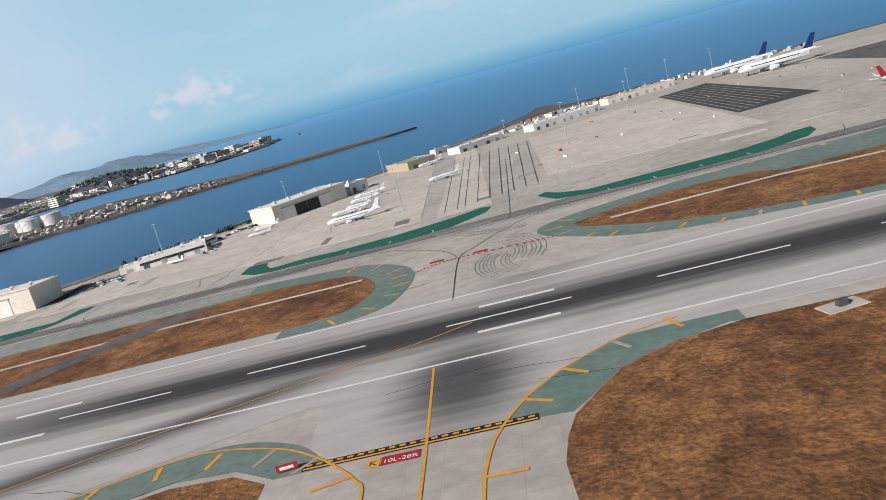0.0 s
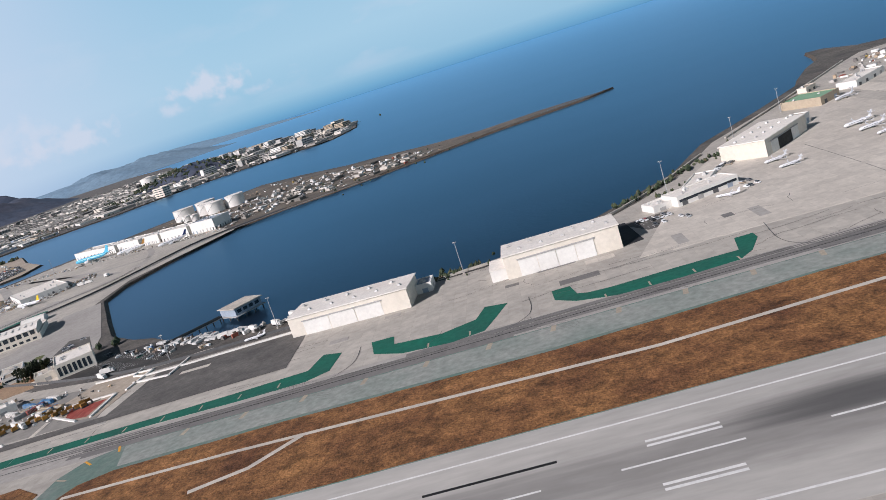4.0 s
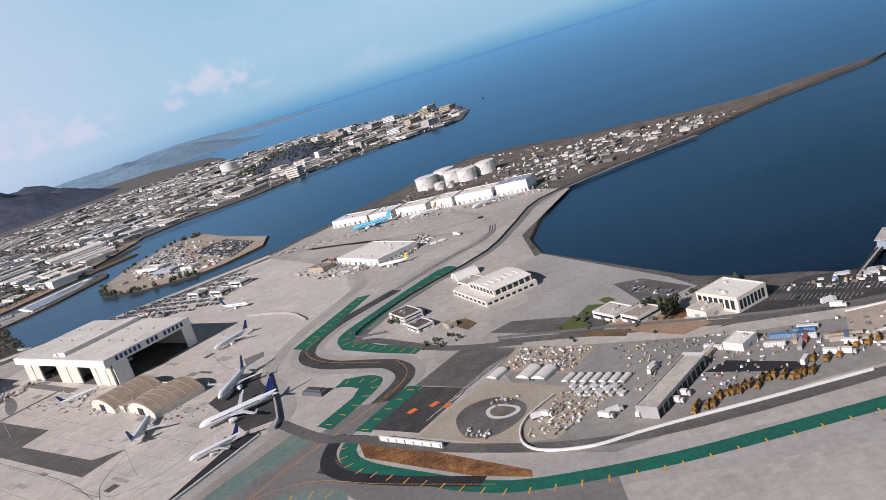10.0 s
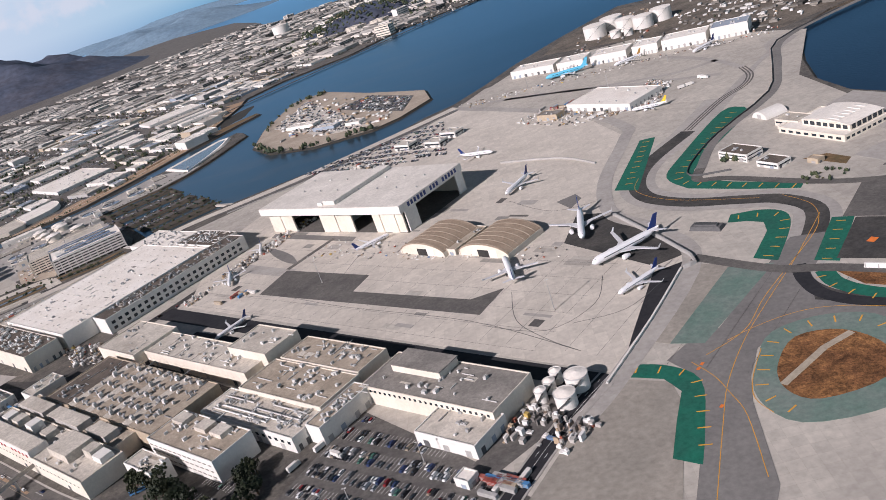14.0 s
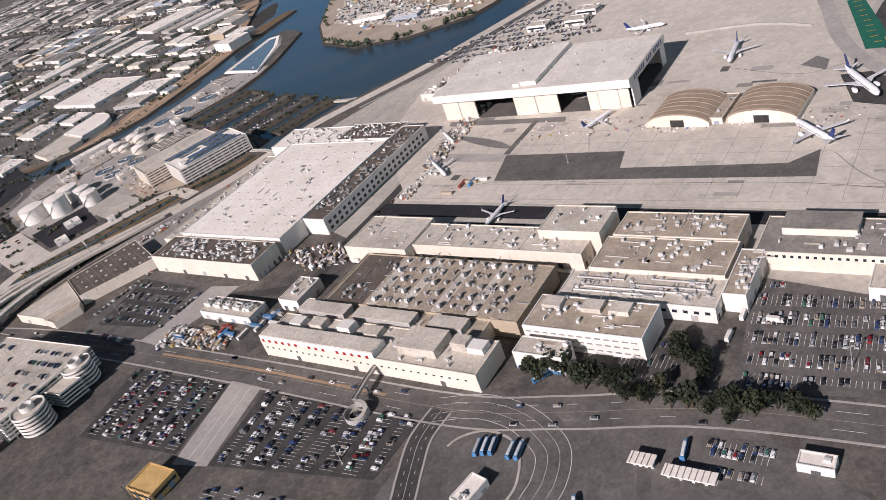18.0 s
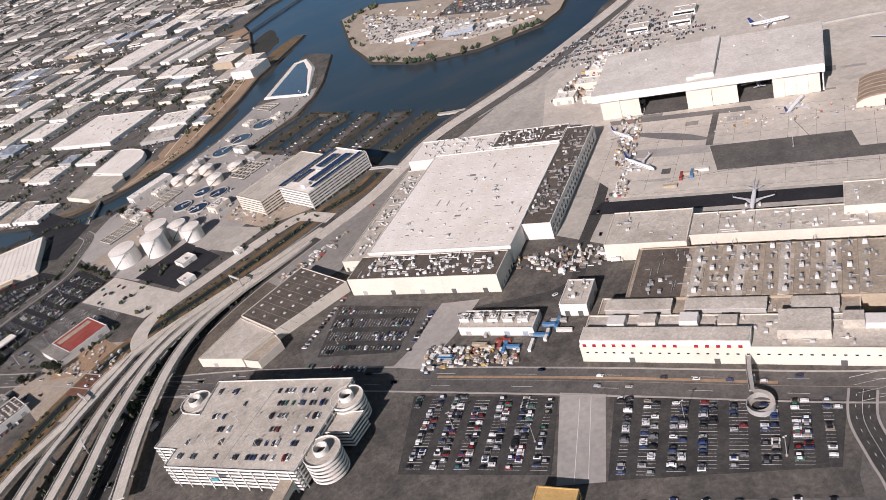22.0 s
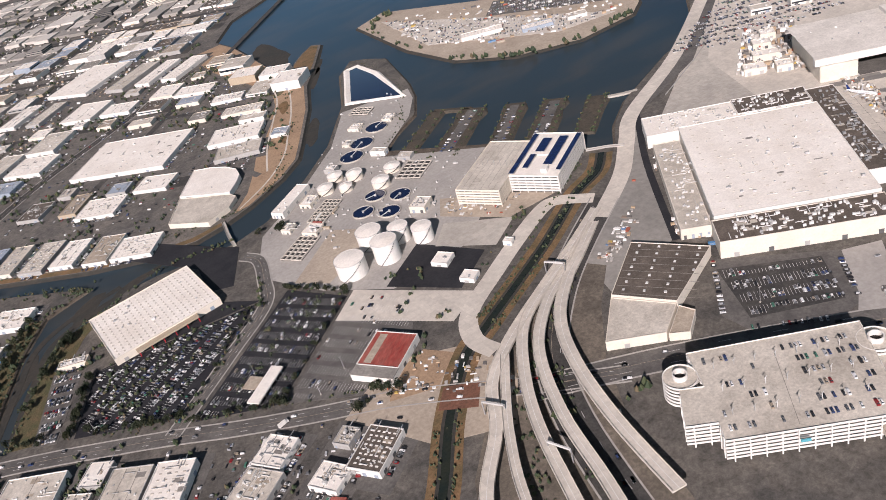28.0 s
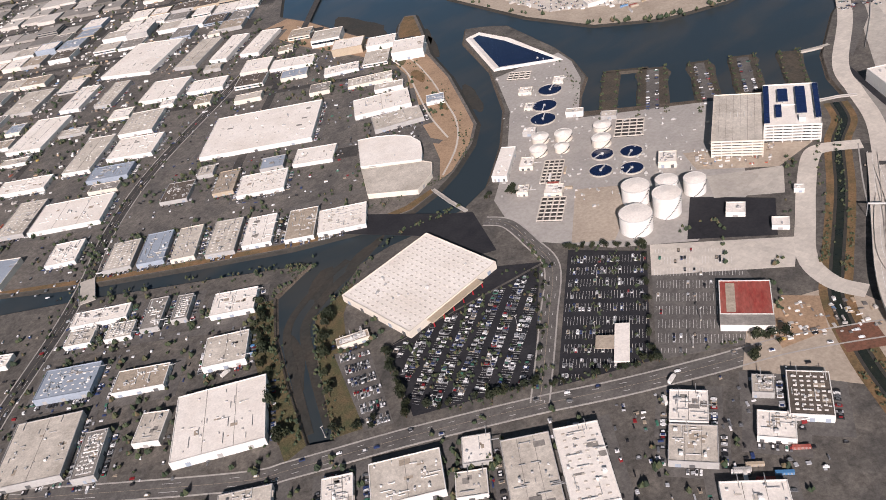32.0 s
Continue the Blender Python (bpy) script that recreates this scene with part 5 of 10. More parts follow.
# ---- buildings ----
UNITS = [Shape().box(-0.5, 0.5, -0.4, 0.4, 0, 0.55, 0.05).drum(-0.18, 0, 0.2, 0.55, 0.68, 8).drum(0.25, 0, 0.17, 0.55, 0.66, 8).mesh("roof_unit", "unit_white"),
         Shape().box(-0.9, 0.9, -0.3, 0.3, 0, 0.4, 0.06).box(-0.2, 0.2, -0.5, 0.5, 0, 0.7, 0.08).mesh("roof_unit", "metal"),
         Shape().box(-0.3, 0.3, -0.3, 0.3, 0, 0.3).box(-0.22, 0.22, -0.22, 0.22, 0.3, 0.42, 0.06).mesh("roof_unit", "unit_white"),
         Shape().drum(0, 0, 0.28, 0, 0.45, 10, 0.24).drum(0, 0, 0.36, 0.45, 0.55, 10, 0.15).mesh("roof_vent", "metal"),
         Shape().box(-0.45, 0.45, -0.28, 0.28, 0, 0.09, 0.05).mesh("skylight", "pale_roof")]
FOOT = []          # centres and radii of what stands on the plan


def shell(L, W, h, lip=0.25, t=0.22):
    """Four walls that rise a lip above the roof, closed all round."""
    s = Shape()
    x, y, z = L / 2, W / 2, h + lip
    s.add([(-x, -y, 0), (x, -y, 0), (x, y, 0), (-x, y, 0), (-x, -y, z), (x, -y, z), (x, y, z), (-x, y, z), (-x + t, -y + t, z), (x - t, -y + t, z), (x - t, y - t, z), (-x + t, y - t, z),
           (-x + t, -y + t, h - 0.3), (x - t, -y + t, h - 0.3), (x - t, y - t, h - 0.3), (-x + t, y - t, h - 0.3)],
          [(0, 1, 5, 4), (1, 2, 6, 5), (2, 3, 7, 6), (3, 0, 4, 7), (4, 5, 9, 8), (5, 6, 10, 9), (6, 7, 11, 10), (7, 4, 8, 11), (8, 9, 13, 12), (9, 10, 14, 13), (10, 11, 15, 14), (11, 8, 12, 15)])
    return s


def on_face(e, side, L, W, u0, u1, z0, z1, mat, name, out=0.04):
    """A panel that stands a little proud of a wall; side 0 front, 1 right, 2 back, 3 left."""
    s = Shape()
    if side in (0, 2):
        y = -W / 2 if side == 0 else W / 2
        s.box(u0, u1, min(y, y - out if side == 0 else y + out), max(y, y - out if side == 0 else y + out), z0, z1)
    else:
        x = L / 2 if side == 1 else -L / 2
        s.box(min(x, x + out if side == 1 else x - out), max(x, x + out if side == 1 else x - out), u0, u1, z0, z1)
    return part(name, s, mat, e)


def building(name, x, y, L, W, h, ang, wall="white_wall", roof="white_roof", label="", category="building", units=5, lights=0, doors=3, bands=0, seed=0, group="", z=0.0, lip=0.22, seams=0, sides=(0, 1), plant=0):
    r = random.Random(int(abs(x * 31 + y * 17)) + seed)
    FOOT.append((x, y, math.hypot(L, W) / 2))
    e = thing(name, x, y, ang, label, category, z, group)
    walls = part("outer_wall", shell(L, W, h, lip), wall, e)
    top = part("roof", Shape().box(-L / 2 + 0.2, L / 2 - 0.2, -W / 2 + 0.2, W / 2 - 0.2, h - 0.25, h), roof, e)
    for k in range(seams):
        q = -L / 2 + L * (k + 1) / (seams + 1)
        part("roof_seam", Shape().box(q - 0.06, q + 0.06, -W / 2 + 0.25, W / 2 - 0.25, h, h + 0.05), "grey_roof", top)
    for k in range(units):
        m = UNITS[r.choice((0, 0, 1, 2, 2, 3))]
        o = part(m.name.split(".")[0], m, None, top)
        sc = r.uniform(0.6, 1.25)
        o.matrix_basis = pose(r.uniform(-0.42, 0.42) * (L - 1), r.uniform(-0.42, 0.42) * (W - 1), h, 0, 0, r.choice((0, 90))) @ Matrix.Diagonal((sc, sc, r.uniform(0.7, 1.3), 1))
    if lights:
        nx = max(2, int(math.sqrt(lights * L / W)))
        ny = max(2, lights // nx)
        row = Shape()
        for i in range(nx):
            for j in range(ny):
                cx, cy = (i + 0.5) / nx * (L - 2) - (L - 2) / 2, (j + 0.5) / ny * (W - 2) - (W - 2) / 2
                if category == "store":
                    o = part("skylight", UNITS[4], None, top)
                    o.location = (cx, cy, h)
                else:
                    row.box(cx - 0.42, cx + 0.42, cy - 0.26, cy + 0.26, h, h + 0.09, 0.05)
        if row.f:
            tagged(part("skylight_set", row, "pale_roof" if roof == "white_roof" else "white_wall", top), kind="stuff")
    if plant:
        pl = Shape()
        big = 1.7 if name == "base_building" else 1.0
        for k in range(plant):
            px, py = r.uniform(-0.46, 0.46) * (L - 1), r.uniform(-0.46, 0.46) * (W - 1)
            q = r.random()
            if q < 0.6:
                pl.box(px, px + r.uniform(0.2, 0.7) * big, py, py + r.uniform(0.2, 0.6) * big, h, h + r.uniform(0.15, 0.5) * big, 0.03)
            elif q < 0.8:
                pl.box(px, px + r.uniform(1.0, 4), py, py + 0.16, h + 0.08, h + 0.26)
            else:
                pl.box(px, px + 0.16, py, py + r.uniform(1.0, 4), h + 0.08, h + 0.26)
        tagged(part("roof_plant", pl, r.choice(("unit_white", "metal", "unit_white")), top), kind="stuff")
        st2 = Shape()
        for k in range(max(2, plant // 6)):
            px, py = r.uniform(-0.4, 0.4) * (L - 2), r.uniform(-0.4, 0.4) * (W - 2)
            st2.box(px, px + r.uniform(0.6, 3), py, py + r.uniform(0.5, 2), h, h + 0.012)
        tagged(part("roof_patch", st2, r.choice(("grey_roof", "tan_roof", "pale_roof")), top), kind="stuff")
    for sd in sides:
        ln = L if sd in (0, 2) else W
        for k in range(doors):
            c = (k + 0.5) / doors * ln - ln / 2 + r.uniform(-0.4, 0.4)
            wd = min(1.4, ln / doors * 0.35)
            on_face(walls, sd, L, W, c - wd / 2, c + wd / 2, 0, min(h * 0.55, 1.5), r.choice(("grey_wall", "grey_wall", "dark_wall", "blue_roof")), "dock_door")
        for k in range(bands):
            zz = h * (k + 0.55) / (bands + 0.2)
            on_face(walls, sd, L, W, -ln / 2 + 0.4, ln / 2 - 0.4, zz, zz + h / bands * 0.28, "window", "window_band")
    return e


# --- hangars along the bay shore
def hangar(x, y, L, W, h, ang, roof, label, doors=4, side=0, dark=False, wing=0):
    FOOT.append((x, y, math.hypot(L, W) / 2))
    e = thing("hangar", x, y, ang, label, "hangar")
    s = Shape()
    X, Y = L / 2, W / 2
    s.add([(-X, -Y, 0), (X, -Y, 0), (X, Y, 0), (-X, Y, 0), (-X, -Y, h), (X, -Y, h), (X, Y, h * 0.92), (-X, Y, h * 0.92)], [(0, 1, 5, 4), (1, 2, 6, 5), (2, 3, 7, 6), (3, 0, 4, 7)])
    part("outer_wall", s, "cream_wall", e)
    r = Shape()
    o = 0.25
    r.add([(-X - o, -Y - o, h), (X + o, -Y - o, h), (X + o, Y + o, h * 0.92), (-X - o, Y + o, h * 0.92), (-X - o, -Y - o, h + 0.2), (X + o, -Y - o, h + 0.2), (X + o, Y + o, h * 0.92 + 0.2), (-X - o, Y + o, h * 0.92 + 0.2)],
          [(3, 2, 1, 0), (4, 5, 6, 7), (0, 1, 5, 4), (1, 2, 6, 5), (2, 3, 7, 6), (3, 0, 4, 7)])
    part("roof", r, roof, e)
    a, b = -X + L * 0.12, X - L * 0.22
    st = (b - a) / doors
    for k in range(doors):
        # on an open hangar two panels are near-black, painted as the shaded interior
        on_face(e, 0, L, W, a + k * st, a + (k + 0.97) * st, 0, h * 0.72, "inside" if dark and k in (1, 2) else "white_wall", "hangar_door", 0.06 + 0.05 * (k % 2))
    on_face(e, 0, L, W, a - 0.2, b + 0.2, h * 0.72, h * 0.78, "grey_wall", "door_rail", 0.2)
    for k in range(10):
        o2 = part("roof_vent", UNITS[2], None, e)
        o2.matrix_basis = pose(-X + L * (k + 0.6) / 10.4, (-1) ** k * W * 0.18, h * 0.97 + 0.16)
    if wing:
        part("annex", Shape().box(-X - wing, -X, -Y + 1, Y - 2, 0, h * 0.5, 0.02), "white_wall", e)
        part("annex_roof", Shape().box(-X - wing - 0.1, -X - 0.01, -Y + 0.9, Y - 1.9, h * 0.5, h * 0.5 + 0.12), "white_roof", e)
    return e

hangar(-155.6, 158.9, 25.4, 10.6, 4.0, -5, "white_roof", "white hangar with sliding doors beside the bay", 3)
hangar(-112.4, 156.8, 22.4, 10.4, 4.6, -1, "white_roof", "white hangar with pale tall doors beside the taxiway", 4, wing=3.2)
hangar(-57.2, 202.3, 22.2, 11.5, 4.0, 46.5, "white_roof", "white corporate hangar with one dark open door", 4, dark=True)
building("office", -80.5, 174, 15, 6, 2.0, 20, "white_wall", "white_roof", "low white flight office with parked cars", units=5, doors=4, bands=1)
building("office", -78.6, 181, 11, 5, 1.8, 62, "white_wall", "white_roof", "white wing of the flight office", units=3, doors=2, bands=1)
building("office", -90, 172.6, 5, 5, 1.3, 20, "white_wall", "white_roof", "small white office annex by the ramp", units=2, doors=1)
building("fire_station", -31.5, 240, 10, 12, 2.2, 40, "tan_wall", "green_roof", "tan building with a green metal roof", units=2, doors=2)
building("shed", -44.6, 214.6, 6, 4, 2.6, 46, "white_wall", "pale_roof", "white metal shed beside the hangar", units=1, doors=2)
building("terminal", -12, 252, 18, 6, 1.8, 42, "white_wall", "white_roof", "low white terminal by the shore", units=5, doors=4)
building("cargo_shed", 16, 262, 26, 6, 1.9, 32, "white_wall", "white_roof", "long white cargo shed with dock doors", units=6, doors=8)
building("cargo_shed", 44, 285, 26, 6, 1.9, 22, "cream_wall", "tan_roof", "long tan cargo shed near the shore", units=5, doors=8)
building("shed", -24, 262, 6, 3, 1.6, 42, "cream_wall", "tan_roof", "small tan shed by the sea wall", units=1, doors=2)
building("canopy_house", -141, 162.5, 3.4, 5, 1.8, -3, "white_wall", "blue_roof", "small white canopy house beside the hangar", units=1, doors=1)

# --- seaplane harbour
def pier_house():
    e = thing("pier_house", -191.4, 192.4, 52, "grey boathouse on piles over the water", "boathouse")
    part("outer_wall", Shape().box(-4, 4, -3.4, 3.4, 0.2, 2.0), "blue_roof", e)
    part("roof", Shape().add([(-4.4, -3.8, 2.0), (4.4, -3.8, 2.0), (4.4, 3.8, 2.0), (-4.4, 3.8, 2.0), (-4.4, -3.8, 2.3), (4.4, -3.8, 2.3), (4.4, 3.8, 2.15), (-4.4, 3.8, 2.15)], [(3, 2, 1, 0), (4, 5, 6, 7), (0, 1, 5, 4), (1, 2, 6, 5), (2, 3, 7, 6), (3, 0, 4, 7)]), "pale_roof", e)
    part("deck", Shape().box(-4.6, 4.6, -4, 4, 0.0, 0.2), "grey_wall", e)
    for i in range(4):
        for j in range(3):
            part("support_post", Shape().drum(-4 + i * 2.66, -3.4 + j * 3.4, 0.16, -1.6, 0.0, 8), "steel_dark", e)
    for k in range(4):
        on_face(e, 0, 8, 6.8, -3.4 + k * 1.8, -2.2 + k * 1.8, 0.8, 1.6, "window", "window_pane")
    f = thing("footbridge", -201.4, 184.9, 48, "narrow wooden footbridge on piles", "footbridge")
    part("deck", Shape().box(-8, 7.5, -0.6, 0.6, 0.12, 0.3), "grey_wall", f)
    for sd in (-0.55, 0.55):
        part("railing", Shape().box(-8, 7.5, sd - 0.04, sd + 0.04, 0.3, 0.75), "steel_dark", f)
    for k in range(8):
        part("support_post", Shape().drum(-7 + k * 2, 0, 0.14, -1.6, 0.12, 8), "steel_dark", f)
pier_house()
def harbour_terminal():
    """A cream two storey hall under a low vaulted roof, on a broad lower floor."""
    FOOT.append((-285, 243, 14))
    e = thing("terminal", -285, 243, -65, "cream terminal with tall windows and a vaulted white roof", "building")
    low = part("lower_floor", shell(23.4, 17, 1.7, 0.2), "cream_wall", e)
    part("terrace_roof", Shape().box(-11.5, 11.5, -8.3, 8.3, 1.4, 1.7), "white_roof", e)
    part("upper_hall", shell(16.6, 12.6, 3.5, 0.0), "cream_wall", e).location = (2.2, 1.4, 0)
    vault, n = Shape(), 12
    for i in range(n + 1):
        x = -6.3 + 17.0 * i / n
        z = 3.5 + 0.85 * math.sin(math.pi * i / n)
        vault.v += [(x, -5.2, z), (x, 8.0, z), (x, -5.2, z - 0.2 if 0 < i < n else z - 0.05), (x, 8.0, z - 0.2 if 0 < i < n else z - 0.05)]
    for i in range(n):
        a, c = 4 * i, 4 * i + 4
        vault.f += [(a, a + 1, c + 1, c), (a + 2, c + 2, c + 3, a + 3), (a, c, c + 2, a + 2), (a + 1, a + 3, c + 3, c + 1)]
    part("vaulted_roof", vault, "white_roof", e)
    for yy in (-4.85, 7.65):
        gable = Shape()
        gable.v = [(-6.2 + 16.8 * i / n, yy, 3.3 + 0.95 * math.sin(math.pi * i / n)) for i in range(n + 1)]
        gable.f = [tuple(range(n + 1))]
        part("gable", gable, "cream_wall", e)
    for k in range(6):
        part("tall_window", Shape().box(10.5, 10.56, -4.3 + k * 2.0, -2.9 + k * 2.0, 2.0, 3.35), "window", e)
        part("roof_light", Shape().box(2.0 + 0.4 * (k % 2), 6.4, -4.2 + k * 2.0, -3.4 + k * 2.0, 4.25, 4.42, 0.1), "white_wall", e)
    for k in range(7):
        part("tall_window", Shape().box(-5.4 + k * 2.25, -3.9 + k * 2.25, -4.96, -4.9, 2.1, 3.2), "window", e)
    for k in range(8):
        on_face(low, 0, 23.4, 17, -10.8 + k * 2.8, -9.2 + k * 2.8, 0.5, 1.2, "window", "window_pane")
        on_face(low, 1, 23.4, 17, -8.0 + k * 2.0, -6.8 + k * 2.0, 0.5, 1.2, "window", "window_pane")
    part("entrance_wing", Shape().box(-14.2, -11.7, -6.5, 2.5, 0, 1.2), "cream_wall", e)
    part("wing_roof", Shape().box(-14.3, -11.72, -6.6, 2.6, 1.2, 1.32), "white_roof", e)
harbour_terminal()
building("office", -291.4, 254.6, 8.6, 6.4, 1.9, -62, "cream_wall", "pale_roof", "small cream office beside the rounded hut", units=2, doors=1, bands=1)
b = building("office", -232.5, 184, 12, 9, 3.4, -60, "cream_wall", "white_roof", "cream two storey office with columns", units=4, doors=0)
for k in range(7):
    for sd, ln in ((0, 12), (1, 9)):
        on_face(b, sd, 12, 9, -ln / 2 + 0.5 + k * (ln - 1) / 7, -ln / 2 + 0.5 + (k + 0.65) * (ln - 1) / 7, 0.7, 2.8, "window", "window_pane")
building("office", -239, 182, 6, 6, 1.7, -60, "cream_wall", "pale_roof", "low annex beside the cream office", units=2, doors=1)
building("office", -257.5, 196, 8, 6, 1.7, -60, "white_wall", "pale_roof", "low white flat roofed office", units=3, doors=1, bands=1)
building("office", -252, 190, 6, 7, 1.7, -60, "white_wall", "tan_roof", "low white wing of the office", units=2, doors=1, bands=1)
building("barrack", -312.3, 240.2, 10.4, 6.4, 2.2, -60, "white_wall", "dark_roof", "white block with a dark roof", units=2, doors=2, bands=2)
building("barrack", -307.4, 227.8, 7.2, 5.2, 1.5, -60, "white_wall", "dark_roof", "small white block with a dark roof", units=1, doors=2, bands=1)
building("shed", -298.6, 221.6, 3.4, 2.6, 1.2, -60, "tan_wall", "tan_roof", "small tan shed near the lawn", units=0, doors=1)
q = thing("quonset_hut", -293.8, 268.2, -70, "white rounded metal hut", "hut")
sq = Shape()
nq = 12
for i in range(nq + 1):
    a = math.pi * i / nq
    sq.v += [(3.4 * math.cos(a), -4, 2.2 * math.sin(a)), (3.4 * math.cos(a), 4, 2.2 * math.sin(a))]
for i in range(nq):
    sq.f.append((2 * i, 2 * i + 2, 2 * i + 3, 2 * i + 1))
sq.f += [tuple(range(0, 2 * nq + 2, 2))[::-1], tuple(range(1, 2 * nq + 2, 2))]
part("shell", sq, "white_wall", q)
part("door", Shape().box(-0.8, 0.8, -4.06, -4.0, 0, 1.4), "grey_wall", q)
sh = building("open_shed", -255, 150, 4.4, 20, 2.2, -40, "grey_wall", "pale_roof", "long open fronted equipment shed", units=0, doors=0)
for k in range(10):
    # shade of the open bays, painted as near-black panels on the wall
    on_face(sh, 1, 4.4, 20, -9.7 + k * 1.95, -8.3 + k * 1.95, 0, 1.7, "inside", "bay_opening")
w = thing("barrier_wall", -306.4, 157.6, -38, "long white corrugated blast wall", "wall")
part("panel", Shape().box(-8.8, 8.8, -0.3, 0.3, 0, 1.1, 0.1), "white_wall", w)
for k in range(8):
    part("rib", Shape().box(-8.6 + k * 2.4, -8.4 + k * 2.4, -0.42, -0.3, 0, 1.0), "grey_wall", w)
pitb = thing("burn_pit", -334, 200, -38, "dark training structure in a fenced yard", "training rig")
part("trough", Shape().box(-4, 4, -1.6, 1.6, 0, 1.0, 0.3), "dark_wall", pitb)
part("frame", Shape().box(-3, 3, -0.9, 0.9, 1.0, 1.4, 0.2), "steel_dark", pitb)

# --- the large twin bay hangar
def great_hangar():
    L, W, h = 69.6, 32.4, 9.8
    FOOT.append((-430.8, 290.6, 38))
    e = thing("maintenance_hangar", -430.8, 290.6, -37.5, "huge white hangar with open dark bays and lettered fascia", "hangar")
    X, Y = L / 2, W / 2
    cuts = [(-X, -0.62 * X, 1), (-0.62 * X, -0.18 * X, 0), (-0.18 * X, 0.28 * X, 1), (0.28 * X, 0.58 * X, 0), (0.58 * X, X - 1, 1)]
    for a, b_, solid in cuts:
        if solid:
            n = 4 if a > 0.5 * X else 2
            for k in range(n):
                part("sliding_door", Shape().box(a + (b_ - a) * k / n, a + (b_ - a) * (k + 0.985) / n, -Y + 0.25 * (k % 2), -Y + 0.6 + 0.25 * (k % 2), 0, 7.4), "cream_wall", e)
    part("fascia", Shape().box(-X - 2.4, X + 0.5, -Y - 1.6, -Y + 0.3, 7.4, h), "white_wall", e, "broad white front fascia")
    part("back_wall", Shape().box(-X, X, Y - 0.4, Y, 0, h - 0.3), "cream_wall", e)
    part("side_wall", Shape().box(-X, -X + 0.4, -Y + 0.9, Y - 0.4, 0, h - 0.3), "cream_wall", e)
    part("side_wall", Shape().box(X - 0.4, X, -Y + 0.9, -Y + 6.5, 0, 7.4), "white_wall", e)
    part("side_wall", Shape().box(X - 0.4, X, Y - 4.0, Y - 0.4, 0, 7.4), "white_wall", e)
    part("side_fascia", Shape().box(X - 0.4, X + 0.5, -Y + 0.3, Y, 7.4, h), "white_wall", e)
    part("inner_wall", Shape().box(-0.4, 0.4, -Y + 0.7, Y - 0.4, 0, h - 0.4), "grey_wall", e)
    part("floor_slab", Shape().box(-X, X, -Y, Y, 0.0, 0.07), "asphalt_old", e)
    part("roof", Shape().box(-X - 2.2, X + 0.3, -Y - 1.4, Y + 0.2, h, h + 0.25), "hangar_roof", e)
    part("roof_spine", Shape().box(-3, 3, -Y + 1, Y - 1, h + 0.25, h + 1.7), "hangar_roof", e)
    part("spine_house", Shape().box(-5.4, -3, -Y + 0.5, -Y + 4, h + 0.25, h + 1.3), "white_wall", e)
    for k in range(14):
        o = part("roof_unit", UNITS[2 + k % 2], None, e)
        o.matrix_basis = pose(-X + 4 + k * 4.6 + (2 if k > 6 else 0), (-1) ** k * 5 + 2, h + 0.25)
    st = (Y * 2 - 5) / 16
    for k in range(16):
        if k not in (6, 10):
            part("lettering_bar", Shape().box(X + 0.5, X + 0.57, -Y + 2.5 + k * st, -Y + 2.5 + (k + 0.6) * st, 8.1, 9.6), "plane_blue", e, "dark blue letter bar")
great_hangar()

def arch_hangar(x, y, roof, label):
    FOOT.append((x, y, 11))
    e = thing("arched_hangar", x, y, -42.5, label, "hangar")
    L, W, n = 18.6, 16, 18
    prof = [(L / 2 * math.cos(math.pi * (0.1 + 0.8 * i / n)) / math.cos(math.pi * 0.1), 1.6 + 3.6 * (math.sin(math.pi * (0.1 + 0.8 * i / n)) - math.sin(math.pi * 0.1))) for i in range(n + 1)]
    s = Shape()
    for px, pz in prof:
        s.v += [(px, -W / 2, pz), (px, W / 2, pz), (px, -W / 2, pz - 0.2), (px, W / 2, pz - 0.2)]
    for i in range(n):
        a, b_ = 4 * i, 4 * i + 4
        s.f += [(a, a + 1, b_ + 1, b_), (a + 2, b_ + 2, b_ + 3, a + 3), (a, b_, b_ + 2, a + 2), (a + 1, a + 3, b_ + 3, b_ + 1)]
    part("arched_roof", s, "arch_roof", e)
    for k in range(7):
        r = Shape()
        yy = -W / 2 + 0.4 + k * (W - 0.8) / 6
        for px, pz in prof:
            r.v += [(px, yy - 0.1, pz + 0.1), (px, yy + 0.1, pz + 0.1), (px, yy - 0.1, pz), (px, yy + 0.1, pz)]
        for i in range(n):
            a, b_ = 4 * i, 4 * i + 4
            r.f += [(a, a + 1, b_ + 1, b_), (a, b_, b_ + 2, a + 2), (a + 1, a + 3, b_ + 3, b_ + 1)]
        part("roof_rib", r, "tan_roof", e)
    for yy in (-W / 2 + 0.3, W / 2 - 0.3):
        f = Shape()
        f.v = [(px, yy, pz - 0.1) for px, pz in prof] + [(prof[0][0], yy, 0), (prof[-1][0], yy, 0)]
        f.f = [tuple(range(n + 1)) + (n + 2, n + 1)]
        part("end_wall", f, "cream_wall", e)
    for sx in (-L / 2, L / 2 - 0.3):
        part("side_wall", Shape().box(sx, sx + 0.3, -W / 2, W / 2, 0, 1.7), "cream_wall", e)
    # first panel is painted near-black as the shade of an open bay
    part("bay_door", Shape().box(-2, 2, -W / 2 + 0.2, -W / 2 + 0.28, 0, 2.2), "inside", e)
    part("bay_door", Shape().box(2.1, 5, -W / 2 + 0.18, -W / 2 + 0.28, 0, 2.4), "white_wall", e)
arch_hangar(-402.7, 240.3, "arch_roof", "old hangar with a ribbed brown arched roof")
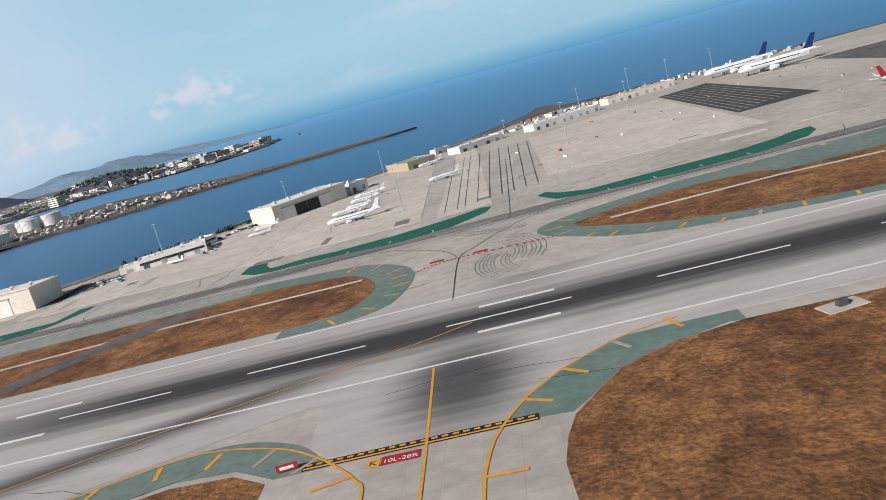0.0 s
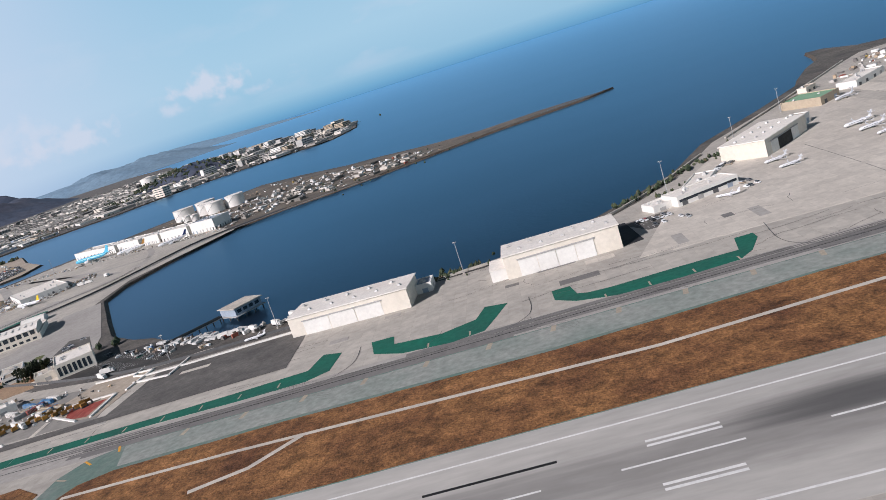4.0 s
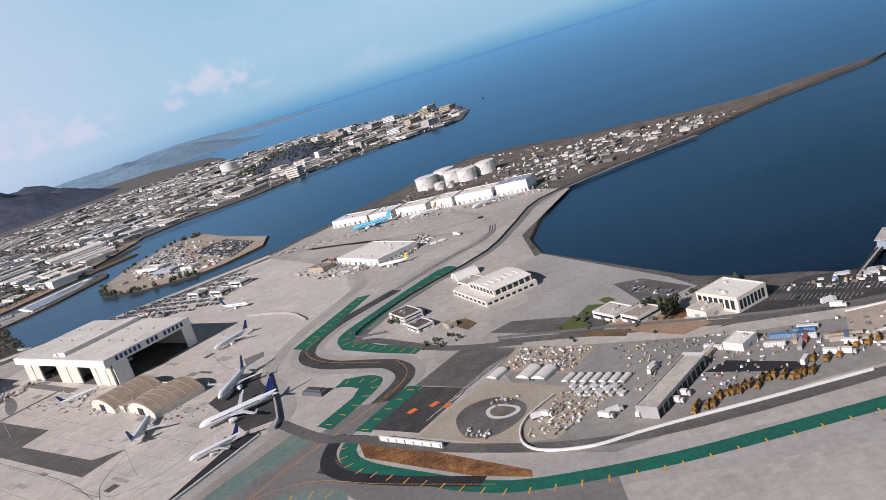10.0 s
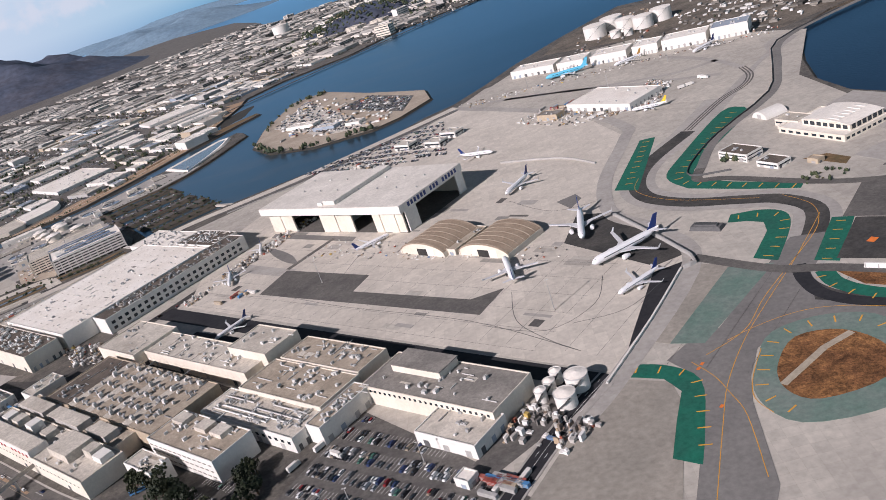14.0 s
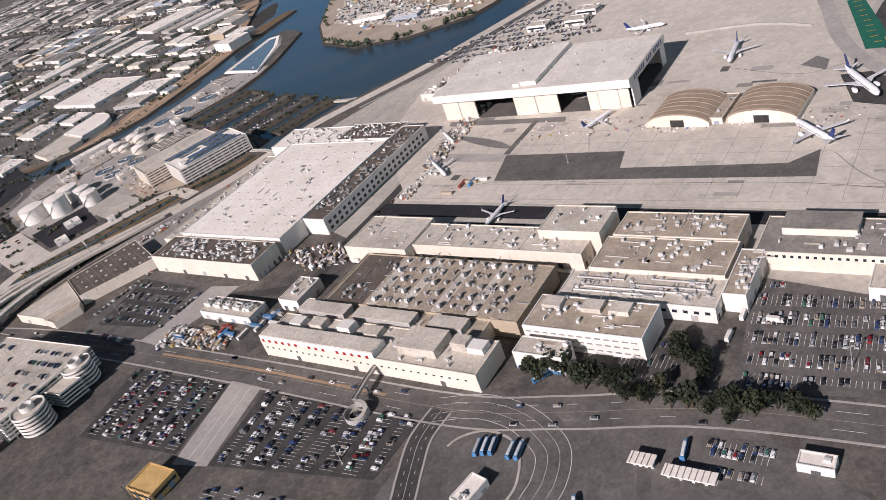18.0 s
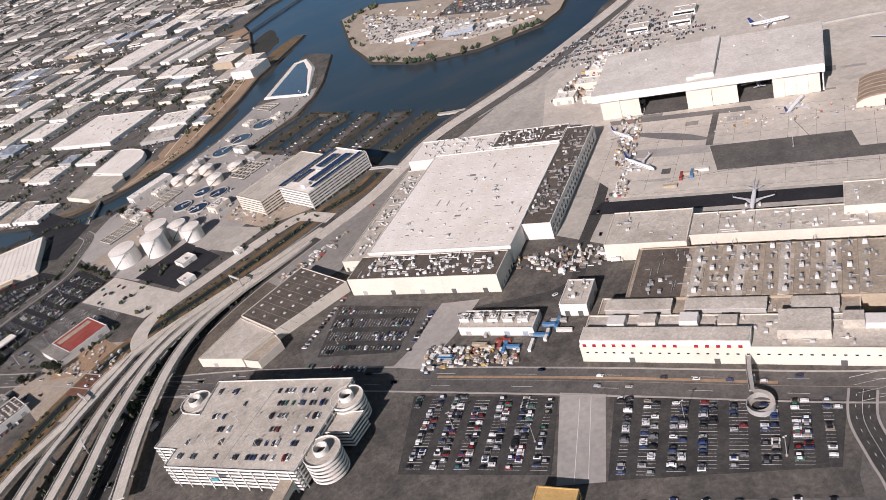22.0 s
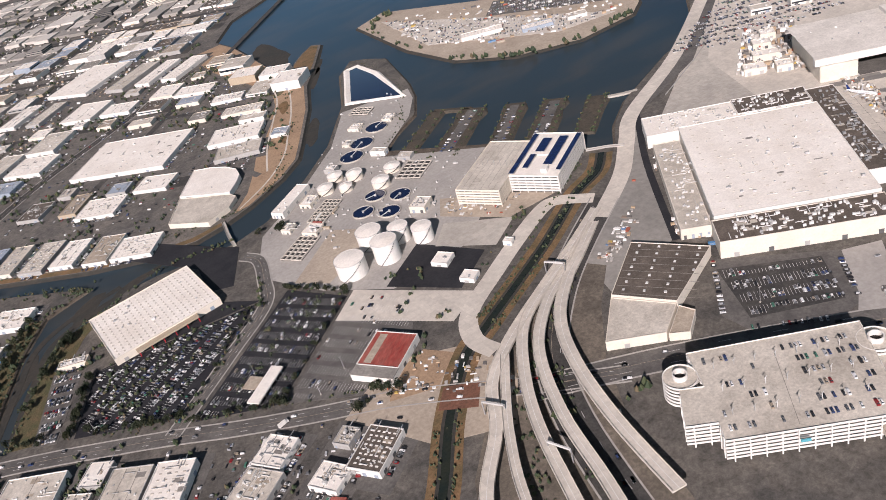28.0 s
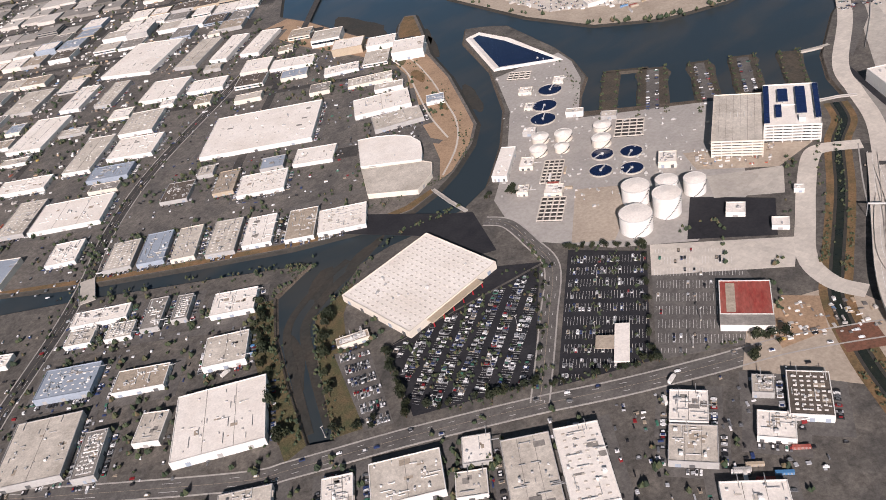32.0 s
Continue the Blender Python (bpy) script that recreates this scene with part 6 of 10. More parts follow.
arch_hangar(-384.6, 226.6, "arch_roof", "old hangar with a tan arched roof")
building("annex", -394.2, 234.2, 4, 15, 1.8, -42.5, "cream_wall", "tan_roof", "low annex between the arched hangars", units=3, doors=1)

# --- maintenance base
AB = -38.8
def base(x, y, L, W, h, **k):
    k["plant"] = int(k["units"] * 2.2)
    k["units"] = min(12, k["units"])
    return building("base_building", x, y, L, W, h, AB, group="maintenance base blocks", **k)
base(-526, 277.4, 46, 58, 5.7, wall="white_wall", roof="white_roof", label="vast white flat roofed maintenance block", units=14, lights=120, doors=0)
base(-549.2, 249.4, 47, 11.2, 5.6, wall="cream_wall", roof="dark_roof", label="cream block with a dark roof full of machinery", units=46, doors=5)
base(-508, 308.6, 57, 14.4, 4.8, wall="white_wall", roof="white_roof", label="white roofed rear block with rows of vents", units=40, doors=3)
e1 = base(-498.3, 269.0, 9.6, 58, 5.3, wall="white_wall", roof="dark_roof", label="long side block with pipes on a dark roof", units=44, doors=0, sides=())
for k in range(22):
    on_face(e1, 1, 9.6, 58, -27.5 + k * 2.5, -26.2 + k * 2.5, 1.0, 2.0, "window", "window_pane")
    on_face(e1, 1, 9.6, 58, -27.5 + k * 2.5, -26.2 + k * 2.5, 2.9, 3.9, "window", "window_pane")
base(-549.9, 292.8, 9.0, 54, 3.6, wall="cream_wall", roof="pale_roof", label="long cream side block with roof tanks", units=36, doors=4)
base(-494.6, 300.2, 25, 11.5, 5.15, wall="white_wall", roof="dark_roof", label="dark roofed penthouse of the rear block", units=16, doors=0)
f1 = base(-501.2, 176.4, 62.5, 10.5, 4.6, wall="cream_wall", roof="pale_roof", label="cream front block with red lettered fascia", units=16, doors=0, sides=())
part("front_upper", Shape().box(-31, 5, -5.2, -0.5, 4.6, 6.2), "white_wall", f1)
part("front_upper_roof", Shape().box(-30.8, 4.8, -5.0, -0.7, 6.2, 6.35), "pale_roof", f1)
part("rear_upper", Shape().box(10, 20, -2.5, 4.4, 4.6, 6.8, 0.05), "pale_roof", f1)
for k in range(16):
    if k not in (6, 10):
        part("lettering_bar", Shape().box(-30.4 + k * 2.2, -29.6 + k * 2.2, -5.32, -5.27, 4.5, 5.25), "red_paint", f1, "red letter bar")
for k in range(30):
    on_face(f1, 0, 62.5, 10.5, -30 + k * 2.0, -29.4 + k * 2.0, 2.6, 2.95, "window", "window_pane")
for k, xx in enumerate((-24, -17, -8, 0, 14, 24, 28)):
    part("penthouse", Shape().box(xx - 2, xx + 2, 0.6, 3.8, 4.6, 6.0 + 0.4 * (k % 3), 0.08), "pale_roof" if k % 2 else "white_wall", f1)
for xx in (-20, -2, 22):
    on_face(f1, 0, 62.5, 10.5, xx - 0.6, xx + 0.6, 0, 1.4, "dark_wall", "dock_door")
inf = base(-497.4, 184.4, 55, 7.2, 4.0, wall="cream_wall", roof="tan_roof", label="grey low roofs behind the front block", units=14, doors=0, sides=())
for xx, ln in ((-18, 15), (1, 17), (19, 9)):
    part("penthouse", Shape().box(xx - ln / 2, xx + ln / 2, -2.6, 1.2, 4.0, 5.6, 0.06), "grey_wall", inf)
    part("penthouse_roof", Shape().box(xx - ln / 2 - 0.1, xx + ln / 2 + 0.1, -2.7, 1.3, 5.6, 5.75), "pale_roof", inf)
o1 = base(-454.8, 158.4, 26, 10.4, 5.4, wall="white_wall", roof="tan_roof", label="white office block with slit windows and roof plant", units=10, doors=0)
for zz in (1.0, 2.5, 4.0):
    for k in range(13):
        on_face(o1, 0, 26, 10.4, -12.4 + k * 1.92, -11.2 + k * 1.92, zz, zz + 0.32, "grey_roof", "window_pane", 0.05)
for xx in (-9, 0, 6):
    part("penthouse", Shape().box(xx - 2.2, xx + 2.2, 0.8, 4.2, 5.4, 6.4, 0.08), "pale_roof", o1)
lowf = base(-466, 155, 11, 5, 4.4, wall="white_wall", roof="pale_roof", label="white entrance wing with a blue base", units=2, doors=0, sides=())
on_face(lowf, 0, 11, 5, -5.3, 5.3, 0, 0.8, "bus_blue", "base_band")
base(-493.6, 222.4, 21, 15, 5.0, wall="cream_wall", roof="pale_roof", label="pale flat roofed hangar block", units=4, doors=3)
base(-466.5, 201.6, 50, 10, 4.4, wall="cream_wall", roof="pale_roof", label="long pale roofed workshop", units=16, doors=4, seams=5)
base(-447.4, 194, 16, 11, 6.6, wall="cream_wall", roof="pale_roof", label="tall cream workshop with a flat roof", units=3, doors=3)
v1 = base(-484.6, 190.6, 56, 20, 4.4, wall="tan_wall", roof="tan_roof", label="sawtooth workshop roof crowded with vents", units=60, doors=0, sides=())
for k in range(12):
    part("roof_ridge", Shape().add([(-14 + k * 3.2, -9.6, 4.4), (-11.6 + k * 3.2, -9.6, 4.4), (-13.8 + k * 3.2, -9.6, 4.95), (-14 + k * 3.2, 9.6, 4.4), (-11.6 + k * 3.2, 9.6, 4.4), (-13.8 + k * 3.2, 9.6, 4.95)], [(0, 2, 5, 3), (1, 4, 5, 2), (0, 1, 2), (3, 5, 4)]), "tan_roof" if k % 3 else "pale_roof", v1)
for k in range(12):
    for j in range(5):
        o = part("vent_box", UNITS[(0, 2, 3)[(k + j) % 3]], None, v1)
        o.matrix_basis = pose(-12.4 + k * 3.2, -8 + j * 3.9 + 0.5 * (k % 2), 4.7, 0, 0, 90 * (j % 2)) @ Matrix.Diagonal((1.1, 1.1, 1.7, 1))
part("dark_deck", Shape().box(-27, -15.5, -9.6, 9.6, 4.4, 4.46), "dark_roof", v1)
base(-434.8, 171.3, 29.6, 12, 4.5, wall="cream_wall", roof="tan_roof", label="cream workshop with a tan roof and ducts", units=14, doors=4)
base(-427.6, 180.2, 28, 9.6, 4.5, wall="cream_wall", roof="tan_roof", label="tan roofed shop with roof fans", units=18, doors=2)
pb = base(-442.6, 164.2, 34, 9.4, 3.6, wall="white_wall", roof="pale_roof", label="long low shop roof covered with white pipes", units=26, doors=4)
for k, (x0, x1, yy) in enumerate(((-14, 6, -2.6), (-12, 12, -1.2), (-2, 15, 0.4), (-15, -4, 1.8), (2, 14, 2.6))):
    part("pipe", Shape().box(x0, x1, yy - 0.14, yy + 0.14, 3.85, 4.15, 0.05), "unit_white", pb)
    part("pipe_riser", Shape().box(x1 - 0.3, x1, yy, yy + 1.8, 3.85, 4.15, 0.05), "unit_white", pb)
for k in range(15):
    on_face(pb, 0, 34, 9.4, -16 + k * 2.2, -15 + k * 2.2, 1.9, 2.6, "window", "window_pane")
base(-423.2, 157.2, 4.6, 15, 4.3, wall="white_wall", roof="tan_roof", label="narrow white side wing with roof plant", units=10, doors=4, sides=(1,))
r1 = base(-400.6, 156, 36, 13, 4.3, wall="cream_wall", roof="grey_roof", label="grey roofed stores block with a raised hall", units=9, doors=0)
part("raised_hall", Shape().box(-14, 0, 0, 6, 4.3, 6.0), "cream_wall", r1)
part("raised_roof", Shape().box(-14.2, 0.2, -0.2, 6.2, 6.0, 6.2), "grey_roof", r1)
for k in range(24):
    on_face(r1, 0, 36, 13, -17 + k * 1.45, -16.4 + k * 1.45, 3.2, 3.8, "window", "window_pane")
base(-397.6, 141.6, 15, 9.6, 2.9, wall="white_wall", roof="pale_roof", label="white store with a flat grey roof", units=3, doors=3)
base(-520, 212, 7, 10, 3.4, wall="white_wall", roof="pale_roof", label="small white workshop block", units=4, doors=2)
base(-540, 216.6, 20, 6.8, 2.4, wall="white_wall", roof="pale_roof", label="white plant house with cooling boxes", units=4, doors=4)
for k in range(5):
    base(-547 + k * 3.1, 222.4 - k * 2.5, 2.6, 2.4, 3.2, wall="white_wall", roof="white_roof", label="white cooling box on the plant", units=1, doors=0)
building("gate_house", -396.9, 127.7, 3.2, 3, 1.7, AB, "white_wall", "white_roof", "white cabin beside the base road", units=0, doors=1)
for xx, yy, L in ((-458, 330, 10), (-450, 338, 7), (-470, 326, 8), (-463, 318, 6), (-441, 342, 6)):
    building("plant_house", xx, yy, L, 5.5, 2.6, -42, "cream_wall", "white_roof", "cream plant building by the lagoon road", units=6, doors=2)
for xx, yy in ((-419, 362), (-405, 352), (-398, 360)):
    building("hangar_office", xx, yy, 9, 6, 2.4, -40, "white_wall", "pale_roof", "white two level ramp office", units=3, doors=2, bands=1)
building("cargo_hall", -331, 335.6, 33, 19.5, 2.8, -51, "white_wall", "white_roof", "large white roofed freight hall", units=6, doors=8)
building("cargo_hall", -356, 340, 10, 6, 2.2, -42, "tan_wall", "grey_roof", "small grey roofed freight shed", units=2, doors=3)
for k, (xx, yy, L, hh) in enumerate(((-352, 433, 24, 3.6), (-334, 421, 14, 3.8), (-317, 411, 18, 4.2), (-301, 404, 12, 4.4), (-285, 396, 20, 4.6), (-267, 388, 16, 5.4))):
    building("cargo_terminal", xx, yy, L, 12, hh, -30 + k, "white_wall", "blue_roof" if k == 5 else "white_roof", "white cargo terminal with dock doors facing the apron", units=5, doors=7, group="cargo terminals")

# --- storage tanks
def tank(x, y, r, h, label, mat="white_wall", dome=0.5, stairs=True, group=""):
    FOOT.append((x, y, r))
    e = thing("storage_tank", x, y, 0, label, "tank", group=group)
    part("drum", Shape().drum(0, 0, r, 0, h, 32), mat, e, smooth=False)
    part("roof", Shape().drum(0, 0, r + 0.06, h, h + 0.08, 32, r - 0.1, dome), "white_roof", e)
    part("rim", Shape().ring(0, 0, r + 0.1, 0.12, h * 0.97, h + 0.14, 32), "unit_white", e)
    if stairs:
        s = Shape()
        n = 18
        for i in range(n):
            a = 3.6 + 1.5 * i / n
            s.turned((r + 0.2) * math.cos(a), (r + 0.2) * math.sin(a), h * i / n, 0.4, 0.3, 0.1, math.degrees(a))
        part("stair", s, "steel_dark", e)
    return e
for x, y, r, h in ((-314, 475, 6.2, 6.6), (-303, 484, 6.2, 6.6), (-298, 470, 5.2, 6.2), (-290, 463, 5.4, 6.2), (-279, 468, 5.6, 6.4), (-306, 458, 3, 3.6), (-300, 454, 2.4, 3.4)):
    tank(x, y, r, h, "tall white fuel tank with a flat roof", group="fuel tanks on the spit")
for x, y, r, h in ((-644, 349.4, 5.2, 6.0), (-631.6, 346.4, 4.5, 7.4), (-630.8, 359, 4.6, 5.8), (-622.6, 352.6, 3.7, 5.4), (-617.4, 345.4, 3.6, 5.2)):
    tank(x, y, r, h, "white cylindrical fuel tank with a spiral stair", group="fuel tanks by the channel")
for x, y, r, h in ((-374.3, 147.4, 2.3, 3.2), (-377.2, 142.8, 2.1, 2.8), (-379.6, 148.4, 1.2, 2.6), (-381.6, 146, 1.2, 2.6), (-378, 151, 1.2, 2.8)):
    tank(x, y, r, h, "white process tank beside pipework", group="tanks by the base road")
for x, y, r, h in ((-622.7, 408.9, 3.4, 2.4), (-609.6, 407.6, 3.4, 2.6), (-615.1, 414.6, 3.3, 2.2), (-616.7, 402.5, 2.8, 2.0), (-606.4, 391.9, 3.6, 2.8), (-596.8, 399, 3.5, 1.8)):
    tank(x, y, r, h, "pale concrete digester tank with a domed lid", "cream_wall", 0.9, group="digesters")
tank(-640, 1180, 12, 12, "large pale gas holder on the far shore", dome=1.5)

def clarifier(x, y, r, a):
    e = thing("clarifier", x, y, a, "round water tank with dark water and a bridge", "water tank", group="clarifiers")
    part("rim", Shape().ring(0, 0, r, 0.35, 0, 0.55, 36), "concrete", e)
    part("liquid", Shape().drum(0, 0, r - 0.3, 0.0, 0.3, 36), "blue_lining", e, "dark blue water")
    part("bridge", Shape().box(-0.2, r, -0.22, 0.22, 0.55, 0.7), "unit_white", e)
    part("hub", Shape().drum(0, 0, 0.5, 0.2, 0.8, 12), "unit_white", e)
    FOOT.append((x, y, r))
for x, y, r, a in ((-579.7, 440, 5.3, 20), (-591.9, 432.6, 5.4, -150), (-601.2, 425.4, 5.4, 30), (-612.5, 387, 4.3, 170), (-606, 378.9, 4.3, 200), (-621.8, 380.6, 4.3, 10), (-615.3, 371.9, 4.3, 190)):
    clarifier(x, y, r, a)
paved("plant_ground", [(-548, 462), (-553, 450), (-565, 435), (-594, 413), (-560, 372), (-575, 356), (-610, 330), (-640, 330), (-656, 350), (-668, 378), (-655, 402), (-640, 412), (-624, 424), (-602, 443), (-580, 472)], "taxiway", "pale paved ground of the treatment works", z=0.03)
paved("bare_ground", [(-635.6, 381), (-627, 370), (-624.6, 365.7), (-634.8, 359), (-652.5, 351.5), (-660.5, 362.4)], "sand", "bare tan soil yard", z=0.05)
paved("store_back_lot", [(-704, 468), (-698, 460), (-668, 409), (-664, 404), (-676, 381), (-684, 386), (-681, 404), (-700, 440), (-710, 462)], "asphalt_new", "black asphalt lot behind the store", z=0.05)
paved("dark_yard", [(-621, 345), (-609, 322), (-626, 312), (-641, 333)], "asphalt_new", "black asphalt yard by the tanks", z=0.05)
bas = [(-552, 518), (-544.8, 517), (-544.6, 497), (-553.7, 456), (-574, 477.6)]
bs = thing("lined_basin", 0, 0, 0, "five sided lined basin with pale banks", "basin")
n = len(bas)
inn = outset(bas, -3.0)
part("bank", Shape().add([(x, y, 0.05) for x, y in outset(bas, 1.5)] + [(x, y, 0.9) for x, y in bas] + [(x, y, 0.35) for x, y in inn], [(i, (i + 1) % n, n + (i + 1) % n, n + i) for i in range(n)] + [(n + i, n + (i + 1) % n, 2 * n + (i + 1) % n, 2 * n + i) for i in range(n)]), "white_roof", bs)
part("basin_water", Shape().sheet(outset(inn, 0.6), 0.42), "blue_lining", bs, "dark blue basin water")
for c, L, W in (((-592.2, 389.8), 10.6, 13), ((-630.6, 395.5), 7.3, 15.5), ((-649.2, 380.1), 8.6, 14), ((-574.6, 462.2), 10, 7)):
    e = thing("filter_bed", c[0], c[1], -57, "open concrete filter cells with walkways", "filter bed")
    part("slab", Shape().box(-L / 2, L / 2, -W / 2, W / 2, 0, 0.35), "asphalt", e)
    for k in range(5):
        part("walkway", Shape().box(-L / 2 + k * L / 4 - 0.22, -L / 2 + k * L / 4 + 0.22, -W / 2, W / 2, 0.35, 0.8), "apron", e)
    nw = int(W / 2.2)
    for k in range(nw + 1):
        part("cross_wall", Shape().box(-L / 2, L / 2, -W / 2 + k * W / nw - 0.14, -W / 2 + k * W / nw + 0.14, 0.35, 0.72), "apron", e)
    FOOT.append((*c, L / 2))
building("plant_block", -636, 414.3, 5.7, 21, 2.4, -57, "white_wall", "white_roof", "long white plant block by the channel", units=4, doors=3)

for x, y, L, W, h in ((-631.4, 407, 5.2, 6.8, 1.6), (-606.4, 363.3, 6.2, 7.4, 2.4), (-585.7, 448.5, 5.6, 5.4, 1.2), (-571.7, 441.7, 4.6, 5.6, 1.3), (-640.4, 386.4, 6.4, 6, 1.5), (-646, 396, 4, 5, 1.6), (-596, 437.5, 3.6, 5, 1.0)):
    building("plant_house", x, y, L, W, h, -57, "cream_wall", "white_roof", "pale flat roofed treatment works building", units=4, doors=2, plant=8)
for k in range(20):
    rr = random.Random(k + 90)
    a, b_ = rr.uniform(0, 1), rr.uniform(-1, 1)
    x, y = -640 + 62 * a + 8 * b_, 400 + 20 * math.sin(a * 3) + 24 * b_
    if not inside_poly((x, y), [(-548, 470), (-572, 433), (-592, 417), (-564, 372), (-600, 346), (-650, 372), (-655, 400), (-626, 422)]) or any(math.dist((x, y), (fx, fy)) < fr + 3 for fx, fy, fr in FOOT):
        continue
    building("plant_house", x, y, rr.uniform(3, 7), rr.uniform(2.5, 4.5), rr.uniform(1, 2.2), -57, rr.choice(("white_wall", "cream_wall", "grey_wall")), rr.choice(("white_roof", "pale_roof", "grey_roof")), "small treatment works building", units=3, doors=1)
# --- parking structures
def slat_garage(name, x, y, L, W, h, ang, levels, label, roof, solar=False, wall="white_wall"):
    FOOT.append((x, y, math.hypot(L, W) / 2))
    e = thing(name, x, y, ang, label, "garage")
    st = h / levels
    # dark block added for the shade between the open decks
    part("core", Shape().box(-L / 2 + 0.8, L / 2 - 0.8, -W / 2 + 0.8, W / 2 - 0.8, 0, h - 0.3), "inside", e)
    for k in range(levels):
        z = st * (k + 1)
        part("deck", Shape().box(-L / 2, L / 2, -W / 2, W / 2, z - 0.16, z), wall if k < levels - 1 else roof, e)
        s = Shape()
        for x0, x1, y0, y1 in ((-L / 2 - 0.1, L / 2 + 0.1, -W / 2 - 0.1, -W / 2), (-L / 2 - 0.1, L / 2 + 0.1, W / 2, W / 2 + 0.1), (-L / 2 - 0.1, -L / 2, -W / 2, W / 2), (L / 2, L / 2 + 0.1, -W / 2, W / 2)):
            s.box(x0, x1, y0, y1, z - 0.3, z + 0.36)
        part("parapet", s, wall, e)
    nc = int(L / 3)
    for sd, ln in ((0, L), (1, W), (2, L), (3, W)):
        for k in range(int(ln / 3) + 1):
            u = -ln / 2 + k * ln / int(ln / 3)
            on_face(e, sd, L, W, u - 0.15, u + 0.15, 0, h, wall, "column", 0.06)
    if solar:
        for u0, u1, v0, v1 in ((-9.1, -7.2, -15, 13), (-4.4, -1.0, 0.3, 10), (1.5, 4.8, -8.5, 11.4), (-5.3, -3.3, -11, -1.8), (7.3, 9.1, -12, 13.6)):
            canopy = part("solar_canopy", Shape().box(u0, u1, v0, v1, h + 0.9, h + 0.98), "metal", e)
            rows = max(3, int((v1 - v0) / 2.2))
            for q in range(rows):
                vs = v0 + (v1 - v0) * q / rows
                part("solar_panel", Shape().box(u0 + 0.04, u1 - 0.04, vs + 0.04, vs + (v1 - v0) / rows - 0.04, h + 0.985, h + 1.03), "solar", canopy, "dark blue solar panel")
            for vv in (v0 + 1, v1 - 1):
                part("canopy_post", Shape().box((u0 + u1) / 2 - 0.12, (u0 + u1) / 2 + 0.12, vv - 0.12, vv + 0.12, h, h + 0.9), "metal", e)
        part("stair_tower", Shape().box(2, 4.2, -12.5, -10, h, h + 1.4, 0.05), "white_wall", e)
        part("roof_wall", Shape().box(-3.2, 3.2, -1.0, -0.7, h, h + 0.5), "white_wall", e)
    else:
        for k in range(7):
            part("lamp_post", Shape().box(-L / 2 + (k + 0.5) * L / 7 - 0.04, -L / 2 + (k + 0.5) * L / 7 + 0.04, -0.04, 0.04, h, h + 2.2), "metal", e)
            part("roof_joint", Shape().box(-L / 2 + (k + 0.9) * L / 7 - 0.05, -L / 2 + (k + 0.9) * L / 7 + 0.05, -W / 2, W / 2, h, h + 0.012), "grey_roof", e)
    return e
def band(s, poly, z0, z1, t):
    """A thin upright band all round a plan."""
    n, inn = len(poly), outset(poly, -t)
    v = [(x, y, z0) for x, y in poly] + [(x, y, z1) for x, y in poly] + [(x, y, z1) for x, y in inn] + [(x, y, z0) for x, y in inn]
    return s.add(v, [(a * n + i, a * n + (i + 1) % n, (a + 1) % 4 * n + (i + 1) % n, (a + 1) % 4 * n + i) for a in range(4) for i in range(n)])


def plan_block(name, poly, h, wall, roof, label, category="warehouse", lip=0.25, lights=0, doors=0, pitch=0.0):
    """A flat roofed block on any plan; lights: rows of roof lights along its first edge."""
    cx, cy = sum(p[0] for p in poly) / len(poly), sum(p[1] for p in poly) / len(poly)
    FOOT.append((cx, cy, max(math.dist(p, (cx, cy)) for p in poly) * 0.8))
    loc = [(x - cx, y - cy) for x, y in poly]
    e = thing(name, cx, cy, 0, label, category)
    wa = part("outer_wall", band(Shape(), loc, 0, h + lip, 0.22), wall, e)
    top = part("roof", Shape().prism(outset(loc, -0.2), h - 0.25, h), roof, e)
    u = (Vector(loc[1]) - Vector(loc[0])).normalized()
    n = Vector((-u.y, u.x))
    us, ns = [Vector(p).dot(u) for p in loc], [Vector(p).dot(n) for p in loc]
    if lights:
        a = min(us) + 1.6
        while a < max(us) - 1:
            part("roof_seam", Shape().strip([tuple(u * (a + 1.7) + n * (min(ns) + 0.5)), tuple(u * (a + 1.7) + n * (max(ns) - 0.5))], 0.12, h + 0.03, 0.03), "grey_roof", top)
            for k in range(lights):
                q = min(ns) + (max(ns) - min(ns)) * (k + 0.5) / lights
                p = u * a + n * q
                if inside_poly(tuple(p), outset(loc, -0.8)):
                    o = part("skylight", UNITS[0], None, top)
                    o.matrix_basis = pose(p.x, p.y, h, 0, 0, math.degrees(math.atan2(u.y, u.x))) @ Matrix.Diagonal((0.8, 0.9, 0.5, 1))
            a += 3.4
    for k in range(doors):
        i = (k * 2 + 1) % len(loc)
        p, q = Vector(loc[i]), Vector(loc[(i + 1) % len(loc)])
        d = (q - p).normalized()
        c = p + (q - p) * (0.3 + 0.4 * (k % 2))
        part("dock_door", Shape().strip([tuple(c), tuple(c + d * 1.4)], 0.16, 1.4, 1.4), "grey_wall", wa)
    return e


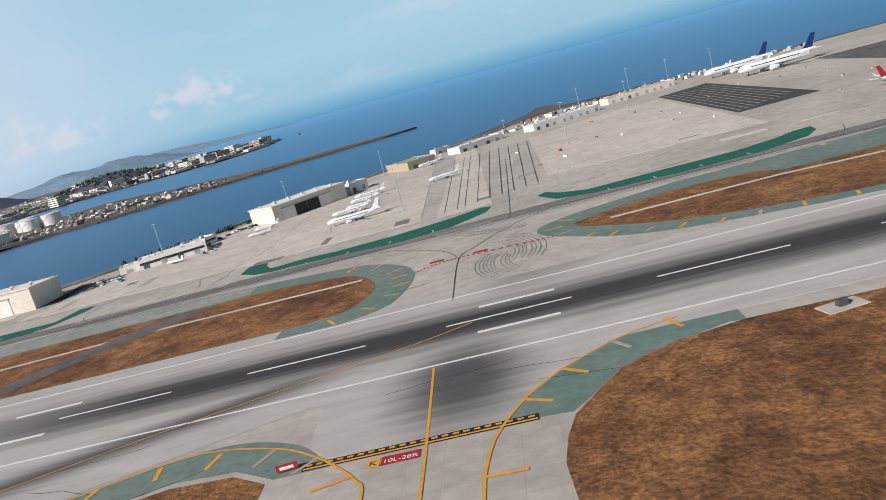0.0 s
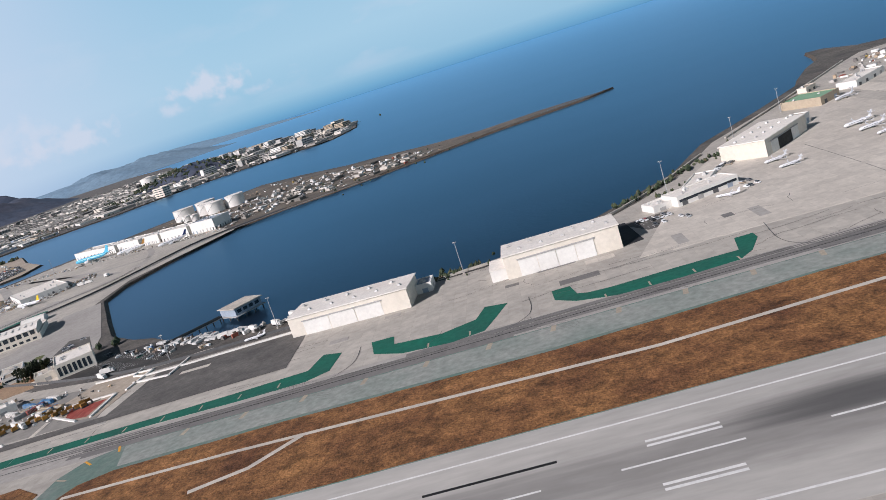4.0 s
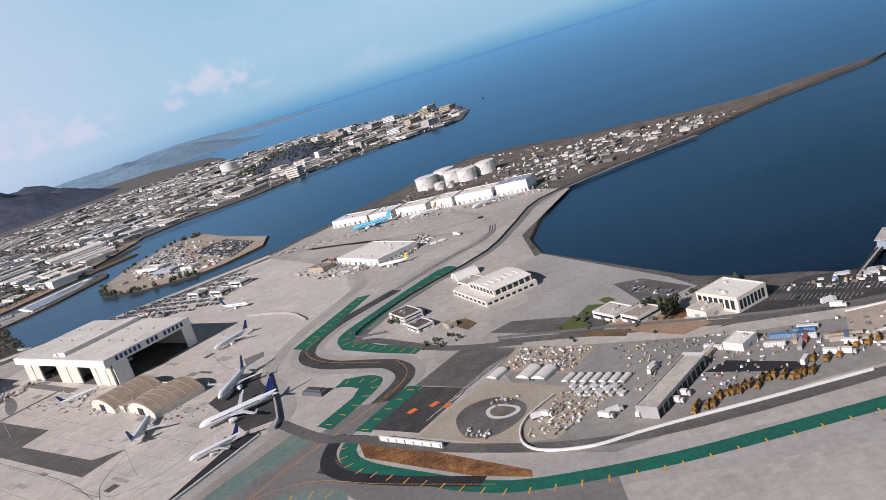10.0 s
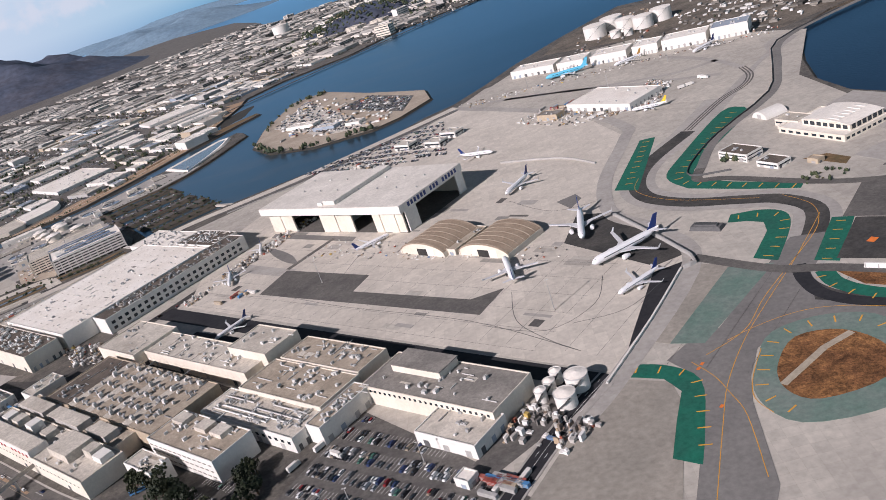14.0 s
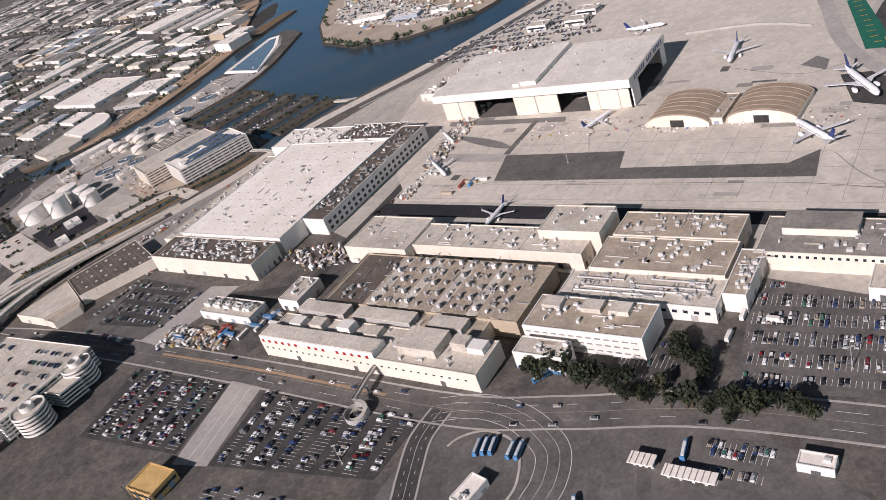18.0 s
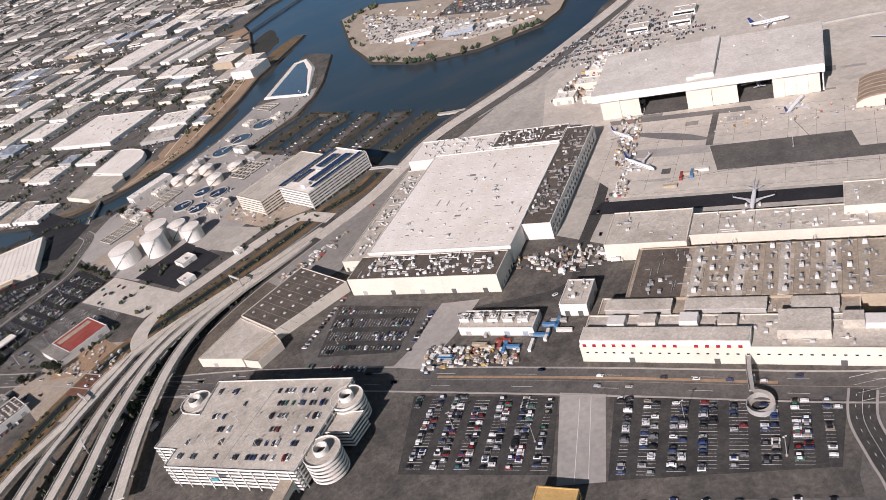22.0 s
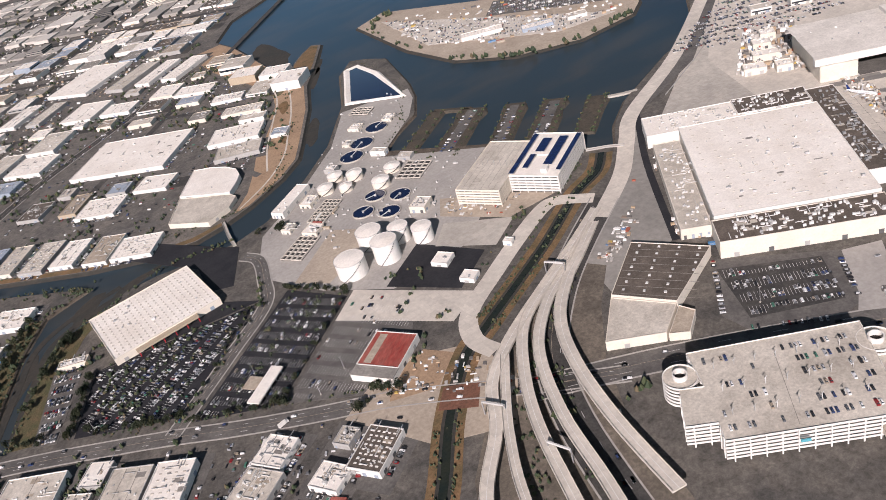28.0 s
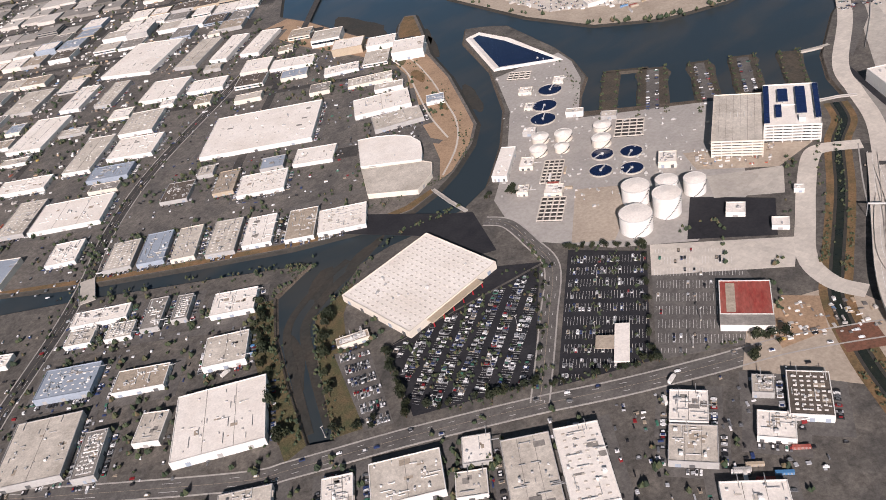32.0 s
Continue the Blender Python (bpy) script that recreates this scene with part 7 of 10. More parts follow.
def spiral_garage():
    """White slatted decks with three drum ramps at the corners."""
    plan = [(-611.4, 236.8), (-578.5, 213.9), (-597, 191.7), (-626.5, 213), (-623.5, 217.3), (-629, 221.6), (-621.4, 230.1), (-617.1, 226.6)]
    ox, oy, h, levels = -603.5, 214.5, 6.5, 6
    FOOT.append((ox, oy, 24))
    e = thing("parking_garage", ox, oy, 0, "white slatted parking garage with spiral ramps", "garage")
    loc = [(x - ox, y - oy) for x, y in plan][::-1]
    st = h / levels
    # near-black filler, painted shade behind the slats
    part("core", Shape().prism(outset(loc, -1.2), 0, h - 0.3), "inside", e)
    for k in range(levels):
        z = st * (k + 1)
        part("deck", Shape().prism(outset(loc, -0.14), z - 0.14, z), "white_wall" if k < levels - 1 else "pale_roof", e)
        part("parapet", band(Shape(), loc, z - 0.26, z + 0.3, 0.13), "white_wall", e)
    n = len(loc)
    for i in range(n):
        a, b = Vector(loc[i]), Vector(loc[(i + 1) % n])
        m = max(2, int((b - a).length / 3.2))
        ang = math.degrees(math.atan2((b - a).y, (b - a).x))
        for k in range(m):
            p = a + (b - a) * (k + 0.5) / m
            part("column", Shape().turned(p.x, p.y, 0, 0.3, 0.34, h, ang), "white_wall", e)
    wing = [(-586.4, 207.2), (-578.8, 202.6), (-583.5, 198), (-589.8, 202.2)]
    wl_ = [(x - ox, y - oy) for x, y in wing][::-1]
    # the wing decks get the same near-black shade filler
    part("wing_core", Shape().prism(outset(wl_, -0.8), 0, 4.6), "inside", e)
    for k in range(5):
        z = 1.0 * (k + 1)
        part("wing_deck", Shape().prism(wl_, z - 0.14, z), "pale_roof", e)
        part("parapet", band(Shape(), outset(wl_, 0.1), z - 0.24, z + 0.28, 0.13), "white_wall", e)
    for hx, hy, r in ((-618, 232.8, 4.1), (-581.4, 208.2, 4.1), (-590.2, 194.6, 4.5)):
        hx, hy = hx - ox, hy - oy
        for k in range(levels):
            z = st * (k + 0.8)
            part("helix_band", Shape().ring(hx, hy, r, 0.16, z - 0.26, z + 0.32, 36), "white_wall", e)
            part("helix_deck", Shape().ring(hx, hy, r - 0.17, r - 1.9, z - 0.2, z - 0.06, 36), "pale_roof", e)
        part("helix_core", Shape().ring(hx, hy, 1.75, 0.25, 0, h + 1.1, 28), "white_wall", e)
        # dark drum added as the shade down the ramp well
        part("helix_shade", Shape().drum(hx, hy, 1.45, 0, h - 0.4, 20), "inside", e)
    for k in range(7):
        for j in range(3):
            c = Vector((-14.5 + k * 4.7, -7.5 + j * 7.4))
            a = radians(-34.8)
            px, py = c.x * math.cos(a) - c.y * math.sin(a), c.x * math.sin(a) + c.y * math.cos(a)
            if inside_poly((px, py), outset(loc, -1)):
                part("lamp_post", Shape().drum(px, py, 0.07, h, h + 1.9, 6).turned(px, py, h + 1.85, 1.3, 0.12, 0.08, 10), "unit_white", e)
    part("roof_joint", Shape().strip([(5.0, 7.6), (-9.5, -9.4)], 0.14, h + 0.012), "grey_roof", e)
    part("sign_board", Shape().turned(-11.4, -12.2, 5.0, 2.0, 0.3, 0.7, -35.8), "teal", e, "small teal sign board")
spiral_garage()
walkway = thing("covered_walkway", -601.6, 190.8, 54, "tan roofed covered bridge at the garage", "footbridge")
part("roof", Shape().box(-5.5, 4, -1.7, 1.7, 3.6, 3.9), "tan_roof", walkway)
part("side_wall", Shape().box(-5.4, 3.9, -1.55, -1.4, 2.0, 3.6).box(-5.4, 3.9, 1.4, 1.55, 2.0, 3.6), "cream_wall", walkway)
for k in range(3):
    part("support_post", Shape().box(-4.6 + k * 4, -4.2 + k * 4, -0.3, 0.3, 0, 3.6), "grey_wall", walkway)
slat_garage("parking_garage", -563.6, 341.2, 18, 30, 6.8, -60, 6, "white parking garage with solar canopies", "white_roof", solar=True)
slat_garage("parking_garage", -578.6, 353.0, 16.6, 34, 6.4, -60, 6, "concrete parking garage with open decks", "pale_roof", wall="cream_wall")

# --- blocks near the ramps
plan_block("warehouse", [(-582.7, 282.6), (-603.9, 269.7), (-595.2, 254.0), (-571.4, 262.8)], 3.4, "cream_wall", "dark_roof", "dark roofed warehouse beside the ramps", lights=4, doors=2)
plan_block("warehouse", [(-604.3, 269.4), (-618.1, 257.6), (-605.8, 248.2), (-595.6, 253.9)], 2.9, "cream_wall", "pale_roof", "pale roofed warehouse beside the ramps", doors=2)
plan_block("warehouse_annex", [(-595.4, 253.4), (-605.4, 247.8), (-601.5, 244.2), (-594.2, 248.8)], 2.4, "cream_wall", "tan_roof", "low tan roofed lean-to of the warehouse", "building")
rd = building("rusty_warehouse", -658, 304, 13.4, 14, 2.4, -57, "white_wall", "rust_roof", "long shed with a rusty red roof", units=0, doors=2)
part("rear_bay", Shape().box(-6.7, 6.7, -11, -7.02, 0, 2.3), "white_wall", rd)
part("rear_roof", Shape().box(-6.8, 6.8, -11.1, -7.02, 2.3, 2.45), "grey_roof", rd)
for k in range(1):
    part("roof_patch", Shape().box(-5 + k * 3.6, -2.6 + k * 3.6, -6, 6, 2.4, 2.42), "tan_roof", rd)
co = building("wholesale_store", -702.4, 389.6, 32, 38, 2.5, -88.5, "cream_wall", "white_roof", "huge white roofed store with rows of skylights", "store", units=10, lights=240, doors=5)
part("entrance_canopy", Shape().box(16.05, 18.6, -12, 10, 1.8, 2.2, 0.05), "tan_wall", co)
for k in range(6):
    part("canopy_post", Shape().box(18.2, 18.5, -11.6 + k * 4.2, -11.3 + k * 4.2, 0, 1.8), "red_paint", co)
g1 = thing("fuel_canopy", -690, 321, -54, "white fuel canopy over pump islands", "canopy")
part("roof", Shape().box(-2, 2, -7.4, 7.4, 1.7, 2.1), "white_roof", g1)
for k in range(5):
    for sx in (-1.4, 1.4):
        part("post", Shape().box(sx - 0.08, sx + 0.08, -6.4 + k * 3.2, -6.2 + k * 3.2, 0, 1.7), "unit_white", g1)
    part("pump_island", Shape().box(-0.5, 0.5, -6.6 + k * 3.2, -6.0 + k * 3.2, 0, 0.5), "red_paint", g1)
part("side_roof", Shape().box(-7, -2.1, -2, 3, 1.5, 1.8), "tan_roof", g1)
for x, y, L, W in ((-621.3, 313.7, 5, 4.6), (-621.3, 328.5, 5.8, 6), (-602, 318, 3, 2.6)):
    building("kiosk", x, y, L, W, 1.5, -60, "white_wall", "white_roof", "small white service building", units=1, doors=1)

# ---- roads, ramps, channels ----
def road(name, pts, w, label, mat="asphalt_old", z=0.04, line="yellow_paint", k=6):
    P = smooth_line(pts, k)
    LV[0] += 0.0007
    z += LV[0] * 0.5
    structure(name, Shape().strip(P, w, z), mat, label, "road")
    if line:
        structure("centre_line", Shape().strip(P, 0.07, z + 0.012), "tan_wall" if line == "yellow_paint" else line, "thin line along the road", "paint line")
        for sd in (-0.25, 0.25):
            d = Shape()
            for a, b in zip(P[::2], P[1::2]):
                d.strip([a, ((a[0] + b[0]) / 2, (a[1] + b[1]) / 2)], 0.09, z + 0.012, shift=sd * w)
            structure("lane_dash", d, "white_paint", "white lane dashes on the road", "paint line")
        structure("sidewalk", Shape().strip(P, 0.45, z + 0.05, 0.1, shift=w / 2 + 0.25), "taxiway", "pale sidewalk along the road", "sidewalk")
        structure("sidewalk", Shape().strip(P, 0.45, z + 0.05, 0.1, shift=-w / 2 - 0.25), "taxiway", "pale sidewalk along the road", "sidewalk")

BLVD = [(-860, 458), (-829, 421.5), (-785, 373), (-772, 362.7), (-751, 349), (-737.6, 339.6), (-719, 326), (-702, 312.6), (-683, 299), (-668, 289), (-655, 278), (-636, 260.5), (-620, 247.5)]
road("boulevard", BLVD, 5.4, "grey four lane boulevard", "asphalt_old")
road("store_road", [(-718, 326), (-703, 337), (-691, 346), (-673, 360), (-667, 374), (-663, 388), (-666, 396)], 4.4, "pale grey road between the car parks", "asphalt_old")
road("cross_street", [(-830, 442), (-818, 456), (-790, 481), (-771, 501), (-747, 530), (-710, 562), (-653, 598), (-600, 632)], 5.0, "grey cross street over the channel", "asphalt", z=0.05)
road("side_street", [(-798, 476), (-780, 457), (-758, 434), (-744, 424)], 3.0, "narrow side street", "asphalt_old", line=None)
road("side_street", [(-760, 520), (-730, 492), (-700, 470), (-672, 452), (-655, 446)], 3.2, "narrow street behind the warehouses", "asphalt_old", line=None)
road("side_street", [(-715, 560), (-690, 530), (-668, 505), (-640, 470), (-634, 452)], 3.2, "street between warehouse blocks", "asphalt_old", line=None)
road("airport_road", [(-640, 262), (-610, 244), (-576, 220), (-529, 184), (-487, 151), (-466, 140), (-440, 128), (-400, 100)], 8.0, "wide grey airport road with bus lanes", "asphalt_old")
road("median", [(-560, 209), (-529, 185.4), (-500, 162)], 0.8, "reddish planted median", "tan_soil", z=0.06, line=None)
road("gate_road", [(-406, 96), (-397, 110), (-384, 129.6), (-376, 140), (-368, 149)], 3.6, "black road past the process tanks", "asphalt_new", line="white_paint", z=0.062)
paved("side_yard", [(-392, 128), (-384, 134), (-372, 147), (-378, 151), (-390, 140), (-396, 132)], "asphalt_old", "worn yard round the process tanks", z=0.061)
road("base_street", [(-560, 236), (-540, 226), (-519, 220), (-507, 236), (-493, 251)], 3.4, "dark street between base buildings", "asphalt", line=None)
road("base_street", [(-507, 236), (-494, 252), (-478, 274), (-458, 300), (-447, 316)], 3.2, "dark street beside the long block", "asphalt", line=None)
paved("loop_ground", [(-503, 136), (-487, 152), (-470, 142), (-440, 127), (-428, 100), (-500, 84), (-520, 106)], "asphalt_old", "worn asphalt round the loop roads", z=0.042)
road("loop_road", [(-496, 153.6), (-488, 151.4), (-481, 148.8), (-474.6, 142.6), (-471.4, 135.6), (-470.8, 130.6), (-473.2, 125), (-477, 120.6), (-486, 108)], 9.6, "broad curving loop road with lane lines", "asphalt_old", line=None, z=0.05)
for sh, wid in ((-3.1, 0.10), (-0.9, 0.06), (1.3, 0.06), (3.4, 0.10)):
    lp = smooth_line([(-490, 152.2), (-481, 148.8), (-474.6, 142.6), (-471.4, 135.6), (-470.8, 130.6), (-473.2, 125), (-477, 120.6), (-486, 108)], 8)
    structure("lane_line", Shape().strip(lp, wid, 0.066, shift=sh), "white_paint", "thin white lane line on the loop road", "paint line")
structure("kerb", Shape().strip(smooth_line([(-489, 141.3), (-486, 142.6), (-481.2, 142.0), (-477.3, 138.1), (-476.4, 133.3), (-478.3, 127), (-481.6, 123), (-488, 114)], 8), 0.5, 0.14, 0.12), "concrete", "pale concrete kerb round the bus yard", "kerb")
road("loop_road", [(-472, 106), (-466, 121), (-463, 130), (-459, 131.6), (-455.4, 128.6), (-457, 122), (-462, 108)], 2.2, "tight loop road by the toll booths", "asphalt_old", line=None, z=0.06)
road("link_road", [(-508, 116), (-499.8, 129.5), (-497, 137.5), (-494, 145.6), (-489, 151.6)], 4.4, "dark street beside the bus yard", "asphalt", line="white_paint", z=0.058)
road("frontage_road", [(-637, 281), (-638, 290), (-631.6, 300.2), (-614.5, 309.5), (-599, 317.2), (-583, 324), (-576, 323.6), (-568, 314)], 5.8, "pale frontage road by the canal", "apron", line=None, z=0.08)
road("lagoon_road", [(-575, 304), (-552, 317), (-534, 332), (-516, 346), (-470, 366), (-420, 395), (-396, 410)], 6.0, "pale lagoon side road", "apron", line=None, z=0.07)
road("freeway_low", [(-650, 215), (-640, 246), (-628, 268), (-610, 285), (-590, 298), (-566, 311)], 9, "dark freeway lanes below the ramps", "asphalt", z=0.045)
for pts in ([(-690, 240), (-676, 252), (-661, 270), (-645, 285), (-631, 292), (-615, 299), (-595, 308), (-578, 317), (-568, 322), (-555, 326), (-545, 334)],):
    P = smooth_line(pts, 6)
    structure("canal_bank", Shape().strip(P, 8.4, 0.062), "verge", "weedy brown canal bank", "bank")
    structure("canal_bank", Shape().strip(P, 4.0, 0.066), "mud", "wet mud beside the canal", "bank")
    structure("canal_water", Shape().strip(P, 2.2, 0.072), "canal", "dark narrow canal water", "canal")
paved("block_verge", [(-594, 292), (-567, 307), (-541, 329), (-526, 341), (-520, 341), (-545, 313), (-571, 277), (-600, 274)], "land", "pale dusty verge beside the base wall", z=0.034)
road("block_road", [(-512, 350), (-519, 341), (-543, 313.6), (-571, 276)], 2.4, "narrow black road along the base wall", "asphalt_new", line=None, z=0.045)
paved("rubble_yard", [(-599, 362), (-578, 338), (-571, 328), (-592, 330), (-606, 352)], "sand", "dusty rubble beside the garage", z=0.046)
paved("store_yard", [(-608, 347), (-591, 329), (-605, 321), (-618, 338)], "concrete", "pale concrete storage yard by the tanks", z=0.052)
paved("excavation", [(-661, 275), (-655, 281), (-647, 275), (-653, 268)], "red_soil", "reddish excavated canal works", z=0.085)
paved("works_ground", [(-680, 292), (-660, 302), (-638, 288), (-640, 268), (-650, 256), (-668, 266)], "sand", "dusty pale ground of the canal works", z=0.0605)
paved("works_ground", [(-668, 288), (-656, 282), (-645, 290), (-650, 298), (-662, 296)], "tan_soil", "sandy road works", z=0.08)
paved("ramp_ground", [(-690, 214), (-668, 250), (-640, 276), (-606, 292), (-590, 296), (-606, 276), (-628, 246), (-640, 206)], "spit_soil", "bare brown ground under the ramps", z=0.034)
paved("scrub_strip", [(-640, 250), (-628, 268), (-612, 283), (-596, 292), (-592, 284), (-606, 272), (-620, 256), (-632, 236)], "spit_soil", "dry verge between the ramps", "grass", z=0.038)
paved("tan_bank", [(-570, 660), (-568.5, 640), (-570.5, 607), (-572.5, 577), (-566, 563), (-574, 526), (-588.4, 495.6), (-608, 464), (-617, 450), (-629.6, 440), (-648, 431), (-655, 430.6), (-644, 442), (-634, 458), (-625, 475), (-610, 497), (-595.5, 517), (-588, 537), (-590, 565), (-594, 610), (-592, 660)], "tan_soil", "tan earth bank beside the channel", z=0.03)
paved("tan_bank", [(-562, 562), (-551, 573), (-542, 579.6), (-539, 575.6), (-554, 553), (-566, 536), (-572, 544)], "verge", "brown reedy tip of the bank", "grass", z=0.028)
for pl, mt in (([(-589, 529), (-581, 534), (-577, 546), (-583, 552), (-590, 544)], "scrub"), ([(-598, 503), (-592, 508), (-589, 517), (-594, 516)], "verge"), ([(-613, 470), (-607, 476), (-603, 486), (-609, 484)], "verge")):
    paved("bank_scrub", smooth_line(pl, 4, True), mt, "dull green scrub on the bank", "grass", z=0.036)
for wob in ([(-576, 640), (-577, 600), (-578, 565), (-580, 535), (-592, 505), (-608, 476), (-619, 458), (-634, 443), (-652, 432)], [(-584, 546), (-592, 522), (-606, 498), (-620, 474), (-630, 452)]):
    structure("bank_path", Shape().strip(smooth_line(wob, 6), 0.8, 0.05), "apron", "pale path along the bank", "path")
paved("bank_scrub", [(-661, 429), (-674, 429), (-692, 435), (-712, 449.5), (-741, 475.5), (-767, 500.5), (-796, 530), (-792.5, 523.5), (-768.4, 497.6), (-742, 472.6), (-713, 446.6), (-692, 432), (-674, 425.6), (-661.5, 426.6)], "verge", "dry weedy channel bank", "grass", z=0.035)
paved("bank_scrub", [(-714, 410), (-732, 407), (-744, 389), (-759, 362), (-752, 358), (-738, 382), (-726, 400)], "scrub", "shrubby creek bank", "grass", z=0.036)
paved("bank_scrub", [(-765, 366), (-756, 388), (-746, 410), (-735, 427), (-742, 432), (-752, 414), (-762, 392), (-772, 366)], "scrub", "shrubby creek bank", "grass", z=0.036)

def viaduct(pts, zs, w, label):
    k = 6
    P = smooth_line(pts, k)
    Z = [p[1] for p in smooth_line([(i * 10.0, z) for i, z in enumerate(zs)], k)]
    e = thing("viaduct", 0, 0, 0, label, "ramp", group="freeway ramps")
    part("deck", Shape().strip(P, w, zs=Z, thick=0.45), "apron", e)
    for sd in (-1, 1):
        part("parapet", Shape().strip(P, 0.16, zs=[z + 0.3 for z in Z], thick=0.3, shift=sd * (w / 2 - 0.1)), "apron", e)
    part("lane_line", Shape().strip(P, 0.1, zs=[z + 0.012 for z in Z]), "white_paint", e)
    for i in range(3, len(P) - 1, 5):
        if Z[i] > 1.2:
            part("pier", Shape().drum(P[i][0], P[i][1], 0.5, 0, Z[i] - 0.45, 10), "grey_wall", e)
viaduct([(-682, 222), (-670, 242), (-656, 256), (-647, 269), (-633, 279), (-611, 290), (-590, 300), (-572, 309)], (3, 3, 3, 3, 2.8, 1.8, 0.7, 0.12), 3.4, "pale concrete freeway ramp on round piers")
viaduct([(-672, 216), (-663, 238), (-655, 252), (-648, 262), (-638, 275)], (3.6, 3.6, 3.4, 3.2, 3.0), 2.6, "narrow concrete ramp on piers")
viaduct([(-664, 208), (-657, 227), (-648, 250), (-638, 267), (-626, 281), (-611, 289.4), (-594, 296.4)], (3.2, 3.2, 3.2, 3, 2.6, 1.9, 0.9), 3.2, "pale concrete freeway ramp on round piers")
viaduct([(-656, 206), (-649, 226), (-642, 248), (-631, 269), (-616, 283), (-602, 291), (-586, 300)], (3.6, 3.6, 3.4, 3.2, 2.4, 1.4, 0.4), 3.2, "pale concrete freeway ramp on round piers")
viaduct([(-640, 214), (-635, 237), (-628, 258), (-619, 274), (-606, 286), (-592, 295), (-578, 304)], (3, 3, 3, 2.6, 1.9, 1.0, 0.2), 3.6, "broad concrete freeway ramp on round piers")
for x, y, a in ((-652, 262, 30), (-604, 293, 30), (-650, 240, 20)):
    e = thing("sign_gantry", x, y, a, "white sign gantry across the ramp", "gantry")
    part("beam", Shape().box(-0.2, 0.2, -3, 3, 4.3, 4.8), "unit_white", e)
    for sy in (-3, 3):
        part("post", Shape().box(-0.12, 0.12, sy - 0.12, sy + 0.12, 0, 4.4), "metal", e)
fb = thing("footbridge", 0, 0, 0, "narrow footbridge over the wide road", "footbridge")
part("deck", Shape().strip([(-500, 171.5), (-503.6, 166), (-506.4, 161)], 1.1, 2.4, 0.25), "grey_wall", fb)
for sd in (-0.5, 0.5):
    part("railing", Shape().strip([(-500, 171.5), (-503.6, 166), (-506.4, 161)], 0.06, 2.8, 0.4, shift=sd), "concrete", fb)
hx = Shape()
P = [(-506.4 + 2.2 * math.cos(a), 158.4 + 2.2 * math.sin(a)) for a in [1.57 - 2 * math.pi * i / 24 for i in range(25)]]
part("spiral", hx.strip(P, 0.9, zs=[2.4 - 2.3 * i / 24 for i in range(25)], thick=0.2), "concrete", fb)
part("spiral_wall", Shape().ring(-506.4, 158.4, 2.75, 0.14, 0, 1.3, 24), "grey_wall", fb)
part("pier", Shape().drum(-503.6, 164.6, 0.35, 0, 2.2, 10), "grey_wall", fb)
for pts, lab in (([(-665, 406), (-663.6, 416), (-661, 428)], "slim footbridge over the channel"), ([(-776, 488), (-770, 502)], "short road bridge over the channel"), ([(-547, 340), (-541, 335), (-537, 330)], "low concrete weir bridge at the lagoon")):
    e = thing("channel_bridge", 0, 0, 0, lab, "bridge")
    w = 6 if "road" in lab else 1.4
    part("deck", Shape().strip(pts, w, 0.16, 0.3), "concrete", e)
    for sd in (-1, 1):
        part("railing", Shape().strip(pts, 0.1, 0.5, 0.34, shift=sd * (w / 2 - 0.05)), "grey_wall", e)
    part("pier", Shape().drum((pts[0][0] + pts[-1][0]) / 2, (pts[0][1] + pts[-1][1]) / 2, 0.4, -1.5, 0, 10), "grey_wall", e)
# parking fingers in the lagoon
FINGERS = (((-589, 402.5), (-555.4, 426), 3.3, 0), ((-579, 388.5), (-545, 412), 6.2, 2.5), ((-568, 369.5), (-533, 397.6), 4.8, 1.9), ((-549, 364.4), (-522, 384.2), 5.4, 2.3), ((-537, 351.5), (-512, 369.4), 4.0, 0), ((-556, 428), (-546, 414), 1.3, 0))
for (x0, y0), (x1, y1), w, deck in FINGERS:
    d = Vector((x1 - x0, y1 - y0)).normalized()
    nn = Vector((-d.y, d.x))
    rim = []
    for sd in (1, -1):
        for q in ((0, 0.25, 0.5, 0.72, 0.9, 1.0) if sd > 0 else (1.0, 0.9, 0.72, 0.5, 0.25, 0)):
            ww = sd * w * (0.86 + 0.22 * noise.noise(Vector((x0 + q * 9, y0 + sd * 3, 0.5))) + (0.16 if q == 0.9 else 0))
            rim.append((x0 + (x1 - x0) * q + nn.x * ww, y0 + (y1 - y0) * q + nn.y * ww))
    structure("finger_pier", Shape().prism(rim, -1.3, -0.05, 1.3), "finger_soil", "weedy rubble sided finger of land in the lagoon", "pier")
    if deck:
        pl = [(x0 + nn.x * deck, y0 + nn.y * deck), (x0 - nn.x * deck, y0 - nn.y * deck), (x1 - nn.x * deck - d.x * 2, y1 - nn.y * deck - d.y * 2), (x1 + nn.x * deck - d.x * 2, y1 + nn.y * deck - d.y * 2)]
        structure("finger_paving", Shape().prism(pl, -0.2, 0.01), "asphalt_old", "grey parking strip on the finger", "pavement")
structure("inlet_dam", Shape().strip([(-511, 365), (-506, 361), (-501, 358)], 1.6, 0.1, 0.8), "concrete", "low concrete dam across the inlet", "dam")
structure("finger_base", Shape().prism([(-594, 415), (-547, 351), (-544, 344), (-541, 348), (-562, 378), (-590, 416)], -0.9, -0.02, 1.0), "rock", "rubble edge at the lagoon head", "shore")

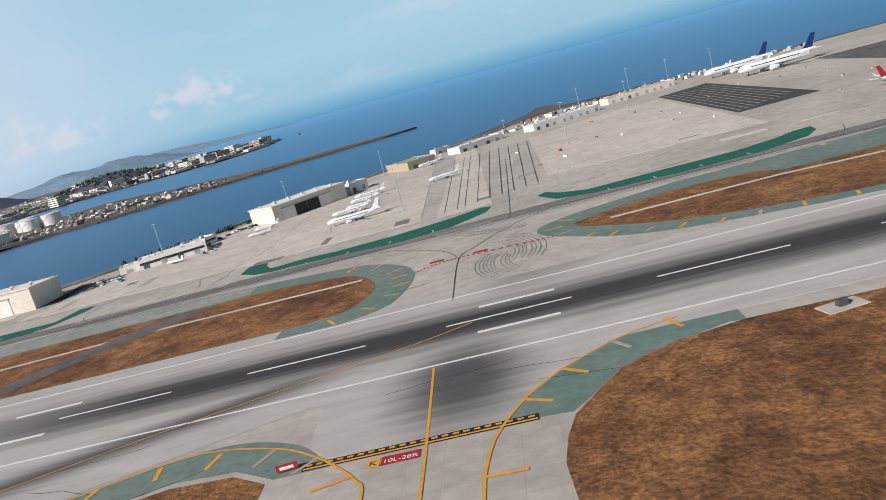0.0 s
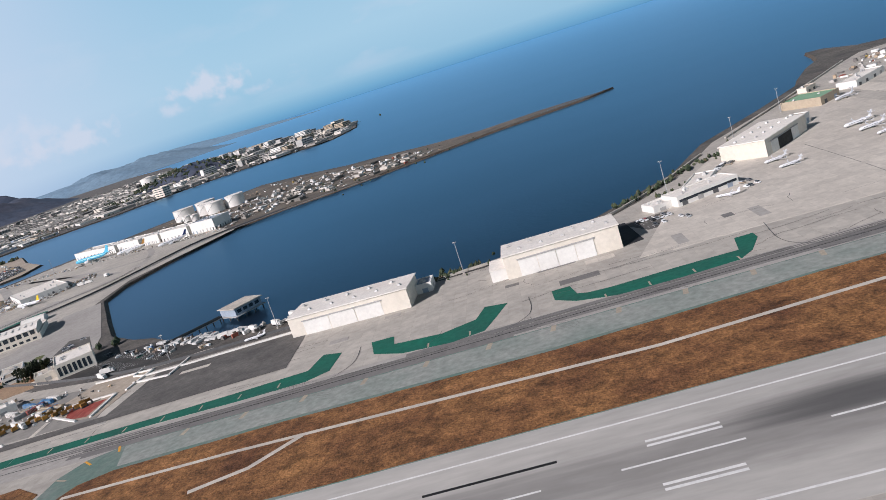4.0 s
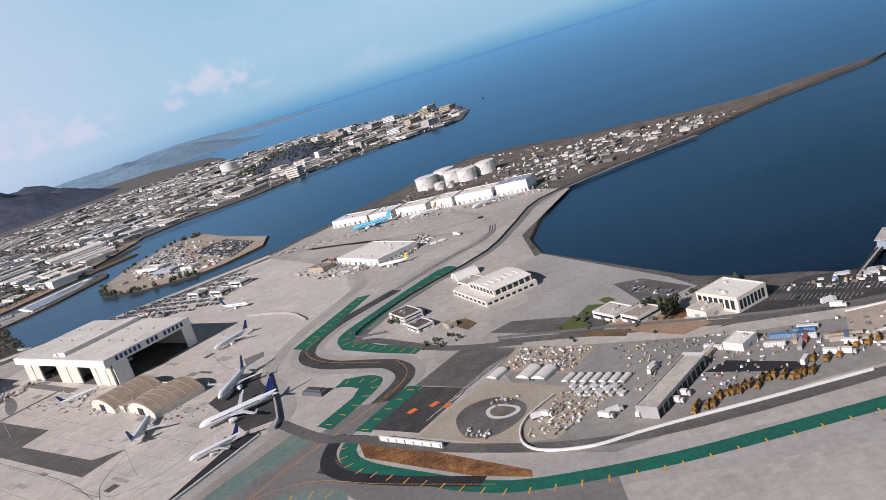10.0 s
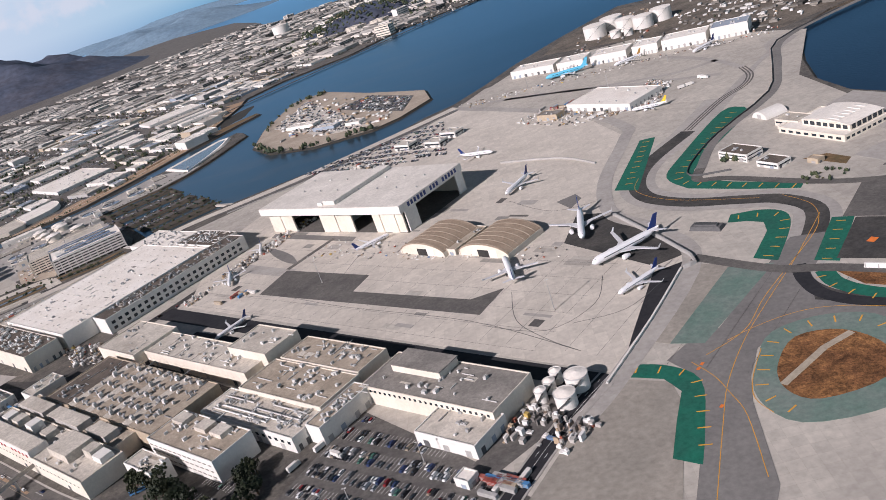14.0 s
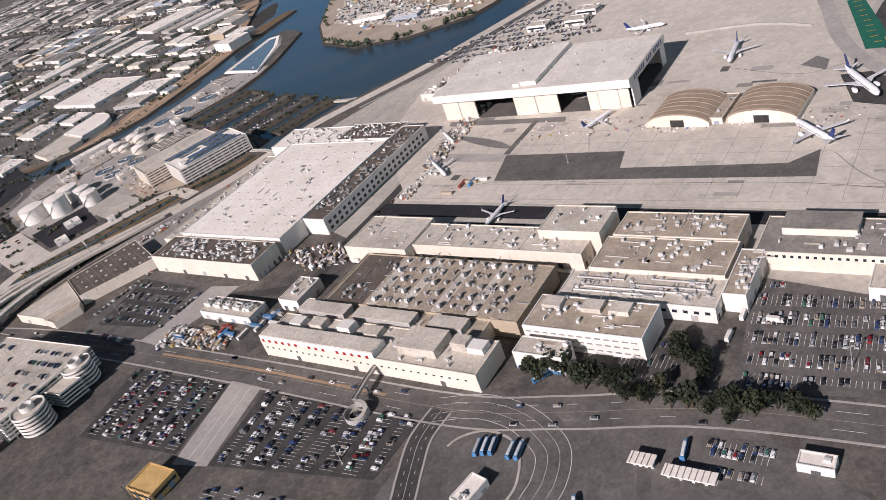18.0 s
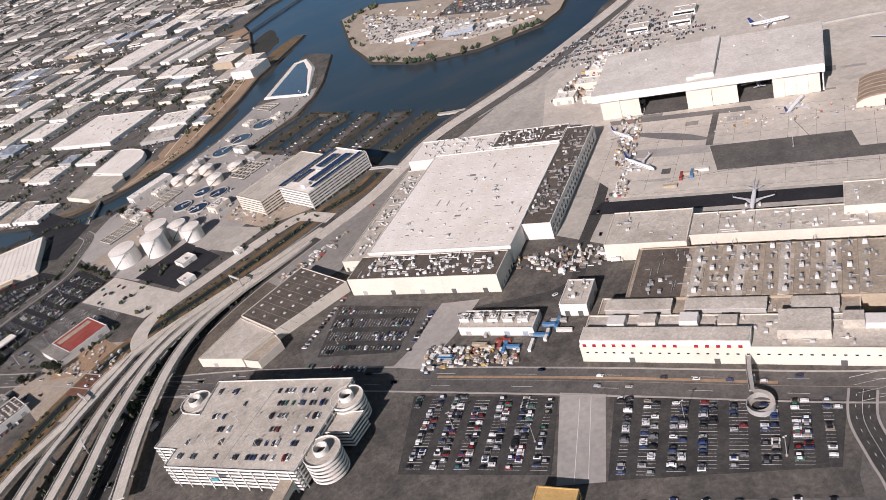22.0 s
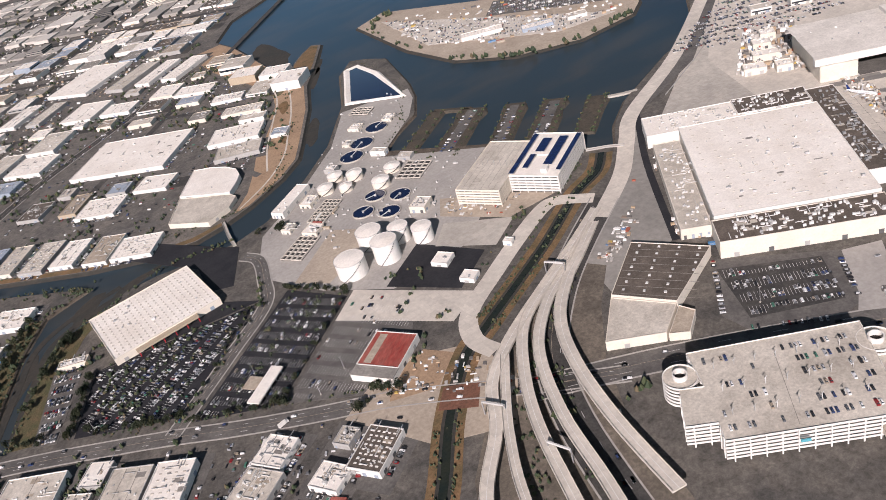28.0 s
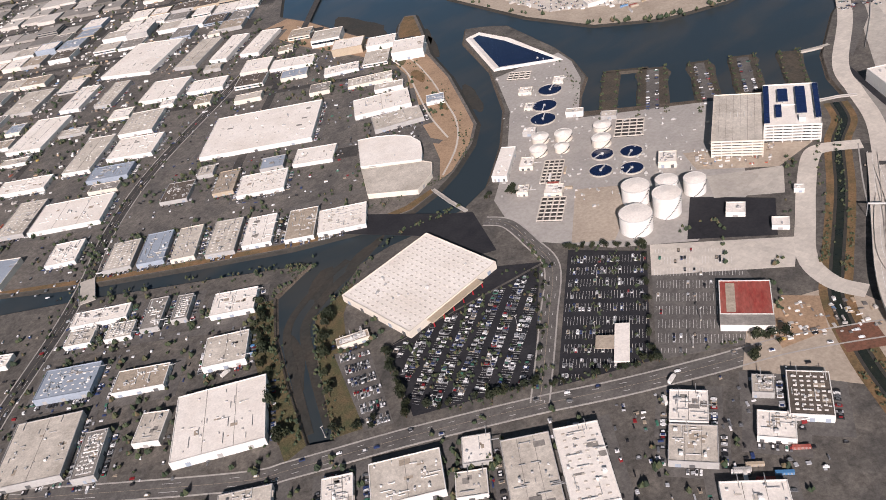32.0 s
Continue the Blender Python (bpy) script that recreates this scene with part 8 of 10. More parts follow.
# ---- cars, lots ----
CAR_SPOTS = []
def lot(corners, mat="asphalt", fill=0.7, pitch=5.6, stall=0.9, label="asphalt car park with painted stalls", z=0.0587, lines=True, seed=1, angle=None):
    """A car park on four corners; rows run along its first edge."""
    r = random.Random(seed)
    if mat:
        paved("car_park", corners, mat, label, z=z)
    a, b, c, d = [Vector(p) for p in corners]
    u = (b - a).normalized() if angle is None else Vector((math.cos(radians(angle)), math.sin(radians(angle))))
    n = Vector((-u.y, u.x))
    cs = [Vector(p) for p in corners]
    us, ns = [p.dot(u) for p in cs], [p.dot(n) for p in cs]
    s = Shape()
    shr = outset(corners, -0.8)
    q = min(ns) + 1
    while q < max(ns):
        for side in (0, 1):
            yy = q + side * 1.75
            t = min(us) + 0.6
            while t < max(us):
                p = u * t + n * yy
                if inside_poly(tuple(p), shr) and inside_poly(tuple(p + n * 1.7), shr):
                    if lines:
                        s.strip([tuple(p), tuple(p + n * 1.7)], 0.07, z + 0.014)
                    if r.random() < fill:
                        cpt = p + u * stall / 2 + n * (0.85 + r.uniform(-.1, .1))
                        CAR_SPOTS.append((cpt.x, cpt.y, math.degrees(math.atan2(n.y, n.x)) + r.choice((0, 180)) + r.uniform(-2, 2), z + 0.012))
                t += stall
        q += pitch
    if s.f:
        structure("stall_line", s, "white_paint", "thin white stall lines", "paint line")
paved("car_park", [(-728, 376.4), (-673, 364), (-684, 377), (-706, 374)], "asphalt_new", "black store car park beside the entrance", z=0.0575)
lot([(-727.6, 376), (-741, 350), (-713.6, 331.6), (-675, 363.4)], "asphalt_new", 0.5, seed=2, label="black store car park full of cars", angle=28)
lot([(-711, 326), (-690, 312), (-652, 340), (-664, 361)], "asphalt_new", 0.22, seed=4, label="half empty black car park with tree islands", angle=-55)
lot([(-689, 311), (-661, 287), (-638, 322), (-650, 340)], "asphalt_old", 0.07, seed=5, label="faded grey car park", angle=-57)
paved("pale_lot", [(-649, 341), (-624, 307), (-637, 301), (-661, 332)], "apron", "empty pale concrete yard", z=0.064)
lot([(-567, 206), (-538.4, 185), (-548.8, 166), (-577, 184.6)], "asphalt", 0.55, seed=6, label="dark car park with rows of cars", angle=56)
lot([(-528.5, 177.6), (-493, 151), (-504, 139), (-540, 158.6)], "asphalt", 0.42, seed=7, label="dark car park with rows of cars", angle=56)
paved("link_road", [(-537.6, 186), (-529.6, 179.6), (-540.4, 158.6), (-549, 163)], "taxiway", "pale worn road between two car parks", "road", z=0.0592)
for a, b in (((-534.6, 182), (-545.6, 162)), ((-532.4, 181), (-543, 161))):
    structure("lane_line", Shape().strip([a, b], 0.1, 0.0612), "white_paint", "white lane line on the link road", "paint line")
paved("car_park", [(-572.5, 261), (-549.6, 237), (-564.7, 221.6), (-573, 221.4), (-590, 235.7), (-590, 244)], "asphalt_old", "worn ring road round the car park", z=0.0572)
paved("junction_paving", [(-550, 237), (-540.6, 231.4), (-551, 221.6), (-562.5, 214), (-569, 220), (-562.6, 224)], "taxiway", "pale worn junction with faded lines", "road", z=0.0583)
rk = random.Random(19)
for (x0, y0), (x1, y1), m in (((-589.5, 244), (-573, 261), 14), ((-589.5, 236), (-574, 222.4), 14), ((-550.6, 238), (-564, 223), 12)):
    for k in range(m):
        if rk.random() < 0.75:
            q = (k + 0.5) / m
            CAR_SPOTS.append((x0 + (x1 - x0) * q, y0 + (y1 - y0) * q, math.degrees(math.atan2(y1 - y0, x1 - x0)) + 90 + rk.uniform(-4, 4), 0.066))
lot([(-540, 153), (-505, 132), (-515, 110), (-552, 132)], "asphalt_old", 0.45, seed=17, label="dark car park with rows of cars", angle=56)
lot([(-575.6, 257.6), (-555, 239.6), (-566.4, 225), (-586.4, 238)], "asphalt", 0.4, seed=8, label="car park beside the warehouse", angle=-38)
lot([(-420, 160), (-391, 128), (-403, 111), (-437, 132)], "asphalt_old", 0.45, seed=9, label="staff car park full of cars", angle=-34)
lot([(-445, 154), (-440, 147), (-446, 137), (-461, 146)], "asphalt", 0.1, seed=10, label="office car park with painted stalls", angle=-38)
lot([(-446, 124.6), (-436, 118), (-441, 109.6), (-450, 114)], "asphalt_old", 0.7, seed=23, label="small car park beside the toll booths", angle=-38)
lot([(-473, 372), (-455, 352), (-400, 330), (-402, 392)], None, 0.5, seed=11, lines=False, angle=-32)
lot([(-739, 388), (-731, 381), (-745.6, 352.6), (-752, 357)], "asphalt_old", 0.85, seed=12, label="crowded vehicle yard", angle=-30)
lot([(-234, 193), (-222, 167), (-198, 169), (-210, 182)], None, 0.13, seed=13, lines=True, angle=-40)
lot([(-253.4, 218.4), (-245.9, 216.4), (-237, 200.6), (-249, 195)], "asphalt_old", 0.32, seed=14, label="small car park by the apron", angle=-55)
lot([(-99, 168), (-95, 158.6), (-84.6, 158), (-88.6, 168.6)], "asphalt_old", 0.5, seed=25, label="small car park before the flight office", angle=8)
lot([(-80, 184), (-71, 188), (-62, 200), (-70, 201)], "asphalt_old", 0.6, seed=26, label="narrow car park behind the hangar", angle=55)
paved("car_park", [(-101, 169.6), (-101, 152), (-97, 153), (-98, 169)], "asphalt_new", "black paving beside the hangar", z=0.0645)
lot([(-76, 168), (-70, 166), (-68, 174), (-73, 176)], None, 0.5, lines=False, seed=15, label="small car park beside the flight office", angle=20)
lot([(-144, 168), (-137, 166), (-128, 166), (-126, 169)], "asphalt", 0.5, seed=18, label="dark car park between hangars", angle=-3)
lot([(-500, 565), (-510, 500), (-470, 440), (-440, 430)], "apron", 0.25, seed=16, label="sandy island car park", angle=-40)
lot([(-425, 440), (-420, 472), (-452, 516), (-470, 500)], "asphalt_old", 0.4, seed=19, label="grey island car park", angle=-40)
for (x0, y0), (x1, y1) in (((-579, 388.5), (-547, 411)), ((-566, 371), (-537, 394.6)), ((-549, 364.4), (-525, 382))):
    for k in range(16):
        t = (k + 0.5) / 16
        for sd in (-1, 1):
            if random.random() < 0.7:
                d = Vector((x1 - x0, y1 - y0)).normalized()
                CAR_SPOTS.append((x0 + (x1 - x0) * t - d.y * sd * 1.8, y0 + (y1 - y0) * t + d.x * sd * 1.8, math.degrees(math.atan2(d.x, -d.y)), 0.02))
def traffic(pts, n, offs, seed, zs=None):
    r = random.Random(seed)
    P = smooth_line(pts, 8)
    for k in range(n):
        i = r.randrange(1, len(P) - 1)
        a, b = Vector(P[i]), Vector(P[i + 1])
        d = (b - a).normalized()
        o = r.choice(offs)
        CAR_SPOTS.append((a.x - d.y * o, a.y + d.x * o, math.degrees(math.atan2(d.y, d.x)), 0.06 if zs is None else zs))
traffic(BLVD, 26, (-2.0, -0.8, 0.8, 2.0), 3)
traffic([(-640, 262), (-576, 220), (-529, 184), (-487, 151), (-440, 128)], 30, (-3.2, -1.6, 1.6, 3.2), 4)
traffic([(-716, 327), (-700, 341), (-672, 363)], 8, (-1.1, 1.1), 5)
traffic([(-830, 442), (-790, 481), (-747, 530), (-653, 598)], 16, (-1.3, 1.3), 6)
traffic([(-650, 215), (-628, 268), (-590, 298), (-566, 311)], 14, (-3, -1, 1, 3), 7)
traffic([(-560, 236), (-519, 220), (-493, 251), (-458, 300)], 10, (-0.8, 0.8), 8)
# roof deck of the large garage
ga = radians(-34.8)
rg = random.Random(31)
for j in range(6):
    for k in range(34):
        lx, ly = -17 + k * 1.0, -11.4 + j * 4.2
        if rg.random() < (0.55 if lx > 2 else 0.14):
            CAR_SPOTS.append((-602.6 + lx * math.cos(ga) - ly * math.sin(ga), 214.2 + lx * math.sin(ga) + ly * math.cos(ga), 55.2, 6.51))

def car_shape(s, m=None, van=False):
    L, W, H = (1.55, 0.62, 0.30) if not van else (1.9, 0.68, 0.42)
    top = 0.52 if not van else 0.75
    return s.box(-L / 2, L / 2, -W / 2, W / 2, 0.08, H, 0.03), s.box(-L * 0.32, L * 0.26, -W / 2 + 0.05, W / 2 - 0.05, H, top, 0.1)
wheel = Shape()
for wx in (-0.5, 0.5):
    for wy in (-0.31, 0.27):
        wheel.box(wx - 0.11, wx + 0.11, wy, wy + 0.04, 0, 0.22, 0.03)
bodies = []
for van in (False, True):
    s = Shape()
    car_shape(s, van=van)
    L = 1.9 if van else 1.55
    H = 0.42 if van else 0.30
    g = Shape().box(-L * 0.345, L * 0.285, -0.27, 0.27, H + 0.03, (0.70 if van else 0.48), 0.085)
    bodies.append((s.mesh("car", "car_paint"), g.mesh("window_glass", "window"), wheel.mesh("wheel_set", "black_paint")))
rs = random.Random(77)
rs.shuffle(CAR_SPOTS)
near = sorted(CAR_SPOTS, key=lambda c: min(math.dist(c[:2], (-520, 165)), math.dist(c[:2], (-690, 345)), math.dist(c[:2], (-603, 215)) - 15, math.dist(c[:2], (-410, 140)) ))
for i, (x, y, a, z) in enumerate(near[:290]):
    b, g, w = bodies[1 if i % 6 == 0 else 0]
    o = new("van" if i % 6 == 0 else "car", b)
    o.matrix_basis = pose(x, y, z, 0, 0, a)
    tagged(o, "small white or grey van parked in a stall" if i % 6 == 0 else "parked saloon car with dark windows", "van" if i % 6 == 0 else "car", "parked cars")
    part("window_glass", g, None, o)
    part("wheel_set", w, None, o)
rest = Shape()
dark = Shape()
for x, y, a, z in near[290:]:
    rest.turned(x, y, z + 0.08, 1.55, 0.62, 0.24, a)
    rest.turned(x - 0.05, y, z + 0.32, 0.86, 0.5, 0.2, a)
    dark.turned(x, y, z + 0.0, 1.2, 0.6, 0.12, a)
    dark.turned(x, y, z + 0.34, 0.93, 0.53, 0.13, a)
stuff("parked_cars", rest, "car_paint_joined", "many parked cars in far rows", "cars")
stuff("car_glass", dark, "window", "dark windows and wheels of far cars", "car windows")

# ---- warehouses round the channel ----
WARE = [(-666, 539, 52, 38, 2.5, -44, "white_wall", "white_roof"), (-623, 503, 26, 17, 2.6, -36, "white_wall", "white_roof"), (-630, 484, 22, 13, 2.4, -32, "grey_wall", "pale_roof"), 
        (-694, 496, 20, 16, 2, -42, "white_wall", "white_roof"), (-702, 512, 9, 18, 2, -42, "tan_wall", "tan_roof"), (-718, 526, 12, 15, 2, -44, "grey_wall", "dark_roof"),
        (-692.8, 442.8, 18, 15, 2.2, -40, "white_wall", "white_roof"), (-703.4, 454.2, 11, 19.5, 2.2, -42, "white_wall", "tan_roof"), (-714.8, 465.7, 11.2, 18.8, 2.2, -42, "white_wall", "white_roof"), (-724.8, 475, 11.2, 22, 2.2, -42, "grey_wall", "pale_roof"),
        (-735.3, 485.4, 9.2, 21, 2.2, -40, "cream_wall", "pale_roof"), (-744.4, 494.4, 10.4, 20, 2.2, -40, "blue_roof", "blue_roof"), (-754.7, 502.4, 11, 18, 2.2, -40, "grey_wall", "pale_roof"), (-768, 527, 12.4, 15, 2.2, -40, "white_wall", "white_roof"),
        (-753.5, 556, 32, 22, 2.5, -42, "white_wall", "white_roof"), (-769, 575, 13, 27, 2.5, -44, "grey_wall", "pale_roof"),
        (-744.2, 436, 15, 11.6, 2.5, -41, "white_wall", "white_roof"), (-764, 456, 6.6, 16, 2.4, -41, "grey_wall", "grey_roof"), (-756.4, 450, 5.6, 13, 2.4, -41, "grey_wall", "grey_roof"), (-776.3, 473, 20, 7.6, 2.2, -40, "white_wall", "white_roof"),
        (-786, 468, 9.4, 8, 2.2, -41, "white_wall", "pale_roof"), (-775.6, 458.6, 9.4, 8, 2.2, -41, "white_wall", "pale_roof"), (-758.6, 417, 13.6, 13.6, 3, -38, "white_wall", "pale_roof"), (-782, 429.3, 16.6, 9.6, 2.5, -41, "white_wall", "tan_roof"),
        (-797.6, 449, 18.4, 13, 3, -41, "blue_roof", "blue_roof"), (-815, 428, 20, 24, 3, -38, "grey_wall", "pale_roof"), (-775, 392.6, 26, 25, 3.4, -34, "white_wall", "white_roof"), (-805.6, 412.8, 6.8, 17, 3, -38, "grey_wall", "grey_roof"),
        (-756, 335, 18, 13, 3, -36, "white_wall", "pale_roof"), (-737.5, 311, 12, 24, 3.2, -39, "grey_wall", "pale_roof"), (-727.2, 303.8, 11, 23, 3.2, -39, "white_wall", "white_roof"),
        (-699, 295, 9, 10, 2.5, -57, "white_wall", "white_roof"), (-708, 288, 11, 11, 2.5, -57, "grey_wall", "pale_roof"), (-679.9, 275, 9.6, 14, 2.8, -58, "white_wall", "dark_roof"), (-692.5, 276.3, 8.4, 8, 2.4, -60, "white_wall", "white_roof"),
        (-683, 285, 5, 6, 2.3, -58, "grey_wall", "pale_roof"), (-732, 387, 10, 3.6, 2, -29, "cream_wall", "tan_roof"), (-724.7, 605, 14, 34, 2.5, -46, "white_wall", "pale_roof"), (-727, 575, 20, 12, 2.5, -44, "blue_roof", "blue_roof"),
        (-708, 588, 23, 20, 2.5, -46, "white_wall", "white_roof"), (-757, 607, 25, 12, 2.5, -44, "white_wall", "white_roof"), (-730, 660, 20, 36, 2.5, -48, "white_wall", "white_roof"), (-693, 612, 18, 24, 2.5, -44, "white_wall", "pale_roof"),
        (-666, 638, 22, 25, 2.5, -48, "white_wall", "white_roof"), (-651, 617, 20, 14, 2.5, -46, "white_wall", "white_roof"), (-648, 702, 33, 48, 2.5, -54, "white_wall", "white_roof"), (-628, 668, 14, 40, 2.5, -54, "grey_wall", "pale_roof"),
        (-615, 654, 11, 36, 2.5, -54, "white_wall", "white_roof"), (-602, 640, 12, 34, 2.5, -56, "white_wall", "white_roof"), (-612, 592, 24, 12, 2, -46, "white_wall", "white_roof"), (-606, 556, 18, 9, 2, -40, "white_wall", "white_roof"),
        (-608, 530, 22, 9, 2, -40, "cream_wall", "pale_roof"), (-716, 715, 19, 30, 2.5, -48, "grey_wall", "pale_roof"), (-697, 684, 12, 30, 2.5, -48, "white_wall", "white_roof"), (-684, 668, 10, 30, 2.5, -48, "grey_wall", "pale_roof"),
        (-788, 360, 14, 14, 2.4, -38, "grey_wall", "pale_roof"), (-770, 345, 8, 12, 2.2, -38, "white_wall", "white_roof"), (-760, 306, 16, 18, 3, -39, "white_wall", "white_roof"), (-742, 282, 16, 18, 3, -39, "grey_wall", "grey_roof"), (-715, 268, 14, 14, 3, -50, "white_wall", "white_roof"),
        (-488, 480, 22, 7, 2.2, -32, "white_wall", "white_roof"), (-470, 456, 16, 6, 2.2, -32, "blue_roof", "white_roof"), (-452, 446, 10, 6, 2, -32, "white_wall", "pale_roof")]
for i, (x, y, L, W, h, a, wl_, rf) in enumerate(WARE):
    dist = math.dist((x, y), (-740, 430))
    h *= 0.78
    building("warehouse", x, y, L, W, h, a, wl_, rf, {"white_roof": "white roofed industrial warehouse", "pale_roof": "warehouse with a weathered pale grey roof", "tan_roof": "warehouse with a tan gravel roof", "dark_roof": "warehouse with a black roof", "grey_roof": "low workshop with a grey roof", "blue_roof": "metal workshop with a bluish roof"}[rf] + (" beside the channel" if dist < 90 else " in the industrial district"), units=4 if dist < 150 else 2, plant=26 if dist < 190 else 14, lights=40 if i % 3 == 0 else 0, doors=3 if dist < 180 else 1, seams=i % 3, seed=i)

plan_block("warehouse", [(-652.6, 483.7), (-646.4, 478.4), (-641.6, 471.6), (-639.2, 464.4), (-640.4, 457), (-644.8, 451), (-650.1, 445.6), (-666.3, 464.6)][::-1], 2.3, "white_wall", "white_roof", "white roofed warehouse with a rounded end")
plan_block("warehouse", [(-666.8, 463.8), (-650.4, 444.8), (-649.3, 440.4), (-655, 434.4), (-665.9, 430.4), (-678, 446)][::-1], 1.9, "cream_wall", "pale_roof", "warehouse with a weathered roof and cut corner", doors=2)
# yards round the warehouses, with cars along the walls
yards, cars2, glass2 = Shape(), Shape(), Shape()
ry = random.Random(52)
def in_block(x, y, m=0.6):
    for bx, by, L, W, h, a, *_ in WARE:
        if abs(x - bx) + abs(y - by) < 60:
            c, s = math.cos(radians(a)), math.sin(radians(a))
            u, w = (x - bx) * c + (y - by) * s, -(x - bx) * s + (y - by) * c
            if abs(u) < L / 2 + m and abs(w) < W / 2 + m:
                return True
    return False
for i, (bx, by, L, W, h, a, *_) in enumerate(WARE):
    c, s = math.cos(radians(a)), math.sin(radians(a))
    g_ = ry.uniform(5, 8)
    q = [(bx + u * c - w * s, by + u * s + w * c) for u in (-L / 2 - g_, L / 2 + g_) for w in (-W / 2 - g_, W / 2 + g_)]
    if all(inside_poly(p, NORTH) for p in q) or all(inside_poly(p, MAIN) for p in q):
        yards.turned(bx, by, 0.0, L + g_, W + g_, 0.031 + 0.0002 * i, a)
    if math.dist((bx, by), (-720, 470)) > 260:
        continue
    for sd in (-1, 1):
        for ln, off, turn in ((L, W / 2, 90), (W, L / 2, 0)):
            if ry.random() < 0.25:
                continue
            n_ = int(ln / 0.95)
            for k in range(n_):
                if ry.random() < 0.42:
                    continue
                q, o = -ln / 2 + (k + 0.5) * 0.95, sd * (off + 1.3)
                lx, ly = (q, o) if turn else (o, q)
                x, y = bx + lx * c - ly * s, by + lx * s + ly * c
                if in_block(x, y) or not (inside_poly((x, y), MAIN) or inside_poly((x, y), NORTH)):
                    continue
                aa = a + turn + ry.uniform(-4, 4)
                cars2.turned(x, y, 0.1, 1.5, 0.62, 0.26, aa)
                cars2.turned(x, y, 0.36, 0.8, 0.5, 0.18, aa)
                glass2.turned(x, y, 0.38, 0.86, 0.53, 0.11, aa)
stuff("warehouse_yards", yards, "asphalt_old", "dark asphalt yards round the warehouses", "yards")
stuff("yard_cars", cars2, "car_paint_joined", "many cars parked along warehouse walls", "cars")
stuff("yard_car_glass", glass2, "window", "dark windows of parked cars", "car windows")

# smaller workshops that fill the blocks between
STREETS = [smooth_line(p, 4) for p in ([(-830, 442), (-818, 456), (-790, 481), (-771, 501), (-747, 530), (-710, 562), (-653, 598), (-600, 632)], [(-760, 520), (-730, 492), (-700, 470), (-672, 452), (-655, 446)], [(-715, 560), (-690, 530), (-668, 505), (-640, 470), (-634, 452)], BLVD, [(-798, 476), (-780, 457), (-758, 434), (-744, 424)])]
NorthIn, MainIn = outset(NORTH, -6), outset(MAIN, -8)
made = 0
for k in range(2600):
    if made >= 62:
        break
    x, y = (ry.uniform(-850, -596), ry.uniform(400, 700)) if made < 44 else (ry.uniform(-800, -668), ry.uniform(240, 350))
    L, W, a = ry.uniform(7, 15), ry.uniform(6, 12), ry.choice((-42, -42, -44))
    c, s = math.cos(radians(a)), math.sin(radians(a))
    grid = [(x + u * L / 2 * c - w * W / 2 * s, y + u * L / 2 * s + w * W / 2 * c) for u in (-1, -0.33, 0.33, 1) for w in (-1, -0.33, 0.33, 1)]
    if not (all(inside_poly(p, NorthIn) for p in grid) or x < -730 and all(inside_poly(p, MainIn) for p in grid)):
        continue
    if any(in_block(p[0], p[1], 1.6) for p in grid) or any(math.dist((x, y), f[:2]) < f[2] * 0.5 + 4 for f in FOOT if f[2] > 20) or any(math.dist((x, y), p) < 7.5 + W / 4 for st in STREETS for p in st):
        continue
    made += 1
    rf = ry.choice(("white_roof", "white_roof", "pale_roof", "pale_roof", "grey_roof", "tan_roof", "blue_roof"))
    WARE.append((x, y, L, W, 1.6, a, "white_wall", rf))
    building("workshop", x, y, L, W, ry.uniform(1.3, 2.1), a, ry.choice(("white_wall", "cream_wall", "grey_wall")), rf, "small flat roofed workshop between the warehouses", units=1, plant=9, doors=1, seed=k, group="small workshops", sides=(0,))

# the rest of the industrial town
rt = random.Random(12)
AT = radians(-46)
U, V = Vector((math.cos(AT), math.sin(AT))), Vector((-math.sin(AT), math.cos(AT)))
town = []
Nin = outset(NORTH, -8)
for i in range(-40, 60):
    for j in range(-10, 104):
        if j % 5 == 4 or i % 7 == 6:
            continue
        c = Vector((-700, 700)) + U * (i * 17) + V * (j * 19 - 120)
        c += U * rt.uniform(-2, 2) + V * rt.uniform(-2, 2)
        if c.y > 1900 or c.x < -1500 or not inside_poly(tuple(c), Nin) or math.dist(c, (-1270, 1430)) < 270 or math.dist(c, (-500, 985)) < 50:
            continue
        L, W = rt.uniform(12.5, 16.8), rt.uniform(13, 18.6)
        if any(math.dist(c, f[:2]) < f[2] * 0.8 + 9 for f in FOOT):
            continue
        town.append((c.x, c.y, L, W, rt.uniform(1.4, 2.6) * (1.9 if rt.random() < 0.08 else 1), -46 + rt.choice((0, 0, 0, 90)), rt))
for k in range(60):
    c = Vector((rt.uniform(-980, -690), rt.uniform(140, 480)))
    if inside_poly(tuple(c), outset(MAIN, -12)) and c.y + 0.9 * c.x < -360 - 60 and not any(math.dist(c, f[:2]) < f[2] * 0.85 + 9 for f in FOOT + [(t_[0], t_[1], 8) for t_ in town]) and min(math.dist(c, p) for p in smooth_line(BLVD, 6)) > 14:
        town.append((c.x, c.y, rt.uniform(9, 18), rt.uniform(8, 16), rt.uniform(2, 3), -40, rt))
town.sort(key=lambda t_: math.dist(t_[:2], (-690, 560)))
WL = ("white_wall", "white_wall", "cream_wall", "grey_wall", "tan_wall", "blue_roof")
RF = ("white_roof", "white_roof", "white_roof", "pale_roof", "pale_roof", "tan_roof", "grey_roof", "dark_roof", "blue_roof")
